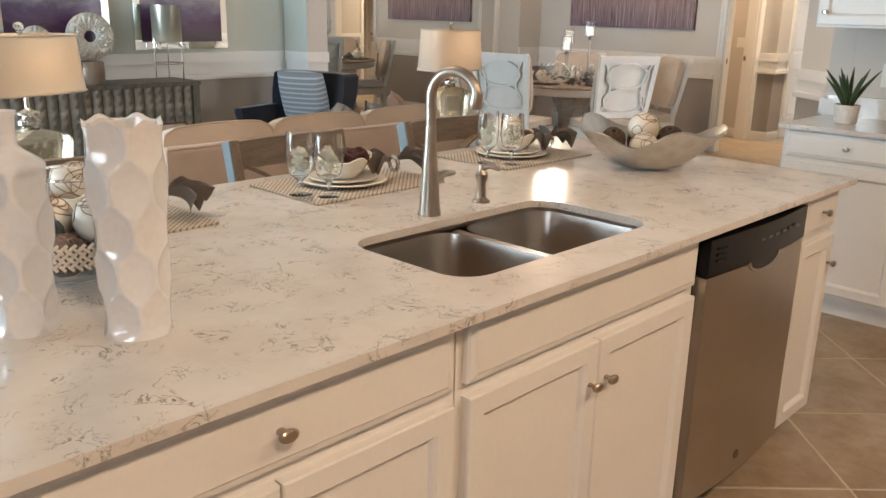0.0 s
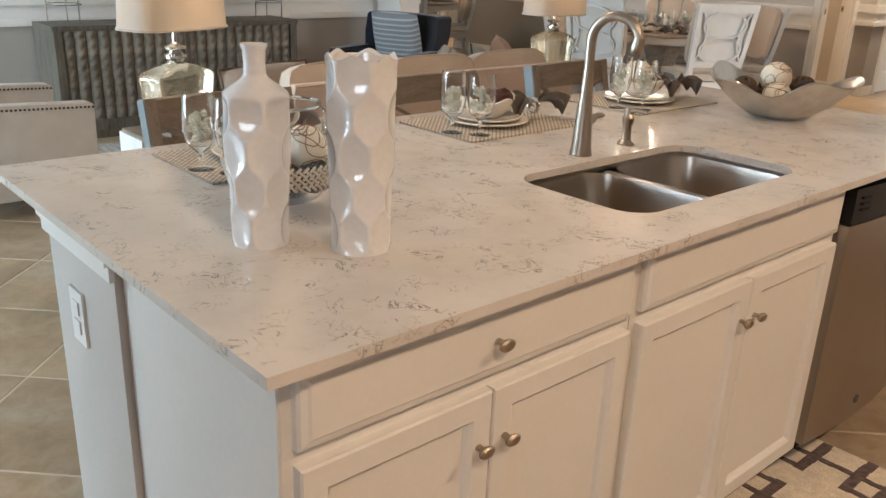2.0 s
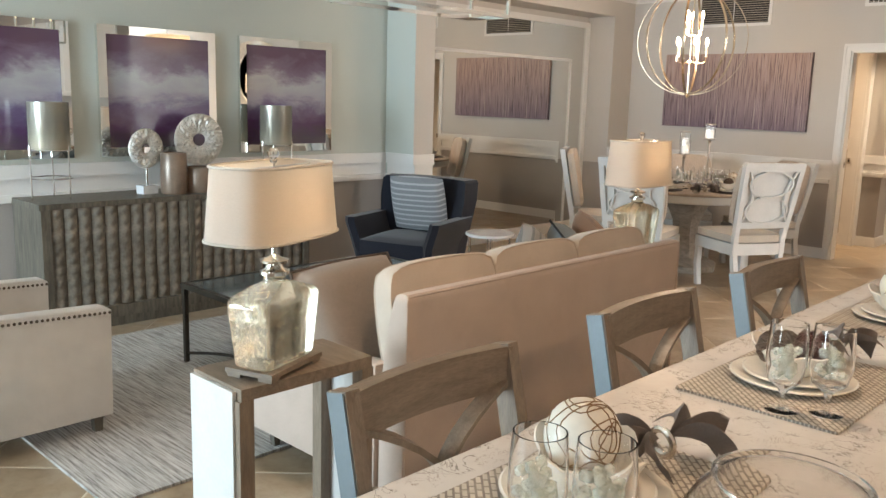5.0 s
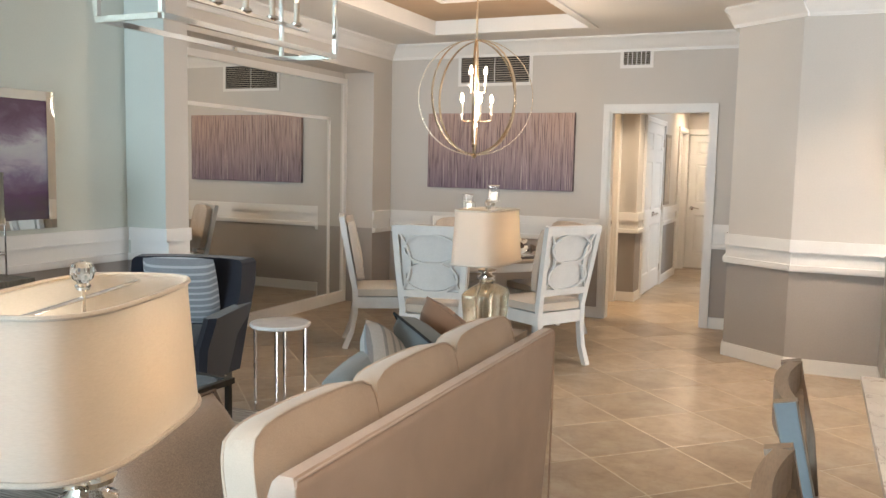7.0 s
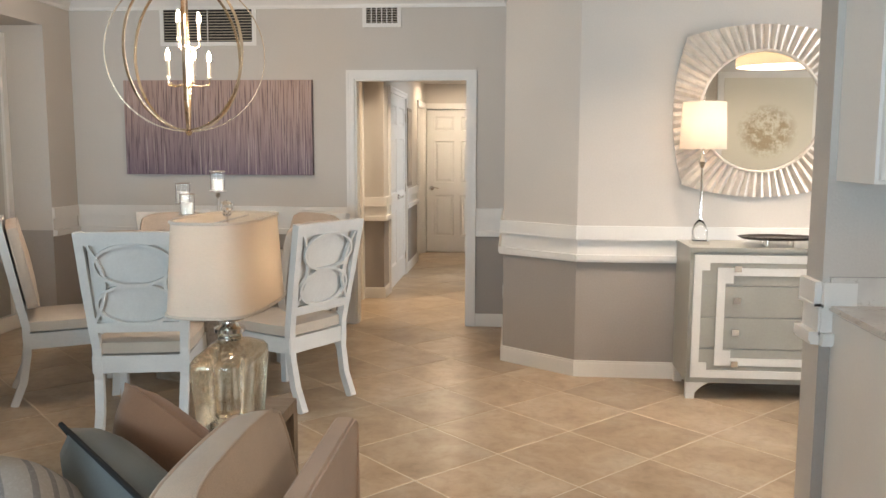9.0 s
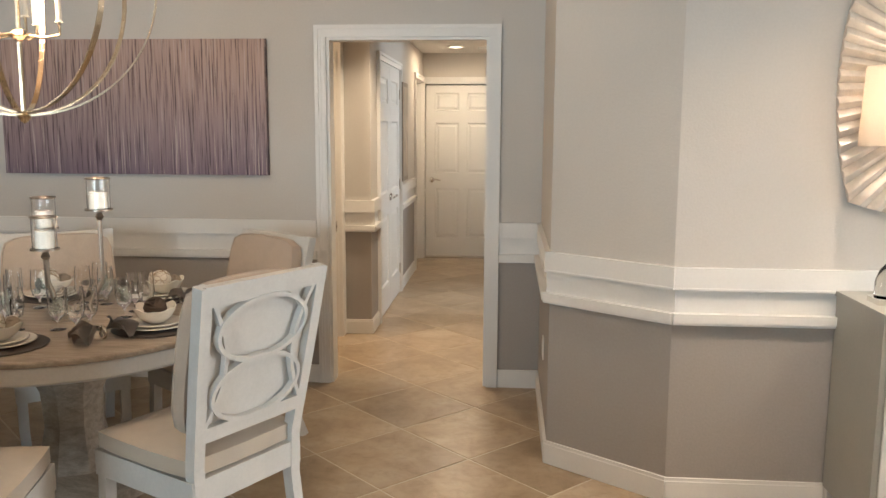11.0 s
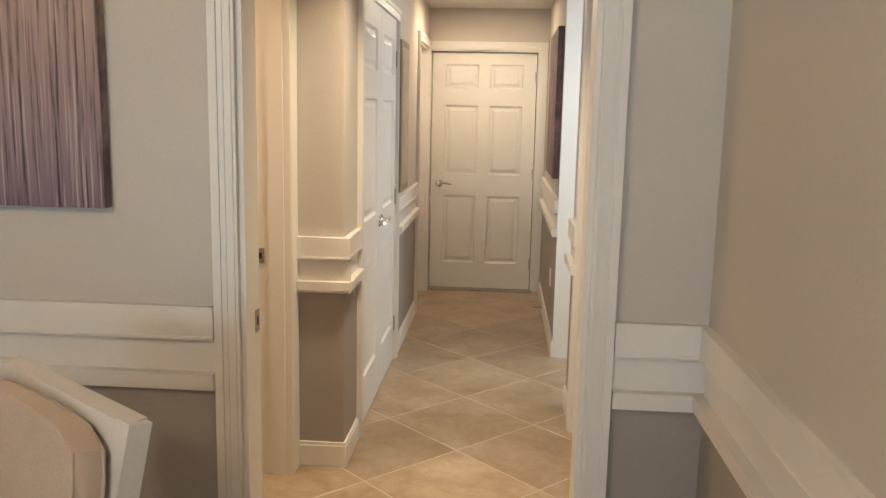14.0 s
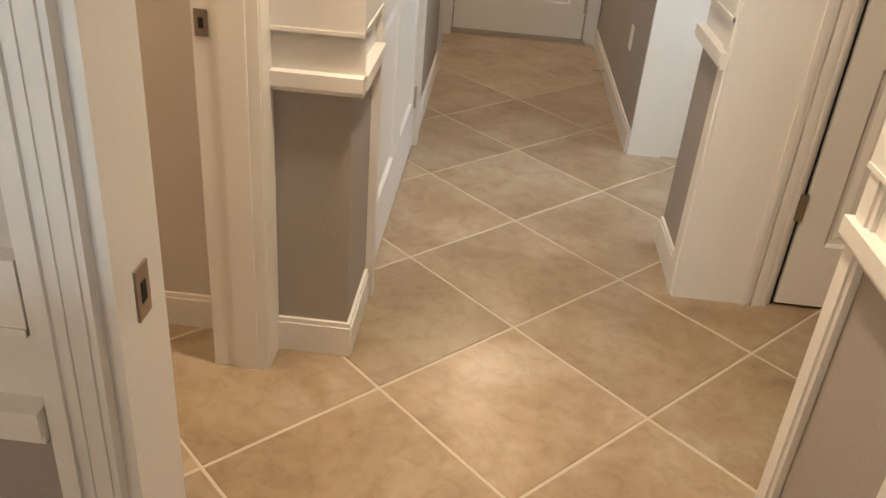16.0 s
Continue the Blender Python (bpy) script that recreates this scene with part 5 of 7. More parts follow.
SHADE = bpy.data.materials.new("linen_lampshade")
SHADE.use_nodes = True
_nt = SHADE.node_tree
_nt.nodes.remove(_nt.nodes["Principled BSDF"])
_d, _t, _m = _nt.nodes.new("ShaderNodeBsdfDiffuse"), _nt.nodes.new("ShaderNodeBsdfTranslucent"), _nt.nodes.new("ShaderNodeMixShader")
_d.inputs[0].default_value, _t.inputs[0].default_value = (0.62, 0.565, 0.50, 1), (0.64, 0.50, 0.36, 1)
_m.inputs[0].default_value = 0.42
_nt.links.new(_d.outputs[0], _m.inputs[1])
_nt.links.new(_t.outputs[0], _m.inputs[2])
_nt.links.new(_m.outputs[0], _nt.nodes["Material Output"].inputs[0])
_w = noise_of(_nt, mapped(_nt, (1, 1, 8)), 120, 3)
_nt.links.new(ramp_of(_nt, [(0.3, (0.56, 0.51, 0.45)), (0.7, (0.65, 0.60, 0.535))], _w), _d.inputs[0])


def oval(rx, ry, k=3.2, n=40):
    """A rounded oblong outline."""
    out = []
    for i in range(n):
        a = 2 * math.pi * i / n
        c, s = math.cos(a), math.sin(a)
        out.append((rx * abs(c) ** (2 / k) * (1 if c >= 0 else -1), ry * abs(s) ** (2 / k) * (1 if s >= 0 else -1)))
    return out


def loft(bm, rings, cap=(True, True)):
    made = [[bm.verts.new(p) for p in r] for r in rings]
    for a, b in zip(made, made[1:]):
        for i in range(len(a)):
            j = (i + 1) % len(a)
            bm.faces.new((a[i], a[j], b[j], b[i]))
    if cap[0]:
        bm.faces.new(made[0][::-1])
    if cap[1]:
        bm.faces.new(made[-1])
    return bm


def jug_lamp(m, power, label, low=0.372):
    t = thing("table_lamp", m, label, "lamp", "mercury glass lamps")
    part("plinth", cube(-0.078, 0.078, -0.125, 0.125, 0.012, 0.026), GREYWOOD_X, t, "small wooden plinth", bevel=0.003)
    for sx in (-1, 1):
        for sy in (-1, 1):
            part("plinth_foot", prism(bmesh.new(), [(sx * 0.074, sy * 0.121), (sx * 0.03, sy * 0.121), (sx * 0.03, sy * 0.105), (sx * 0.058, sy * 0.08), (sx * 0.074, sy * 0.08)], 0.0, 0.0125), GREYWOOD_X, t)
    rings = [[(x, y, z) for x, y in oval(rx, ry, k)] for rx, ry, z, k in ((0.058, 0.110, 0.027, 7), (0.064, 0.117, 0.034, 7), (0.070, 0.130, 0.14, 7), (0.073, 0.139, 0.200, 7), (0.072, 0.138, 0.214, 7), (0.066, 0.128, 0.226, 6), (0.046, 0.074, 0.246, 4), (0.032, 0.034, 0.256, 2), (0.030, 0.030, 0.277, 2))]
    part("glass_body", loft(bmesh.new(), rings), MERCURY, t, "mottled mercury glass body", smooth=True)
    bm = lathe(bmesh.new(), [(0.042, 0.277), (0.042, 0.287), (0.028, 0.293), (0.022, 0.303), (0.039, 0.310), (0.041, 0.318), (0.018, 0.325), (0.009, 0.333), (0.007, 0.40)], 28)
    part("neck", bm, CHROME, t, "silver metal neck", smooth=True)
    lower, upper = (0.120, 0.214, low), (0.107, 0.197, 0.584)
    bm = bmesh.new()
    loft(bm, [[(x, y, z) for x, y in oval(rx, ry, 3.4, 56)] for rx, ry, z in (lower, upper)], (False, False))
    part("shade", bm, SHADE, t, "oblong cream linen shade", smooth=True)
    for rx, ry, z in (lower, upper):
        pts = [(x, y, z) for x, y in oval(rx + 0.0015, ry + 0.0015, 3.4, 56)]
        part("shade_trim", tube_mesh(bmesh.new(), pts, 0.004, 6, closed=True), CREAM, t, smooth=True)
    bm = bmesh.new()
    tube_mesh(bm, [(0, -0.18, 0.576), (0, 0.18, 0.576)], 0.003, 6)
    tube_mesh(bm, [(0, 0, 0.40), (0, 0, 0.600)], 0.004, 6)
    part("harp", bm, CHROME, t)
    bm = lathe(bmesh.new(), [(0.008, 0.588), (0.011, 0.594), (0.007, 0.598), (0.014, 0.604), (0.018, 0.614), (0.014, 0.625), (0, 0.630)], 20)
    part("finial", bm, glass_material("crystal", (1, 1, 1), 0.02, 1.5), t, "faceted crystal finial")
    bm = lathe(bmesh.new(), [(0.012, 0.40), (0.026, 0.43), (0.026, 0.46), (0, 0.485)], 16)
    part("bulb", bm, glow_material("warm_bulb", (1.0, 0.72, 0.42), 6.0), t, "glowing warm bulb", smooth=True)
    p = m.translation
    bulb("lamp_light", (p.x, p.y, p.z + 0.502), power, (1.0, 0.82, 0.62), 0.02)
    return t


def end_table(m, label):
    t = thing("end_table", m, label, "end table", "end tables")
    a, b = 0.122, 0.235
    part("top", cube(-a, a, -b + 0.006, b - 0.006, 0.665, 0.700), GREYWOOD_X, t, bevel=0.004)
    for s in (-1, 1):
        for q in (-1, 1):
            part("leg", cube(q * (a - 0.0225) - 0.0225, q * (a - 0.0225) + 0.0225, s * (b - 0.0225) - 0.0225, s * (b - 0.0225) + 0.0225, 0.0, 0.665), GREYWOOD, t, bevel=0.003)
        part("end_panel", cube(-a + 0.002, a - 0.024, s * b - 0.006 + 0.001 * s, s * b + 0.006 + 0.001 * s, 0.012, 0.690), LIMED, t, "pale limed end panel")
    part("bottom_rail", cube(a - 0.04, a - 0.005, -b + 0.045, b - 0.045, 0.02, 0.055), GREYWOOD, t, bevel=0.003)
    return t


end_table(pose(-2.985, 2.005, 0), "weathered wood end table with a pale side beside the sofa")
jug_lamp(pose(-2.96, 1.95, 0.7003, 0, 0, 20), 0.6, "mercury glass jug lamp with an oblong cream shade, lit", 0.388)
end_table(pose(-3.37, 4.60, 0), "weathered wood end table at the far end of the sofa")
jug_lamp(pose(-3.345, 4.523, 0.7003), 1.2, "mercury glass jug lamp with an oblong cream shade, lit", 0.354)

# coffee table
t = thing("coffee_table", pose(-4.79, 3.51, 0), "dark metal coffee table with a glass top", "coffee table")
a, b = 0.285, 0.705
IRON = material("dark_bronze_iron", (0.055, 0.048, 0.04), 0.42, 0.7, var=0.15)
for s in (-1, 1):
    for q in (-1, 1):
        bm = bmesh.new()
        x, y = q * (a - 0.014), s * (b - 0.014)
        box(bm, x - 0.012, x + 0.012, y - 0.012, y + 0.012, 0, 0.425)
        part("leg", bm, IRON, t, bevel=0.002)
for x in (-a, a):
    part("frame_side", cube(x - 0.014 if x < 0 else x - 0.016, x + 0.016 if x < 0 else x + 0.014, -b, b, 0.425, 0.452), IRON, t, bevel=0.002)
for y in (-b, b):
    part("frame_end", cube(-a + 0.016, a - 0.016, y - (0.0 if y < 0 else 0.03), y + (0.03 if y < 0 else 0.0), 0.425, 0.452), IRON, t, bevel=0.002)
part("top", cube(-a + 0.013, a - 0.013, -b + 0.029, b - 0.029, 0.440, 0.450), material("smoky_glass_top", (0.10, 0.125, 0.135), 0.06, spec=0.6, var=0.05), t, "smoky blue glass top")
for s in (-1, 1):
    bm = tube_mesh(bmesh.new(), [(q * (a - 0.02), s * (b - 0.02 - 0.16 * (1 - q * q)), 0.06) for q in [k / 8 - 1 for k in range(17)]], 0.009, 8)
    part("curved_stretcher", bm, IRON, t, smooth=True)

# living room rug
def streaky_rug():
    m, nt, b = bare("streaky_pale_rug", 0.95, spec=0.1)
    v = mapped(nt, (1.2, 26, 1))
    c = ramp_of(nt, [(0.36, (0.20, 0.18, 0.165)), (0.5, (0.44, 0.41, 0.375)), (0.64, (0.62, 0.60, 0.565))], noise_of(nt, v, 3.5, 7, 0.7))
    nt.links.new(c, b.inputs["Base Color"])
    bumped(nt, b, noise_of(nt, mapped(nt), 180, 4), 0.6, 0.006)
    return m


ob = link_mesh("area_rug", prism(bmesh.new(), rounded(-1.0, 1.0, -1.6, 1.6, 0.01, 2), 0, 0.012), streaky_rug(), at=pose(-4.78, 3.40, 0.0002))
tagged(ob, "pale grey streaked area rug under the coffee table", "rug")

# armchair seen from its side, nailhead trim along the arms
t = thing("armchair", pose(-4.78, 1.69, 0), "white linen armchair with bronze nailhead trim", "armchair", "armchairs")
for s in (-1, 1):
    x0, x1 = (0.30, 0.38) if s > 0 else (-0.38, -0.30)
    bm = bmesh.new()
    prism(bm, [(-0.42, 0.09), (0.42, 0.09), (0.43, 0.555), (0.40, 0.57), (-0.36, 0.60), (-0.44, 0.68)], x0, x1, Matrix(((0, 0, 1, 0), (1, 0, 0, 0), (0, 1, 0, 0), (0, 0, 0, 1))))
    arm = part("arm", bm, WHITEFAB, t, bevel=0.008, smooth=True)
    for xx in (x1 + 0.001, x0 - 0.001):
        bm = bmesh.new()
        for i in range(40):
            y = -0.40 + 0.82 * i / 39
            bmesh.ops.create_uvsphere(bm, u_segments=6, v_segments=4, radius=0.007, matrix=pose(xx, y, 0.545 + 0.030 * (0.40 - y) / 0.76))
        tagged(part("nailheads", bm, NAIL, arm, "row of bronze nailheads"), kind="stuff")
part("back", cube(-0.30, 0.30, -0.44, -0.32, 0.13, 0.80), WHITEFAB, t, bevel=0.03, smooth=True)
part("base", cube(-0.299, 0.299, -0.319, 0.40, 0.13, 0.30), WHITEFAB, t, bevel=0.01, smooth=True)
part("seat_cushion", cushion(0.58, 0.70, 0.15, 0.35), CREAM, t, "cream seat cushion", smooth=True, at=pose(0, 0.05, 0.30))
for x in (-0.32, 0.32):
    for y in (-0.36, 0.37):
        part("leg", lathe(bmesh.new(), [(0.022, 0), (0.034, 0.135)], 4), CONSOLEWOOD, t, "dark wooden tapered leg", at=pose(x, y, 0, 0, 0, 45))
throw_pillow(pose(-4.80, 1.45, 0.585, 62, 0, 8), PLUM, "plum patterned throw pillow in the white armchair", 0.38, 0.13)

# charcoal wing chair with striped pillow
t = thing("accent_chair", pose(-5.56, 5.0, 0, 0, 0, 198), "charcoal wool accent chair with flared arms", "armchair", "armchairs")
# local: faces +y, back at -y
bm = bmesh.new()
rings = []
for z, hw, d in ((0.16, 0.33, 0.0), (0.45, 0.37, 0.03), (0.70, 0.40, 0.09), (0.84, 0.395, 0.12), (0.86, 0.375, 0.125)):
    o = []
    for i in range(9):
        u = 2 * i / 8 - 1
        o.append((hw * u, -0.28 - d + 0.07 * abs(u) ** 3, z))
    for i in range(9):
        u = 1 - 2 * i / 8
        o.append(((hw - 0.035) * u, -0.17 - d * 0.8 + 0.10 * abs(u) ** 3, z))
    rings.append(o)
part("back", loft(bmesh.new(), rings), CHARCOAL, t, smooth=True)
for s in (-1, 1):
    rings = []
    for z, xo, y1 in ((0.16, 0.30, 0.30), (0.40, 0.34, 0.36), (0.55, 0.39, 0.37), (0.585, 0.395, 0.36)):
        rings.append([(s * (xo - 0.08), -0.25, z), (s * xo, -0.25, z), (s * xo, y1 - 0.03, z), (s * (xo - 0.04), y1, z), (s * (xo - 0.08), y1 - 0.03, z)])
    part("arm", loft(bmesh.new(), rings), CHARCOAL, t, bevel=0.012, smooth=True)
part("seat_cushion", cushion(0.56, 0.58, 0.17, 0.35), CHARCOAL, t, smooth=True, at=pose(0, 0.06, 0.28))
part("base", cube(-0.27, 0.27, -0.26, 0.30, 0.14, 0.29), CHARCOAL, t, bevel=0.02)
for x in (-0.24, 0.24):
    for y in (-0.26, 0.26):
        part("leg", lathe(bmesh.new(), [(0.012, 0), (0.022, 0.16)], 10), CONSOLEWOOD, t, "dark tapered leg", at=pose(x, y, 0))
throw_pillow(pose(-5.56, 5.0, 0, 0, 0, 198) @ pose(0.0, -0.10, 0.665, 72, 0, 4), STRIPED, "grey pillow with pale stripes on the charcoal chair", 0.46, 0.16)

# round drink table
t = thing("side_table", pose(-4.86, 5.10, 0), "round white marble side table on chrome legs", "side table")
part("top", lathe(bmesh.new(), [(0.172, 0.515), (0.177, 0.52), (0.177, 0.532), (0.172, 0.537), (0, 0.537)], 48), material("white_marble", (0.68, 0.65, 0.62), 0.15, var=0.08, scale=9), t, "white marble top", smooth=True)
for i in range(4):
    a = math.pi / 4 + i * math.pi / 2
    part("leg", tube_mesh(bmesh.new(), [(0.145 * math.cos(a), 0.145 * math.sin(a), 0.0), (0.145 * math.cos(a), 0.145 * math.sin(a), 0.516)], 0.009, 8), CHROME, t, smooth=True)
for i in range(2):
    a = math.pi / 4 + i * math.pi / 2
    part("floor_bar", tube_mesh(bmesh.new(), [(0.145 * math.cos(a), 0.145 * math.sin(a), 0.009 + 0.001 * i), (-0.145 * math.cos(a), -0.145 * math.sin(a), 0.009 + 0.001 * i)], 0.008, 8), CHROME, t)

# carved console against the wall
t = thing("console", pose(-6.452, 3.40, 0), "dark wood sideboard with carved leaf panels", "sideboard")
D, L = 0.445, 0.96
part("body", cube(0, D - 0.03, -L, L, 0.06, 0.765), CONSOLEWOOD, t)
part("top", cube(0, D + 0.006, -L - 0.01, L + 0.01, 0.766, 0.80), CONSOLEWOOD, t, bevel=0.004)
part("plinth", cube(0.02, D - 0.012, -L + 0.01, L - 0.01, 0, 0.07), CONSOLEWOOD, t)
part("bottom_rail", cube(D - 0.03, D + 0.002, -L, L, 0.06, 0.135), CONSOLEWOOD, t, bevel=0.003)
for y0, y1 in ((-L, -L + 0.055), (L - 0.055, L), (-0.02, 0.02)):
    part("stile", cube(D - 0.03, D, y0, y1, 0.136, 0.765), CONSOLEWOOD, t, bevel=0.002)
nslat = 22
span = 2 * L - 0.11
CARVED = material("silvered_carved_wood", (0.215, 0.19, 0.155), 0.36, 0.4, var=0.25, scale=14, fine=0.15, fine_scale=60, bump=0.2)
bm = bmesh.new()
w = 0.078
k, rows = 6, 44
g = [[bm.verts.new((0.012 + 0.020 * math.sin(math.pi * i / k) + 0.0060 * math.sin(2 * math.pi * (9 * j / rows - 0.8 * i / k)) * math.sin(math.pi * i / k), w * (i / k - 0.5), 0.136 + 0.63 * j / rows)) for i in range(k + 1)] for j in range(rows + 1)]
for j in range(rows):
    for i in range(k):
        bm.faces.new((g[j][i], g[j][i + 1], g[j + 1][i + 1], g[j + 1][i]))
slat = part("carved_panel", bm, CARVED, t, "silvered carved leaf panel", smooth=True, at=pose(D - 0.036, -L + 0.055 + span / nslat / 2, 0))
for i in range(1, nslat):
    o = new("carved_panel", slat.data)
    o.parent = t
    o.matrix_basis = pose(D - 0.036, -L + 0.055 + span / nslat * (i + 0.5), 0)

# things on the console
def hurricane(m, label):
    t = thing("hurricane_lantern", m, label, "candle holder", "hurricane lanterns")
    def ring(r, z):
        return [(r * math.cos(2 * math.pi * i / 28), r * math.sin(2 * math.pi * i / 28), z) for i in range(28)]
    bm = lathe(bmesh.new(), [(0.0, 0.30), (0.115, 0.30), (0.118, 0.305), (0.118, 0.585), (0.113, 0.585), (0.113, 0.31), (0, 0.308)], 36)
    m_, nt, b = bare("smoked_gold_glass", 0.22, 0.55, 0.5)
    v = mapped(nt)
    sep = nt.nodes.new("ShaderNodeSeparateXYZ")
    nt.links.new(v, sep.inputs[0])
    nt.links.new(ramp_of(nt, [(0.33, (0.60, 0.55, 0.44)), (0.40, (0.40, 0.37, 0.30)), (0.47, (0.33, 0.31, 0.26))], sep.outputs[2]), b.inputs["Base Color"])
    bumped(nt, b, noise_of(nt, v, 40, 4), 0.3)
    part("glass_cylinder", bm, m_, t, "smoked gold mercury glass cylinder", smooth=True)
    for i in range(3):
        a = 0.6 + i * 2 * math.pi / 3
        part("leg", tube_mesh(bmesh.new(), [(0.122 * math.cos(a), 0.122 * math.sin(a), 0.0), (0.122 * math.cos(a), 0.122 * math.sin(a), 0.33)], 0.005, 8), CHROME, t)
    for z in (0.13, 0.30):
        part("hoop", tube_mesh(bmesh.new(), ring(0.122, z), 0.004, 6, closed=True), CHROME, t)
    return t


hurricane(pose(-6.24, 2.60, 0.80), "smoked mercury glass hurricane on wire legs on the sideboard")
hurricane(pose(-6.24, 4.23, 0.80), "smoked mercury glass hurricane on wire legs on the sideboard")


def ring_sculpture(m, r, label, stand):
    t = thing("ring_sculpture", m, label, "sculpture", "ring sculptures")
    bm = bmesh.new()
    n, k = 84, 24
    rnd = random.Random(int(r * 1000))
    ri = r * 0.24
    rings = []
    for i in range(n):
        a = 2 * math.pi * i / n
        loop = []
        for j in range(k):
            b = 2 * math.pi * j / k
            u = math.cos(b)
            rr = (r + ri) / 2 + (r - ri) / 2 * u
            d = 0.022 * math.sin(b) * (1.0 if abs(u) < 0.95 else 0.6)
            wob = rnd.uniform(-0.010, 0.010) * math.sin(b)
            loop.append(bm.verts.new((d + wob, rr * math.cos(a), rr * math.sin(a))))
        rings.append(loop)
    for a, b in zip(rings, rings[1:] + rings[:1]):
        for j in range(k):
            q = (j + 1) % k
            bm.faces.new((a[j], a[q], b[q], b[j]))
    part("ring", bm, material("silver_leaf", (0.72, 0.68, 0.62), 0.42, 0.45, var=0.15, scale=40, bump=0.6, bump_scale=60), t, "silver leafed textured ring", at=pose(0, 0, stand + r))
    part("stem", tube_mesh(bmesh.new(), [(0, 0, 0.05), (0, 0, stand + 0.012)], 0.007, 8), CHROME, t)
    part("foot", cube(-0.04, 0.04, -0.055, 0.055, 0, 0.055), CERAMIC, t, "white block foot", bevel=0.003)
    return t


ring_sculpture(pose(-6.22, 3.20, 0.80, 0, 0, 8), 0.130, "small silver textured ring sculpture on a white block", 0.165)
ring_sculpture(pose(-6.28, 3.62, 0.80, 0, 0, -6), 0.178, "large silver textured ring sculpture on a white block", 0.165)
CLAY = material("bronze_ombre_glaze", (0.235, 0.17, 0.125), 0.28, 0.25, var=0.3, scale=6, bump=0.1)
for (y, r, h, lab) in ((3.35, 0.085, 0.27, "tall bronze glazed ceramic canister"), (3.54, 0.10, 0.17, "short bronze glazed ceramic canister")):
    bm = lathe(bmesh.new(), [(r * 0.96, 0), (r, 0.01), (r * 1.02, h * 0.5), (r, h - 0.012), (r * 0.93, h), (r * 0.8, h), (r * 0.78, h - 0.05), (0, h - 0.06)], 36)
    tagged(link_mesh("canister", bm, CLAY, smooth=True, at=pose(-6.14, y, 0.80)), lab, "canister", "canisters on the sideboard")


# three mirrored frames with abstract prints
def abstract_material(seed):
    m, nt, b = bare("purple_abstract_print", 0.08, spec=0.5, coat=0.6)
    tc = nt.nodes.new("ShaderNodeTexCoord")
    v = tc.outputs["Object"]
    sep = nt.nodes.new("ShaderNodeSeparateXYZ")
    nt.links.new(v, sep.inputs[0])
    mp = nt.nodes.new("ShaderNodeMapping")
    mp.inputs["Location"].default_value = (seed * 3.1, seed * 1.7, 0)
    mp.inputs["Scale"].default_value = (1, 1.0, 2.2)
    nt.links.new(v, mp.inputs["Vector"])
    wob = noise_of(nt, mp.outputs[0], 3.0, 7, 0.62, 0.3)
    add = nt.nodes.new("ShaderNodeMath")
    add.operation = "MULTIPLY_ADD"
    add.inputs[1].default_value = 0.42
    nt.links.new(wob, add.inputs[0])
    nt.links.new(sep.outputs[2], add.inputs[2])
    c = ramp_of(nt, [(0.0, (0.10, 0.075, 0.085)), (0.10, (0.085, 0.05, 0.085)), (0.22, (0.10, 0.045, 0.115)), (0.36, (0.16, 0.115, 0.21)), (0.48, (0.36, 0.34, 0.39)), (0.60, (0.42, 0.41, 0.43)), (0.72, (0.19, 0.13, 0.19)), (0.86, (0.11, 0.055, 0.095))], add.outputs[0])
    r = [n for n in nt.nodes if n.bl_idname == "ShaderNodeValToRGB"][-1]
    mr = nt.nodes.new("ShaderNodeMapRange")
    mr.inputs[1].default_value, mr.inputs[2].default_value = -0.18, 0.62
    nt.links.new(add.outputs[0], mr.inputs[0])
    nt.links.new(mr.outputs[0], r.inputs[0])
    nt.links.new(c, b.inputs["Base Color"])
    return m


for i, y in enumerate((2.40, 3.43, 4.48)):
    t = thing("framed_picture", pose(-6.47, y, 1.455), "purple and grey abstract print in a mirrored frame", "picture", "abstract prints")
    W, Z, f = 0.425, 0.425, 0.058
    part("print", cube(0.003, 0.018, -W + f, W - f, -Z + f, Z - f), abstract_material(i + 1), t, "purple and grey cloudy abstract print")
    for a, b, c, d, nm in ((-W, W, Z - f, Z, "frame_top"), (-W, W, -Z, -Z + f, "frame_bottom"), (-W, -W + f, -Z + f, Z - f, "frame_side"), (W - f, W, -Z + f, Z - f, "frame_side")):
        part(nm, cube(0.002, 0.032, a, b, c, d), MIRROR, t, "bevelled mirror frame strip", bevel=0.006)

# linear lantern over the coffee table
t = thing("linear_chandelier", pose(-3.82, 3.36, 1.87), "polished nickel box lantern with candle lamps", "chandelier")
a, b, h = 0.12, 0.45, 0.32
for x in (-a, a):
    for z in (0, h):
        part("long_bar", cube(x - 0.008, x + 0.008, -b, b, z - 0.008, z + 0.008), CHROME, t)
    for y in (-b, b):
        part("post", cube(x - 0.007, x + 0.007, y - 0.007, y + 0.007, 0.008, h - 0.008), CHROME, t)
for y in (-b, b):
    for z in (0, h):
        part("end_bar", cube(-a + 0.008, a - 0.008, y - 0.008, y + 0.008, z - 0.008, z + 0.008), CHROME, t)
part("candle_bar", cube(-0.006, 0.006, -b, b, 0.095, 0.107), CHROME, t)
CANDLE = material("ivory_candle_sleeve", (0.66, 0.60, 0.50), 0.5)
BULBGLASS = glow_material("dim_bulb", (1.0, 0.80, 0.58), 1.2)
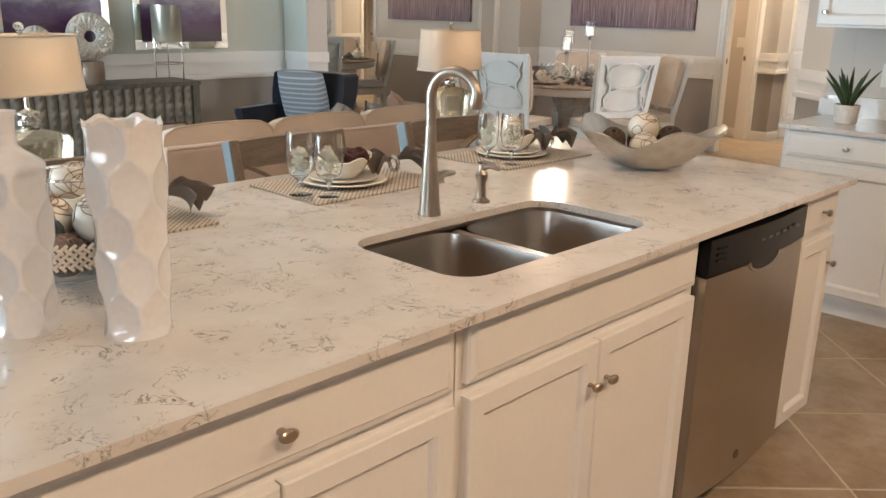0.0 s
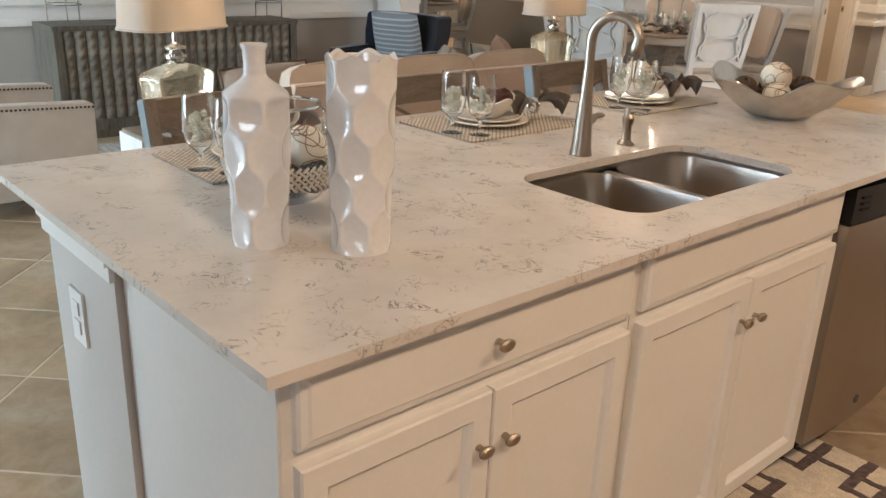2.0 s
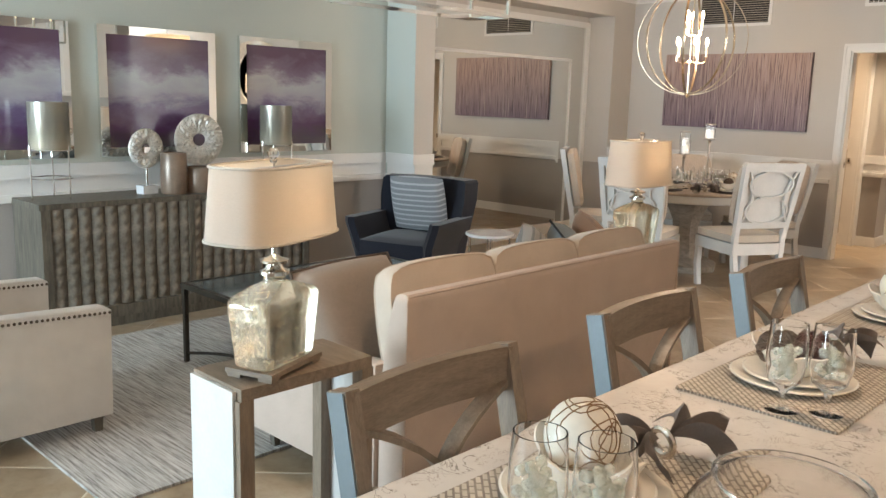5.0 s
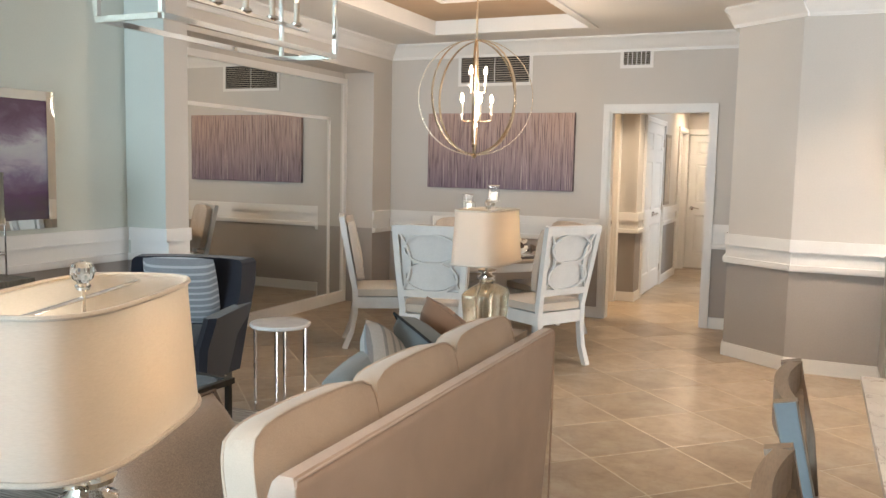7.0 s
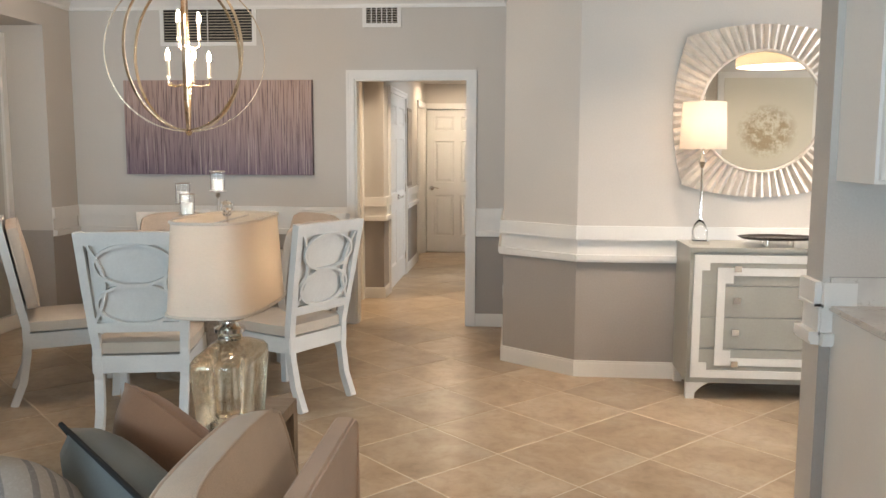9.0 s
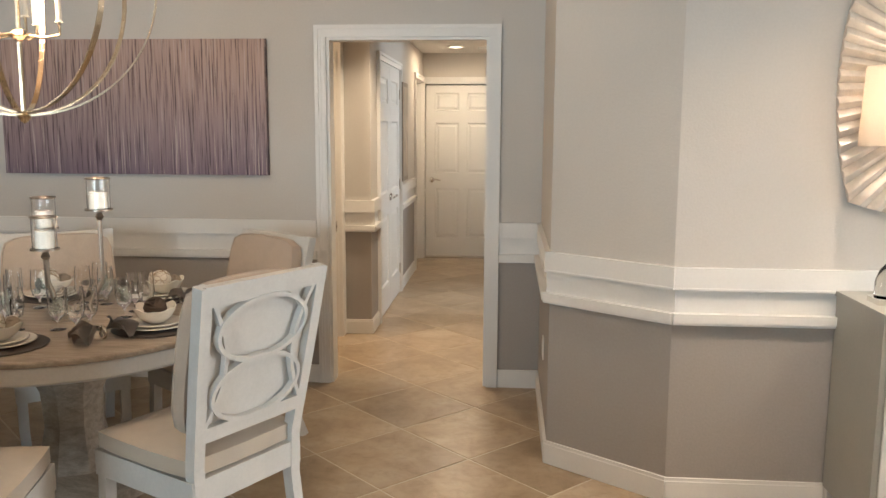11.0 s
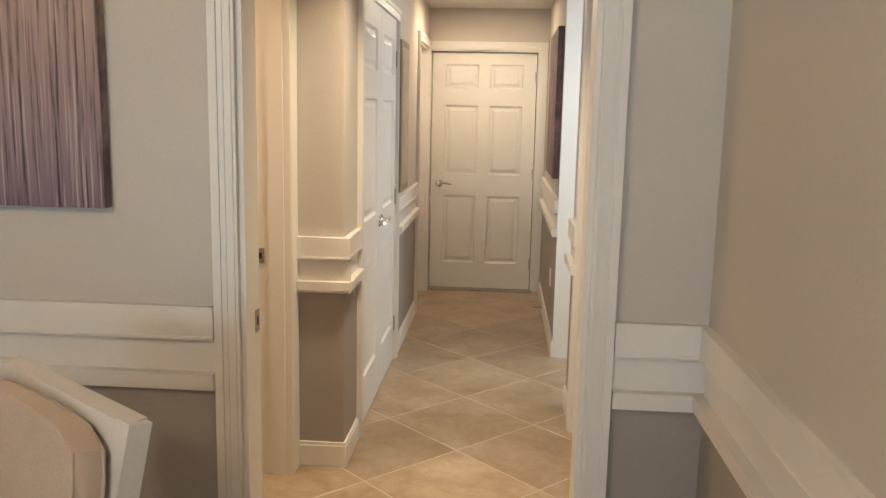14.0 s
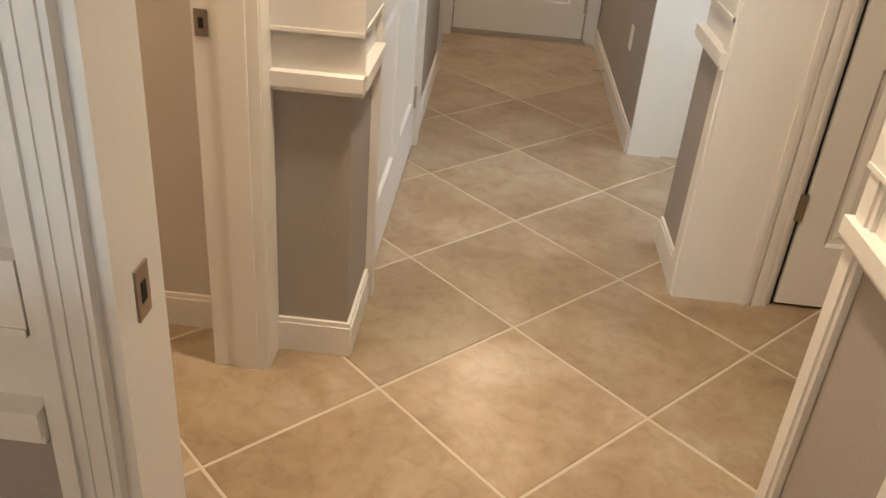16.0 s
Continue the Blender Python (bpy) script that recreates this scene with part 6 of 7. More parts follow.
for i in range(6):
    y = -0.375 + 0.15 * i
    c = part("candle_cup", lathe(bmesh.new(), [(0.006, 0.100), (0.022, 0.108), (0.022, 0.116), (0.012, 0.12)], 16), CHROME, t, smooth=True, at=pose(0, y, 0))
    part("candle_sleeve", lathe(bmesh.new(), [(0.0105, 0.118), (0.0105, 0.19), (0, 0.19)], 12), CANDLE, c, smooth=True)
    part("bulb", lathe(bmesh.new(), [(0.006, 0.19), (0.012, 0.21), (0.008, 0.232), (0, 0.25)], 12), BULBGLASS, c, "candle bulb", smooth=True)
for y in (-0.22, 0.22):
    part("rod", tube_mesh(bmesh.new(), [(0, y, h), (0, y, H - 1.87)], 0.006, 8), CHROME, t)
part("top_bar", cube(-0.008, 0.008, -b, b, h - 0.006, h + 0.006), CHROME, t)
part("canopy", cube(-0.06, 0.06, -0.28, 0.28, H - 1.87 - 0.025, H - 1.87), CHROME, t)
outlet(Matrix.Translation((-6.47, 1.96, 0.45)) @ Matrix.Rotation(-math.pi / 2, 4, "Z"), "white outlet plate on the living room wall")
# ---------------------------------------------------------------- dining end
# mirror in its niche with white trim
t = thing("wall_mirror", pose(-6.64, 7.26, 0), "large wall mirror panelled with white trim", "mirror")
Y0, Y1, Z0, Z1 = -1.48, 1.44, 0.115, 2.30
part("mirror_glass", cube(0.002, 0.012, Y0, Y1, Z0, Z1), MIRROR, t, "plain silvered mirror glass")
for a, b, c, d, nm in ((Y0 - 0.02, Y1 + 0.06, Z1, Z1 + 0.06, "frame_top"), (Y0 - 0.02, Y1 + 0.06, 0.0, Z0, "frame_bottom"), (Y1, Y1 + 0.06, Z0, Z1, "frame_side"), (Y0 - 0.02, Y0 + 0.04, Z0, Z1, "frame_side")):
    part(nm, cube(0.001, 0.032, a, b, c, d), TRIM, t, bevel=0.004)
part("inner_rail", cube(0.0121, 0.022, Y0 + 0.25, 1.19, 1.915, 1.945), TRIM, t, bevel=0.002)
for y in (1.16, Y0 + 0.22):
    part("inner_stile", cube(0.0121, 0.022, y, y + 0.03, Z0, 1.945), TRIM, t, bevel=0.002)


# large canvas on the doorway wall
def birch_material():
    m, nt, b = bare("streaked_mauve_canvas", 0.5, spec=0.35)
    tc = nt.nodes.new("ShaderNodeTexCoord")
    def streaks(sx, sz, scale, detail, seed):
        mp = nt.nodes.new("ShaderNodeMapping")
        mp.inputs["Scale"].default_value, mp.inputs["Location"].default_value = (sx, 1, sz), (seed, 0, 0)
        nt.links.new(tc.outputs["Object"], mp.inputs["Vector"])
        return noise_of(nt, mp.outputs[0], scale, detail, 0.6)
    sep = nt.nodes.new("ShaderNodeSeparateXYZ")
    nt.links.new(tc.outputs["Object"], sep.inputs[0])
    base = ramp_of(nt, [(0.0, (0.19, 0.135, 0.165)), (0.35, (0.30, 0.215, 0.215)), (0.7, (0.40, 0.28, 0.245)), (1.0, (0.45, 0.31, 0.255))], sep.outputs[2])
    r = [n for n in nt.nodes if n.bl_idname == "ShaderNodeValToRGB"][-1]
    mr = nt.nodes.new("ShaderNodeMapRange")
    mr.inputs[1].default_value, mr.inputs[2].default_value = -0.39, 0.39
    nt.links.new(sep.outputs[2], mr.inputs[0])
    nt.links.new(mr.outputs[0], r.inputs[0])
    dark = ramp_of(nt, [(0.36, (0.16, 0.12, 0.16)), (0.48, (0.9, 0.88, 0.9)), (0.6, (1, 1, 1))], streaks(30, 0.9, 3.0, 5, 2.0))
    c = mixed(nt, base, dark, 0.9, "MULTIPLY")
    pale = ramp_of(nt, [(0.57, (0, 0, 0)), (0.66, (1, 1, 1))], streaks(44, 0.7, 2.6, 4, 9.0))
    c = mixed(nt, c, (0.52, 0.42, 0.38), mixed(nt, pale, (0.7, 0.7, 0.7), 1.0, "MULTIPLY"))
    nt.links.new(c, b.inputs["Base Color"])
    bumped(nt, b, streaks(60, 3, 3, 5, 4.0), 0.35, 0.003)
    return m


t = thing("canvas_art", pose(-5.03, 9.165, 1.635), "mauve canvas painted with fine vertical tree trunk streaks", "painting")
part("canvas", cube(-0.795, 0.795, -0.042, -0.002, -0.39, 0.385), birch_material(), t, bevel=0.004)


def grille(x0, x1, z0, z1, slats, label, cross=0):
    t = thing("air_vent", pose((x0 + x1) / 2, 9.165, (z0 + z1) / 2), label, "vent", "air vents")
    w, h, f = (x1 - x0) / 2, (z1 - z0) / 2, 0.03
    # flat black sheet stands in for the shade of the duct
    part("backing", cube(-w + 0.005, w - 0.005, -0.004, -0.001, -h + 0.005, h - 0.005), DARK, t, "dark sheet for the shade behind the slats")
    for a, b, c, d in ((-w, w, h - f, h), (-w, w, -h, -h + f), (-w, -w + f, -h + f, h - f), (w - f, w, -h + f, h - f)):
        part("frame", cube(a, b, -0.014, -0.002, c, d), TRIM, t)
    for i in range(slats):
        z = -h + f + (2 * h - 2 * f) * (i + 0.5) / slats
        part("slat", cube(-w + f, w - f, -0.011, -0.006, z - 0.003, z + 0.003), material("tan_slat", (0.40, 0.34, 0.27), 0.5), t)
    for i in range(cross):
        x = -w + f + (2 * w - 2 * f) * (i + 1) / (cross + 1)
        part("cross_bar", cube(x - 0.003, x + 0.003, -0.013, -0.011, -h + f, h - f), TRIM, t)


grille(-5.505, -4.70, 2.30, 2.655, 13, "large white return air vent high on the wall", 1)
grille(-3.818, -3.505, 2.438, 2.655, 8, "small white air vent over the doorway", 5)

# orb chandelier
t = thing("orb_chandelier", pose(-4.47, 7.10, 2.0), "polished champagne orb chandelier with lit candle bulbs", "chandelier")
R = 0.44
for i in range(4):
    a = radians(20 + 45 * i)
    bm = bmesh.new()
    rings = []
    for k in range(64):
        b = 2 * math.pi * k / 64
        d = Vector((math.cos(b) * math.cos(a), math.cos(b) * math.sin(a), math.sin(b)))
        n = Vector((-math.sin(a), math.cos(a), 0))
        rr = R - 0.004 * i
        rings.append([bm.verts.new(d * (rr + o) + n * s) for o, s in ((-0.003, -0.009), (0.003, -0.009), (0.003, 0.009), (-0.003, 0.009))])
    for p, q in zip(rings, rings[1:] + rings[:1]):
        for j in range(4):
            e = (j + 1) % 4
            bm.faces.new((p[j], p[e], q[e], q[j]))
    part("hoop", bm, CHAMPAGNE, t, "polished metal hoop")
part("stem", tube_mesh(bmesh.new(), [(0, 0, -R), (0, 0, H + 0.12 - 2.0)], 0.008, 10), CHAMPAGNE, t)
part("canopy", lathe(bmesh.new(), [(0.065, H + 0.12 - 2.0), (0.06, H + 0.10 - 2.0), (0.02, H + 0.085 - 2.0), (0, H + 0.085 - 2.0)], 24), CHAMPAGNE, t, smooth=True)
part("bottom_finial", lathe(bmesh.new(), [(0, -R - 0.028), (0.014, -R - 0.018), (0.024, -R), (0.012, -R + 0.012), (0, -R + 0.02)], 20), CHAMPAGNE, t, smooth=True)
part("hub", lathe(bmesh.new(), [(0, -0.20), (0.02, -0.19), (0.034, -0.175), (0.02, -0.16), (0, -0.15)], 20), CHAMPAGNE, t, smooth=True)
FLAME = glow_material("lit_candle_bulb", (1.0, 0.80, 0.55), 90.0)
for tier, (n, r, z) in enumerate(((5, 0.125, -0.17), (3, 0.075, 0.045))):
    for i in range(n):
        a = 2 * math.pi * i / n + 0.4
        x, y = r * math.cos(a), r * math.sin(a)
        arm = part("arm", tube_mesh(bmesh.new(), [(0, 0, z), (x * 0.6, y * 0.6, z - 0.012), (x, y, z), (x, y, z + 0.05)], 0.005, 8), CHAMPAGNE, t, smooth=True)
        part("candle_sleeve", lathe(bmesh.new(), [(0.014, 0.0), (0.009, 0.006), (0.009, 0.09), (0, 0.09)], 12), CANDLE, arm, at=pose(x, y, z + 0.04))
        part("bulb", lathe(bmesh.new(), [(0.005, 0), (0.013, 0.02), (0.009, 0.045), (0, 0.066)], 12), FLAME, arm, "lit candle bulb", smooth=True, at=pose(x, y, z + 0.13))
bulb("chandelier_light", (-4.47, 7.10, 2.10), 52, (1.0, 0.80, 0.60), 0.10)


# dining table
t = thing("dining_table", pose(-4.64, 7.60, 0), "round washed oak dining table on a pedestal", "dining table")
r = 0.70
part("tabletop", lathe(bmesh.new(), [(r - 0.02, 0.726), (r, 0.730), (r, 0.742), (r - 0.004, 0.748), (r - 0.010, 0.75), (0, 0.75)], 72), TABLEWOOD, t, smooth=True)
part("apron", lathe(bmesh.new(), [(r - 0.06, 0.66), (r - 0.022, 0.66), (r - 0.012, 0.67), (r - 0.010, 0.7255), (r - 0.06, 0.7255)], 64), LIMED, t, "pale limed apron", smooth=True)
part("pedestal", lathe(bmesh.new(), [(0.30, 0.0), (0.30, 0.05), (0.27, 0.07), (0.16, 0.12), (0.12, 0.30), (0.13, 0.45), (0.20, 0.60), (0.30, 0.66), (0.34, 0.69)], 8), TABLEWOOD, t)


def dining_chair(m, wood, label):
    """Faces +y; the back stands at -y and leans outwards."""
    t = thing("dining_chair", m, label, "chair", "dining chairs")
    lean = lambda z: -0.225 - max(0, z - 0.44) * 0.19
    hw1 = 0.25
    for s in (-1, 1):
        pts = [(s * 0.205, -0.31, 0.0), (s * 0.205, -0.255, 0.14), (s * 0.21, -0.228, 0.30), (s * 0.215, lean(0.46), 0.46), (s * 0.235, lean(0.75), 0.75), (s * hw1, lean(1.06), 1.06)]
        part("back_leg", sweep_bar(bmesh.new(), pts, 0.042, 0.042, up=(0, 1, 0)), wood, t, bevel=0.004)
        pts = [(s * 0.205, 0.23, 0.0), (s * 0.215, 0.245, 0.2), (s * 0.215, 0.235, 0.40)]
        part("front_leg", sweep_bar(bmesh.new(), pts, 0.042, 0.042, up=(0, 1, 0)), wood, t, bevel=0.004)
    part("seat_frame", cube(-0.24, 0.24, -0.245, 0.265, 0.33, 0.42), wood, t, bevel=0.006)
    part("seat", cushion(0.49, 0.50, 0.085, 0.35), CREAM, t, "cream upholstered seat", smooth=True, at=pose(0, 0.012, 0.415))
    def rail(z0, z1, name):
        y0, y1 = lean(z0), lean(z1)
        wa, wb = 0.225 + (z0 - 0.46) * 0.05, 0.225 + (z1 - 0.46) * 0.05
        bm = bmesh.new()
        v = [bm.verts.new(p) for p in ((-wa, y0 - 0.021, z0), (wa, y0 - 0.021, z0), (wa, y0 + 0.021, z0), (-wa, y0 + 0.021, z0), (-wb, y1 - 0.021, z1), (wb, y1 - 0.021, z1), (wb, y1 + 0.021, z1), (-wb, y1 + 0.021, z1))]
        for f in ((3, 2, 1, 0), (4, 5, 6, 7), (0, 1, 5, 4), (1, 2, 6, 5), (2, 3, 7, 6), (3, 0, 4, 7)):
            bm.faces.new([v[i] for i in f])
        part(name, bm, wood, t, bevel=0.004)
    rail(0.995, 1.06, "top_rail")
    rail(0.545, 0.595, "bottom_rail")
    # upholstered inner back
    tilt = math.degrees(math.atan(0.19))
    part("backrest", boxed_cushion(0.490, 0.490, 0.052, 12), TANFAB, t, "tan upholstered backrest", smooth=True, at=Matrix.Translation((0, lean(0.80) + 0.064, 0.80)) @ Matrix.Rotation(radians(90 + tilt), 4, "X"))
    for k in (-1, 1):
        part("piping", tube_mesh(bmesh.new(), [boxed_point(0.490, 0.490, 0.052, u, v, k) for u, v in around(8)], 0.004, 6, closed=True), TANFAB, t, smooth=True, at=Matrix.Translation((0, lean(0.80) + 0.064, 0.80)) @ Matrix.Rotation(radians(90 + tilt), 4, "X"))
    part("back_panel", cube(-0.215, 0.215, -0.004, 0.004, -0.20, 0.225), wood, t, at=Matrix.Translation((0, lean(0.78) + 0.012, 0.78)) @ Matrix.Rotation(radians(tilt), 4, "X"))
    # fretwork of two ovals and two bowed stiles behind the panel
    at = Matrix.Translation((0, lean(0.78) - 0.012, 0.78)) @ Matrix.Rotation(radians(tilt), 4, "X")
    for zc in (-0.092, 0.116):
        bm = bmesh.new()
        rings = []
        for k in range(48):
            a = 2 * math.pi * k / 48
            o = Vector((0.188 * math.cos(a), 0, zc + 0.106 * math.sin(a)))
            n = Vector((math.cos(a) / 0.188, 0, math.sin(a) / 0.106)).normalized()
            rings.append([bm.verts.new(o + n * i + Vector((0, j, 0))) for i, j in ((-0.0075, -0.011), (0.0075, -0.011), (0.0075, 0.011), (-0.0075, 0.011))])
        for p, q in zip(rings, rings[1:] + rings[:1]):
            for j in range(4):
                e = (j + 1) % 4
                bm.faces.new((p[j], p[e], q[e], q[j]))
        part("fret_oval", bm, wood, t, at=at @ pose(0, -0.003 if zc > 0 else 0.0, 0))
    for s in (-1, 1):
        pts = [(s * (0.220 - 0.075 * math.sin(math.pi * k / 20)), 0, 0.013 + 0.222 * (2 * k / 20 - 1)) for k in range(21)]
        part("fret_bow", sweep_bar(bmesh.new(), pts, 0.0145, 0.020, up=(0, 1, 0)), wood, t, at=at @ pose(0, 0.0015, 0))
    return t


def facing(x, y, dx, dy):
    """The pose of a chair whose back top is near (x, y) and which faces (dx, dy)."""
    l = math.hypot(dx, dy)
    dx, dy = dx / l, dy / l
    return pose(x + 0.30 * dx, y + 0.30 * dy, 0, 0, 0, math.degrees(math.atan2(-dx, dy)))


chair = dining_chair(facing(-3.645, 6.96, -0.87, 0.49), LIMED, "limed white dining chair with oval fretwork back")
for x, y, dx, dy, lab in ((-4.45, 6.30, -0.20, 0.98, "limed white dining chair with oval fretwork back"), (-5.50, 6.92, 0.86, 0.52, "limed white dining chair with a tan padded back"), (-5.10, 8.35, 0.55, -0.83, "limed white dining chair with a tan padded back"), (-4.02, 8.42, -0.60, -0.80, "limed white dining chair with a tan padded back")):
    c = copy_thing(chair, facing(x, y, dx, dy) @ Matrix.Diagonal((1, 1, 0.94 if y > 8 else 1, 1)))
    c["label"] = lab

# table setting
TX, TY, TZ = -4.64, 7.60, 0.7504
CHARGER = material("dark_charger", (0.045, 0.035, 0.03), 0.5, var=0.2)
for i, ang in enumerate((-20, -90, -152, 126, 59)):
    a = radians(ang)
    x, y = TX + 0.47 * math.cos(a), TY + 0.47 * math.sin(a)
    z = TZ
    tagged(link_mesh("charger", lathe(bmesh.new(), [(0.16, 0), (0.165, 0.004), (0.16, 0.007), (0, 0.006)], 40), CHARGER, smooth=True, at=pose(x, y, z)), "dark round charger on the dining table", "charger", "chargers")
    z += 0.0075
    for r, h, nm in ((0.125, 0.014, "dinner_plate"), (0.10, 0.013, "salad_plate")):
        tagged(link_mesh(nm, plate_mesh(r, h), PLATE, smooth=True, at=pose(x, y, z)), "round cream plate at a dining place", "plate", "plates on the dining table")
        z += h * 0.62
    tagged(link_mesh("bowl", square_bowl(0.082, 0.05), PLATE, smooth=True, at=pose(x, y, z + 0.001, 0, 0, ang + 40)), "cream square-cornered bowl at a dining place", "bowl", "bowls on the dining table")
    if i in (3, 4, 1):
        vine_ball("decor_ball", pose(x - 0.01, y - 0.02, z + 0.062), 0.046, "ivory decor ball with brown crackle in a bowl", CRACK, 15, 0.0011, 60 + i, BONE)
        vine_ball("decor_ball", pose(x + 0.035, y + 0.03, z + 0.048), 0.030, "small pale vine ball in a bowl", material("pale_vine", (0.32, 0.25, 0.19), 0.7), 22, 0.0025, 70 + i)
    else:
        vine_ball("decor_ball", pose(x, y, z + 0.056), 0.043, "brown woven vine ball in a bowl", VINE, 30, 0.003, 60 + i)
    b = a - radians(27)
    shaped_napkin(pose(TX + 0.47 * math.cos(b), TY + 0.47 * math.sin(b), TZ + 0.002, 0, 0, ang + 70), "grey linen napkin gathered in a silver ring", 10 + i)
    for k, (da, rr) in enumerate(((20, 0.24), (34, 0.31), (46, 0.26))):
        b = a + radians(da)
        goblet(pose(TX + rr * math.cos(b), TY + rr * math.sin(b), TZ), "clear stemmed glass on the dining table", 0.165 + 0.01 * (k == 1), 0.034, "glasses on the dining table", k == 0)


def candelabrum(m):
    t = thing("candelabrum", m, "nickel candelabrum with three glass candle cups", "candle holder")
    part("foot", lathe(bmesh.new(), [(0.075, 0), (0.075, 0.006), (0.02, 0.02), (0.014, 0.05), (0, 0.05)], 24), NICKEL, t, smooth=True)
    for i, (ang, r, h) in enumerate(((0, 0.13, 0.44), (130, 0.13, 0.36), (235, 0.12, 0.30))):
        a = radians(ang)
        pts = [(0, 0, 0.03), (r * 0.6 * math.cos(a), r * 0.6 * math.sin(a), 0.05), (r * math.cos(a), r * math.sin(a), 0.14), (r * math.cos(a), r * math.sin(a), h - 0.03)]
        arm = part("arm", tube_mesh(bmesh.new(), pts, 0.009, 10), NICKEL, t, smooth=True)
        at = pose(r * math.cos(a), r * math.sin(a), h)
        part("collar", lathe(bmesh.new(), [(0.008, -0.045), (0.018, -0.03), (0.008, -0.012), (0.054, -0.004), (0.054, 0.004), (0, 0.004)], 24), NICKEL, arm, smooth=True, at=at)
        g = lathe(bmesh.new(), [(0.046, 0.004), (0.046, 0.125), (0.0435, 0.125), (0.0435, 0.005)], 28)
        part("glass_cup", g, GLASS, arm, smooth=True, at=at).visible_shadow = False
        part("candle", lathe(bmesh.new(), [(0.036, 0.005), (0.036, 0.070), (0.031, 0.073), (0, 0.071)], 20), PLATE, arm, "cream pillar candle", at=at)
        part("rim", tube_mesh(bmesh.new(), [(0.047 * math.cos(2 * math.pi * k / 24), 0.047 * math.sin(2 * math.pi * k / 24), 0.126) for k in range(24)], 0.004, 6, closed=True), NICKEL, arm, at=at)
    return t


candelabrum(pose(TX + 0.02, TY - 0.02, TZ, 0, 0, 25))

# chest, lamp, tray and sunburst mirror on the chest wall
t = thing("chest_of_drawers", pose(-0.99, 7.47, 0), "pale grey chest of drawers with white stepped overlay", "chest of drawers")
CW, CD, CH = 0.565, 0.215, 0.905
PALEGREY = material("pale_grey_lacquer", (0.36, 0.35, 0.31), 0.35, var=0.03)
WHITELAC = material("white_lacquer", (0.72, 0.70, 0.66), 0.3, var=0.02)
part("body", cube(-CW, CW, -CD + 0.012, CD, 0.10, CH - 0.02), PALEGREY, t, bevel=0.003)
part("top", cube(-CW - 0.008, CW + 0.008, -CD - 0.008, CD, CH - 0.02, CH), PALEGREY, t, "pale grey top", bevel=0.003)
for i in range(4):
    z0 = 0.125 + 0.187 * i
    d = part("drawer", cube(-CW + 0.02, CW - 0.02, -CD + 0.001, -CD + 0.02, z0, z0 + 0.181), PALEGREY, t, bevel=0.002)
    for s in (-1, 1):
        h = part("handle", cube(s * 0.30 - 0.02, s * 0.30 + 0.02, -CD - 0.024, -CD - 0.004, z0 + 0.08, z0 + 0.115), CHROME, d, "square chrome pull", bevel=0.003)
for inset, w in ((0.0, 0.045), (0.135, 0.045)):
    a, b, c, d = -CW + 0.02 + inset, CW - 0.02 - inset, 0.135 + inset * 0.55, 0.862 - inset * 0.55
    for x0, x1, z0, z1 in ((a, b, d - w, d), (a, b, c, c + w), (a, a + w, c + w, d - w), (b - w, b, c + w, d - w)):
        part("overlay", cube(x0, x1, -CD - 0.006, -CD + 0.0012, z0, z1), WHITELAC, t, "white lacquer overlay strip")
    for sx in (a + w, b - 2 * w):
        for sz in (c + w, d - 2 * w):
            part("overlay_step", cube(sx, sx + w, -CD - 0.006, -CD + 0.0012, sz, sz + w), WHITELAC, t)
for s in (-1, 1):
    for y in (-CD + 0.03, CD - 0.03):
        bm = bmesh.new()
        prism(bm, [(0, 0), (0.05, 0), (0.055, 0.04), (0.09, 0.075), (0.13, 0.10), (0, 0.10)], -0.018, 0.018, Matrix.Translation((-s * CW, y, 0)) @ Matrix.Diagonal((s, 1, 1, 1)) @ Matrix(((1, 0, 0, 0), (0, 0, 1, 0), (0, 1, 0, 0), (0, 0, 0, 1))))
        part("bracket_foot", bm, WHITELAC, t, "white bracket foot")

t = thing("buffet_lamp", pose(-1.47, 7.45, CH), "slim chrome buffet lamp with a white drum shade, lit", "lamp")
part("foot", cube(-0.05, 0.05, -0.05, 0.05, 0, 0.02), CHROME, t, bevel=0.003)
part("cloche", lathe(bmesh.new(), [(0.045, 0.02), (0.045, 0.08), (0.032, 0.12), (0.008, 0.15), (0, 0.15)], 28), GLASS, t, "clear glass bell", smooth=True).visible_shadow = False
part("stem", lathe(bmesh.new(), [(0.012, 0.145), (0.008, 0.17), (0.007, 0.45), (0.012, 0.46), (0.024, 0.49), (0.012, 0.52), (0.008, 0.54), (0.007, 0.62), (0, 0.62)], 20), CHROME, t, smooth=True)
bm = bmesh.new()
loft(bm, [[(rr * math.cos(2 * math.pi * i / 40), rr * math.sin(2 * math.pi * i / 40), z) for i in range(40)] for rr, z in ((0.135, 0.565), (0.125, 0.84))], (False, False))
part("shade", bm, SHADE, t, "white drum shade", smooth=True)
part("bulb", lathe(bmesh.new(), [(0.01, 0.62), (0.024, 0.66), (0.02, 0.70), (0, 0.715)], 16), glow_material("warm_white_bulb", (1.0, 0.80, 0.58), 14.0), t, "glowing bulb", smooth=True)
part("finial", lathe(bmesh.new(), [(0.004, 0.715), (0.004, 0.85), (0.009, 0.86), (0, 0.875)], 12), CHROME, t)
bulb("buffet_light", (-1.47, 7.45, CH + 0.74), 2.1, (1.0, 0.87, 0.73), 0.03)

t = thing("decor_tray", pose(-1.02, 7.42, CH), "dark oval footed tray on the chest", "tray")
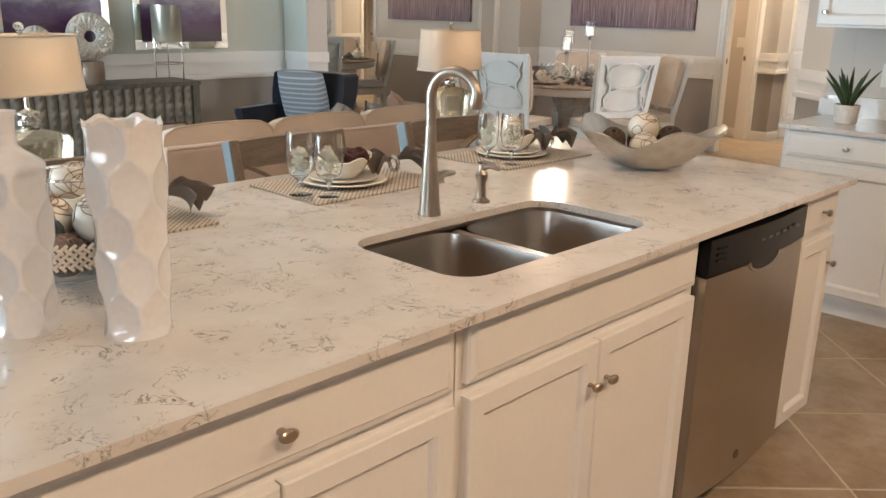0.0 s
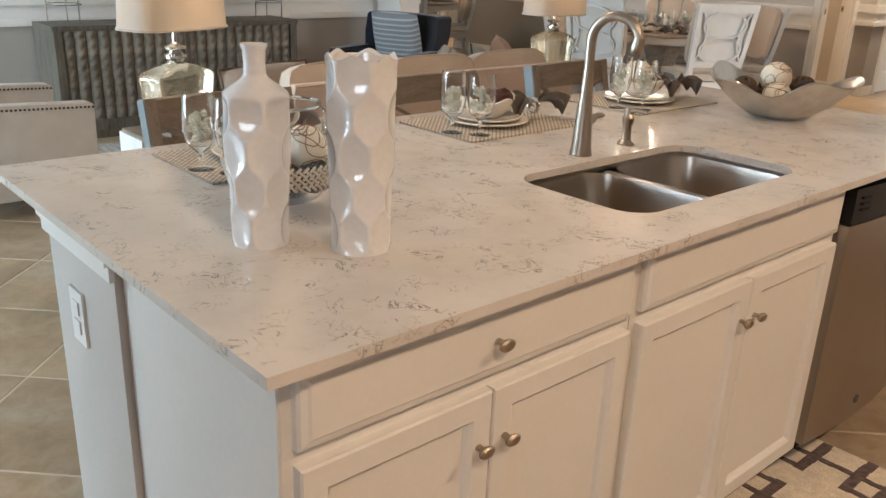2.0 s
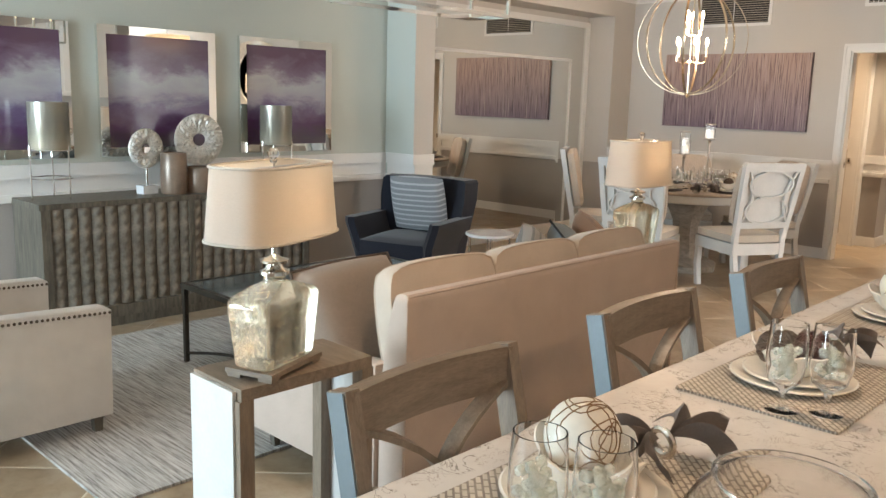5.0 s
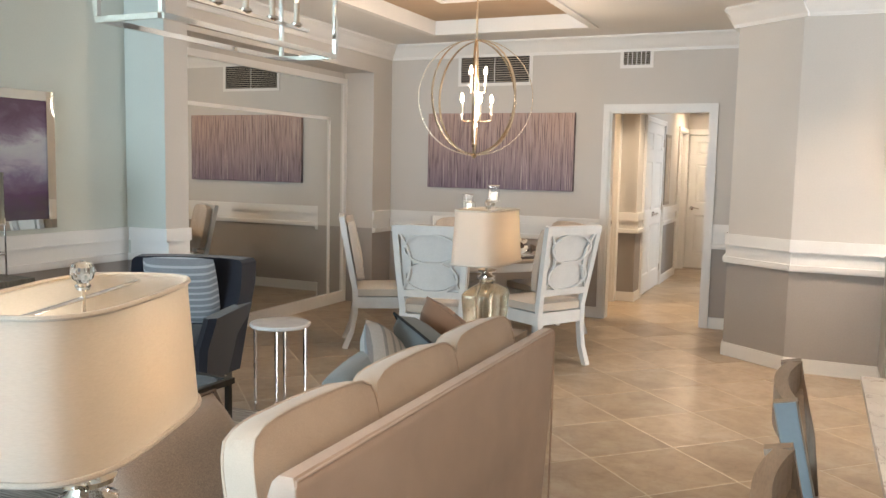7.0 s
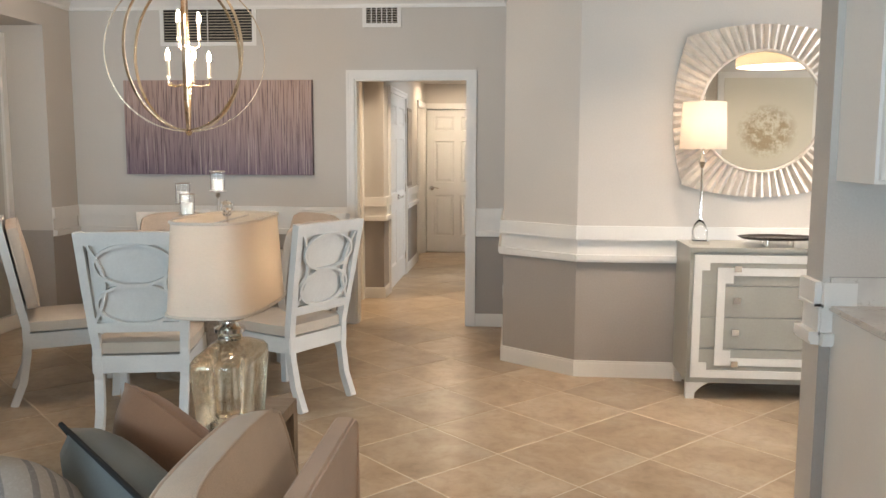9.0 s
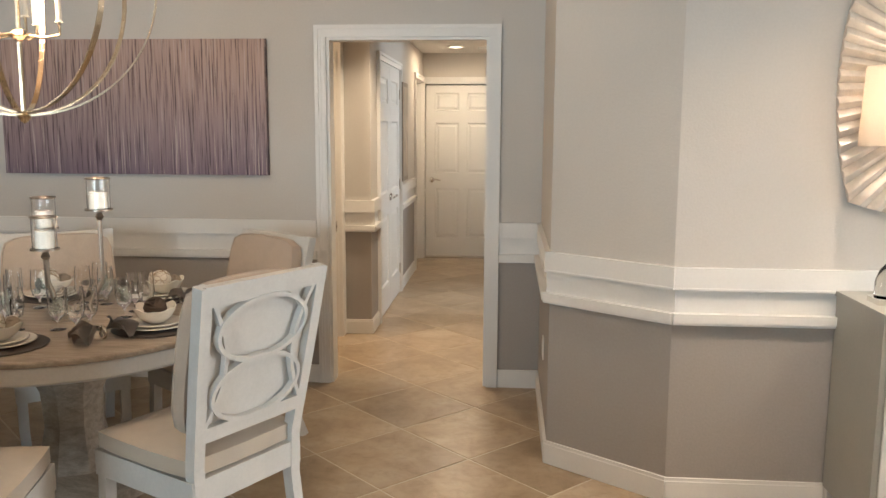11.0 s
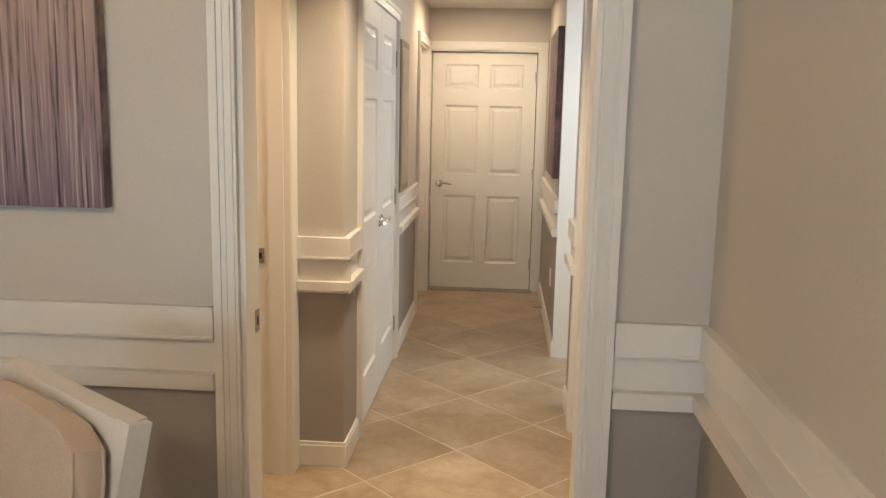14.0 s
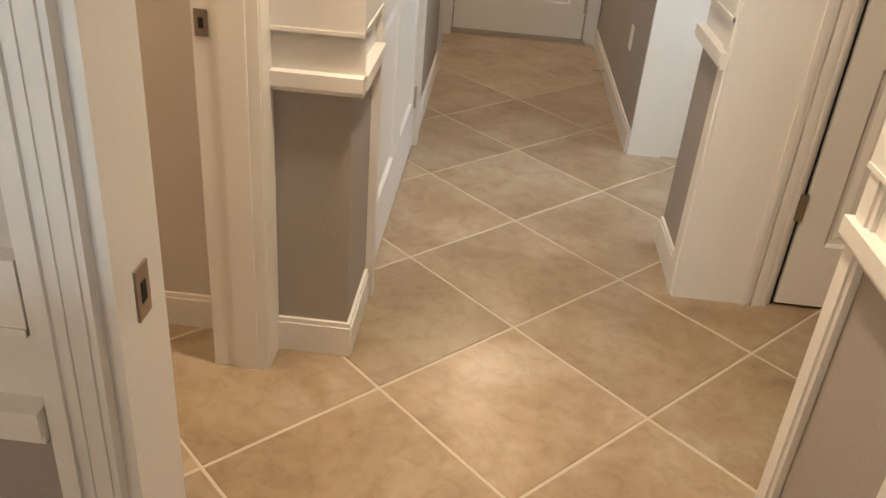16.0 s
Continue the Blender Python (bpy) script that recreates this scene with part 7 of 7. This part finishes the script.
part("dish", lathe(bmesh.new(), [(0.12, 0.030), (0.20, 0.036), (0.235, 0.052), (0.228, 0.054), (0.19, 0.042), (0, 0.040)], 40, Matrix.Diagonal((1, 0.55, 1, 1))), material("dark_bronze_tray", (0.035, 0.022, 0.016), 0.25, 0.5, var=0.2), t, smooth=True)
for i in range(4):
    a = math.pi / 4 + i * math.pi / 2
    part("foot", lathe(bmesh.new(), [(0.010, 0), (0.008, 0.034)], 10), CHROME, t, at=pose(0.11 * math.cos(a), 0.06 * math.sin(a), 0))

t = thing("sunburst_mirror", pose(-1.085, 7.70, 1.70), "round mirror in a fluted champagne sunburst frame", "mirror")
part("mirror_glass", lathe(bmesh.new(), [(0.362, 0.0), (0.362, 0.006), (0, 0.006)], 64, pose(0, -0.036, 0, 90)), MIRROR, t, "round mirror glass")
FLUTE = material("champagne_leaf", (0.68, 0.60, 0.52), 0.38, 0.4, var=0.1, scale=20, bump=0.15)
part("inner_ring", tube_mesh(bmesh.new(), [(0.367 * math.cos(2 * math.pi * k / 64), -0.045, 0.367 * math.sin(2 * math.pi * k / 64)) for k in range(64)], 0.010, 8, closed=True), FLUTE, t, smooth=True)
nf = 64
for i in range(nf):
    a0, a1 = 2 * math.pi * i / nf, 2 * math.pi * (i + 1) / nf
    bm = bmesh.new()
    def rim(a):
        c, s = sorted((abs(math.cos(a)), abs(math.sin(a))), reverse=True)
        return math.sqrt(2.117 - 0.8686 * s * s) - 0.932 * c
    rows = []
    for rr in (0.0, 0.5, 1.0):
        row = []
        for k in range(5):
            a = a0 + (a1 - a0) * k / 4
            r = 0.365 + (rim(a) - 0.365) * rr
            row.append(bm.verts.new((r * math.cos(a), -0.030 - 0.022 * math.sin(math.pi * k / 4) + 0.018 * rr, r * math.sin(a))))
        rows.append(row)
    back = [bm.verts.new((rim(a) * math.cos(a), -0.003, rim(a) * math.sin(a))) for a in [a0 + (a1 - a0) * k / 4 for k in range(5)]]
    rows.append(back)
    for p, q in zip(rows, rows[1:]):
        for k in range(4):
            bm.faces.new((p[k], p[k + 1], q[k + 1], q[k]))
    part("flute", bm, FLUTE, t, smooth=True)
outlet(Matrix.Translation((-2.65, 8.52, 0.42)) @ Matrix.Rotation(math.pi / 2, 4, "Z"), "white outlet plate low on the nook wall")

# ---------------------------------------------------------------- hall


def panel_door(name, m, w, h, label, rows, handle_x, handle_z=0.93, hinges=None, thick=0.04, heights=(0.22, 1.0, 1.80)):
    """A panelled door in a frame with x across, y out of its face; rows of (z0, z1) of its sunk panels, in pairs."""
    t = thing(name, m, label, "door")
    t["kind"] = "structure"
    stile, mid = 0.115 * w / 0.9, 0.10 * w / 0.9
    if w < 0.7:
        cols = [(0.10, w - 0.10)]
    else:
        cols = [(stile, (w - mid) / 2), ((w + mid) / 2, w - stile)]
    xs = sorted({0.0, w} | {x for c in cols for x in c})
    zs = sorted({0.0, h} | {z for r in rows for z in r})
    bm = bmesh.new()
    for x0, x1 in zip(xs, xs[1:]):
        for z0, z1 in zip(zs, zs[1:]):
            if (x0, x1) in cols and (z0, z1) in rows:
                continue
            box(bm, x0, x1, -thick, 0, z0, z1)
    part("leaf", bm, TRIM, t)
    for x0, x1 in cols:
        for z0, z1 in rows:
            k = thick - 0.006
            bm = front(bmesh.new(), x0, x1, z0, z1, -k, [(0.0, k - 0.001), (0.010, k - 0.012), (0.024, k - 0.012), (0.045, k - 0.004)])
            part("panel", bm, TRIM, t)
    if handle_x is not None:
        s = 1 if handle_x < w / 2 else -1
        bm = lathe(bmesh.new(), [(0.032, 0), (0.032, 0.006), (0.02, 0.012), (0.012, 0.016), (0.012, 0.045), (0, 0.047)], 20, pose(handle_x, 0, handle_z, -90))
        hd = part("rose", bm, CHROME, t, "chrome rose", smooth=True)
        bm = tube_mesh(bmesh.new(), [(handle_x, 0.042, handle_z), (handle_x + s * 0.05, 0.046, handle_z + 0.008), (handle_x + s * 0.11, 0.042, handle_z - 0.004)], 0.009, 8, taper=[1.1, 1, 0.8])
        part("lever", bm, CHROME, hd, "curved chrome lever", smooth=True)
    for z in heights:
        if hinges is not None:
            part("hinge", cube(hinges - 0.012, hinges + 0.012, -0.002, 0.008, z - 0.045, z + 0.045), NICKEL, t, "nickel hinge")
    return t


ROWS6 = [(0.22, 0.80), (0.98, 1.56), (1.70, 1.90)]
panel_door("door_1", M_HALL_E @ pose(0.213, -0.045, 0.012), 0.869, 1.994, "white six panel door at the end of the hall, closed", ROWS6, 0.80, 0.90, 0.0)
casing(M_HALL_E, 0.19, 1.105, 2.03, w=0.062)
# black sheet behind the leaf paints the shade in the door gaps
tagged(link_mesh("door_seal", cube(0.206, 1.089, -0.112, -0.104, 0.0, 2.013), DARK, at=M_HALL_E), "dark sheet for the shade in the gaps round the hall end door", "seal", kind="structure")
part_threshold = link_mesh("trim", cube(-3.86, -2.92, 13.99, 14.10, -0.003, 0.012), NICKEL)
tagged(part_threshold, "metal threshold under the hall end door", "threshold", kind="structure")
for k, (a, hx) in enumerate(((2.117, 0.56), (2.712, 0.035))):
    panel_door("door_2" if not k else "door_3", M_HALL_L @ pose(a, 0.002, 0.012), 0.591, 2.0, "white panelled closet door in the hall, closed", ROWS6, hx, 0.93, 0.0 if not k else 0.591)
panel_door("door_4", M_HALL_L @ pose(0.116, -0.06, 0.012), 0.728, 2.0, "white panelled door near the end of the hall", ROWS6, 0.66, 0.93)
M_ALC, _ = along((-1.6, 10.89), (HX1, 10.89))
casing(M_ALC, 0.13, 0.93, 2.03, w=0.05, both=0.12)
panel_door("door_5", M_ALC @ pose(0.15, 0.004, 0.012), 0.752, 2.0, "white panelled door in the alcove, closed", ROWS6, 0.09, 0.93, 0.762, heights=(0.35, 1.08, 1.80))
# black strip painted in as the shade of the hinge side gap
tagged(link_mesh("door_seal", cube(0.9045, 0.9125, -0.03, -0.004, 0, 2.0), DARK, at=M_ALC), "dark strip for the shade in the gap beside the alcove door", "seal", kind="structure")
bm = cube(-2.842, -2.585, 10.872, 10.8895, 0, HALL_H)
box(bm, -2.848, -2.8312, 10.8905, 10.955, 0, HALL_H)
box(bm, -2.62, -2.60, 10.866, 10.8718, 0, HALL_H)
box(bm, -2.846, -2.8312, 9.785, 9.853, 0, HALL_H)
box(bm, -2.852, -2.8462, 9.80, 9.838, 0, HALL_H)
tagged(link_mesh("trim", bm, TRIM), "white casing boards at the alcove corners", "door casing", kind="structure")
bm = cube(-2.852, -2.70, 12.112, 12.1285, 0, HALL_H)
tagged(link_mesh("trim", bm, TRIM), "white end board of the hall wall", "door casing", kind="structure")
for m in (pose(-3.848, 9.17, 0.946, 0, 0, 90), pose(-4.158, 10.2495, 0.93)):
    t = thing("strike_plate", m, "small nickel strike plate on a jamb", "strike plate", "strike plates")
    part("plate", cube(-0.015, 0.015, -0.003, 0.0, -0.030, 0.030), NICKEL, t)
    part("slot", cube(-0.006, 0.006, -0.0036, -0.0031, -0.012, 0.012), DARK, t, "dark latch slot")

# pictures in the hall
t = thing("hall_picture", pose(-3.84, 12.16, 1.48), "narrow framed print on the hall wall", "picture", "hall pictures")
part("frame", cube(0.002, 0.03, -0.20, 0.20, -0.45, 0.45), GREYWOOD, t, bevel=0.004)
part("print", cube(0.0301, 0.033, -0.16, 0.16, -0.41, 0.41), material("tan_print", (0.36, 0.28, 0.20), 0.4, var=0.3, scale=8), t, "tan and brown print")
t = thing("hall_canvas", pose(-2.85, 12.62, 1.58), "dark plum canvas on the hall wall", "painting", "hall pictures")
part("canvas", cube(-0.04, -0.002, -0.42, 0.42, -0.46, 0.46), material("plum_canvas", (0.13, 0.065, 0.075), 0.5, var=0.7, scale=7, fine=0.3, fine_scale=25), t)

# recessed lamp and smoke alarm in the hall ceiling
def downlight_thing(x, y, z):
    t = thing("ceiling_light", pose(x, y, z), "round recessed ceiling light, lit", "ceiling light", "recessed lights")
    part("trim_ring", lathe(bmesh.new(), [(0.09, 0.0), (0.09, -0.006), (0.07, -0.010), (0.066, -0.002)], 32), TRIM, t, smooth=True)
    part("diffuser", lathe(bmesh.new(), [(0.066, -0.002), (0.06, -0.005), (0, -0.006)], 32), glow_material("lit_diffuser", (1.0, 0.86, 0.66), 9.0), t, "glowing diffuser", smooth=True)


downlight_thing(-3.413, 13.27, HALL_H)
t = thing("smoke_alarm", pose(-3.12, 13.35, HALL_H), "white round smoke alarm on the hall ceiling", "smoke alarm")
part("body", lathe(bmesh.new(), [(0.065, 0), (0.065, -0.02), (0.05, -0.032), (0, -0.034)], 28), TRIM, t, smooth=True)
outlet(Matrix.Translation((-4.29, 10.42, 1.10)) @ Matrix.Rotation(math.pi, 4, "Z"), "white switch plate in the warm lit side room", "light_switch", 2)
outlet(Matrix.Translation((-2.85, 12.60, 0.42)) @ Matrix.Rotation(math.pi / 2, 4, "Z"), "white outlet plate in the hall")
t = thing("door_stop", pose(-2.862, 13.25, 0.055), "spring door stop on the baseboard", "door stop")
part("spring", tube_mesh(bmesh.new(), [(0.0, 0, 0), (-0.075, 0, 0.0)], 0.006, 8), NICKEL, t)

# ---------------------------------------------------------------- kitchen rug
def trellis_rug():
    w, l = 0.34, 0.90
    t = thing("kitchen_rug", pose(-0.45, 2.075, 0.0005), "cream shag runner with a dark brown trellis pattern", "rug")
    rnd = random.Random(3)
    CREAMPILE = material("cream_pile", (0.74, 0.66, 0.54), 0.95, spec=0.1, var=0.12, scale=40, fine=0.2, fine_scale=300, bump=1.0, bump_scale=260)
    BROWNPILE = material("brown_pile", (0.15, 0.115, 0.11), 0.95, spec=0.1, var=0.3, scale=60, bump=1.0, bump_scale=260)
    part("rug_base", prism(bmesh.new(), rounded(-w, w, -l, l, 0.02, 3), 0, 0.014), CREAMPILE, t, bevel=0.004)
    bm = bmesh.new()
    def line(x0, y0, x1, y1, d):
        if math.hypot(x1 - x0, y1 - y0) < 0.01:
            return
        n = max(2, int(math.hypot(x1 - x0, y1 - y0) / 0.02))
        for i in range(n):
            u0, u1 = i / n, (i + 1) / n
            a = (x0 + (x1 - x0) * u0, y0 + (y1 - y0) * u0)
            b = (x0 + (x1 - x0) * u1, y0 + (y1 - y0) * u1)
            j = rnd.uniform(-0.003, 0.003)
            box(bm, min(a[0], b[0]) - d + j, max(a[0], b[0]) + d + j, min(a[1], b[1]) - d + j, max(a[1], b[1]) + d + j, 0.0135, 0.0165 + rnd.uniform(0, 0.001))
    # overlapping squares, their corners making small squares; heavier lines along the rug
    half, step = 0.150, 0.215
    for i in range(-3, 4):
        for j in range(-8, 9):
            if (i + j) % 2:
                continue
            cx, cy = i * step, j * step
            for k in (-1, 1):
                x, y = cx + k * half, cy + k * half
                if abs(x) < w - 0.02:
                    line(x, max(-l + 0.02, min(l - 0.02, cy - half)), x, max(-l + 0.02, min(l - 0.02, cy + half)), 0.015)
                if abs(y) < l - 0.02:
                    line(max(-w + 0.01, min(w - 0.01, cx - half)), y, max(-w + 0.01, min(w - 0.01, cx + half)), y, 0.009)
    part("trellis", bm, BROWNPILE, t, "dark brown trellis lines")


trellis_rug()

# ---------------------------------------------------------------- floor tiles, laid diagonally
SIDE, GAP = 0.510, 0.007
bm = bmesh.new()
e = SIDE / 2 - GAP / 2
ring0 = [bm.verts.new((x, y, -0.012)) for x, y in ((-e, -e), (e, -e), (e, e), (-e, e))]
ring1 = [bm.verts.new((x, y, -0.002)) for x, y in ((-e, -e), (e, -e), (e, e), (-e, e))]
c = e - 0.003
ring2 = [bm.verts.new((x, y, 0.0)) for x, y in ((-c, -c), (c, -c), (c, c), (-c, c))]
for a, b in ((ring0, ring1), (ring1, ring2)):
    for i in range(4):
        bm.faces.new((a[i], a[(i + 1) % 4], b[(i + 1) % 4], b[i]))
bm.faces.new(ring2)
me = bpy.data.meshes.new("tile")
bm.to_mesh(me)
bm.free()
me.materials.append(TILE)
OX, OY = -3.366, 10.588
h = SIDE / math.sqrt(2)
far = []
for i in range(-34, 35):
    for j in range(-34, 35):
        x, y = OX + (i - j) * h, OY + (i + j) * h + h
        near = (-4.4 < x < -2.0 and 3.6 < y < 14.2) or (-6.3 < x < 0.3 and 0.6 < y < 9.0)
        if not (-6.9 < x < 3.6 and -3.3 < y < 14.5):
            continue
        if near:
            o = new("tile", me)
            o.matrix_basis = Matrix.Translation((x, y, 0)) @ Matrix.Rotation(math.pi / 4, 4, "Z")
            o.parent = floor
        else:
            far.append((x, y))
bm = bmesh.new()
for x, y in far:
    q = h * (1 - GAP / SIDE)
    v = [bm.verts.new(p) for p in ((x - q, y, 0), (x, y - q, 0), (x + q, y, 0), (x, y + q, 0))]
    bm.faces.new(v)
o = link_mesh("tile_rest", bm, TILE, floor)
tagged(o, kind="stuff")


# entry things that the round mirror reflects: drum pendant and framed print
t = thing("drum_pendant", pose(-0.66, 6.55, 2.07), "white drum pendant light in the entry, lit", "pendant light")
loft_bm = loft(bmesh.new(), [[(0.30 * math.cos(2 * math.pi * i / 40), 0.30 * math.sin(2 * math.pi * i / 40), z) for i in range(40)] for z in (0.0, 0.16)], (False, False))
part("shade", loft_bm, SHADE, t, "white fabric drum shade", smooth=True)
part("diffuser", lathe(bmesh.new(), [(0.295, 0.004), (0.295, 0.008), (0, 0.008)], 40), glow_material("pendant_diffuser", (1.0, 0.85, 0.66), 5.0), t, "glowing diffuser")
part("rod", tube_mesh(bmesh.new(), [(0, 0, 0.0), (0, 0, 0.67)], 0.007, 8), CHROME, t)
t = thing("framed_print", pose(-0.45, 5.6022, 1.62), "pale framed print of a tree", "picture")
part("frame", cube(-0.42, 0.42, 0.0, 0.025, -0.5, 0.5), LIMED, t, bevel=0.004)
m, nt, b = bare("pale_tree_print", 0.3)
ball = nt.nodes.new("ShaderNodeTexGradient")
ball.gradient_type = "SPHERICAL"
nt.links.new(mapped(nt, (3.6, 0.0, 3.9)), ball.inputs["Vector"])
twig = ramp_of(nt, [(0.42, (0, 0, 0)), (0.56, (0.8, 0.8, 0.8))], noise_of(nt, mapped(nt), 16, 6, 0.7))
mask = mixed(nt, twig, ramp_of(nt, [(0.05, (0, 0, 0)), (0.45, (1, 1, 1))], ball.outputs[0]), 1.0, "MULTIPLY")
nt.links.new(mixed(nt, (0.55, 0.51, 0.42), (0.27, 0.20, 0.11), mask), b.inputs["Base Color"])
part("print", cube(-0.37, 0.37, 0.0251, 0.028, -0.45, 0.45), m, t, "pale print of a brown tree")
part("trunk", cube(-0.012, 0.012, 0.0281, 0.0295, -0.40, -0.16), m, t, "thin brown trunk")
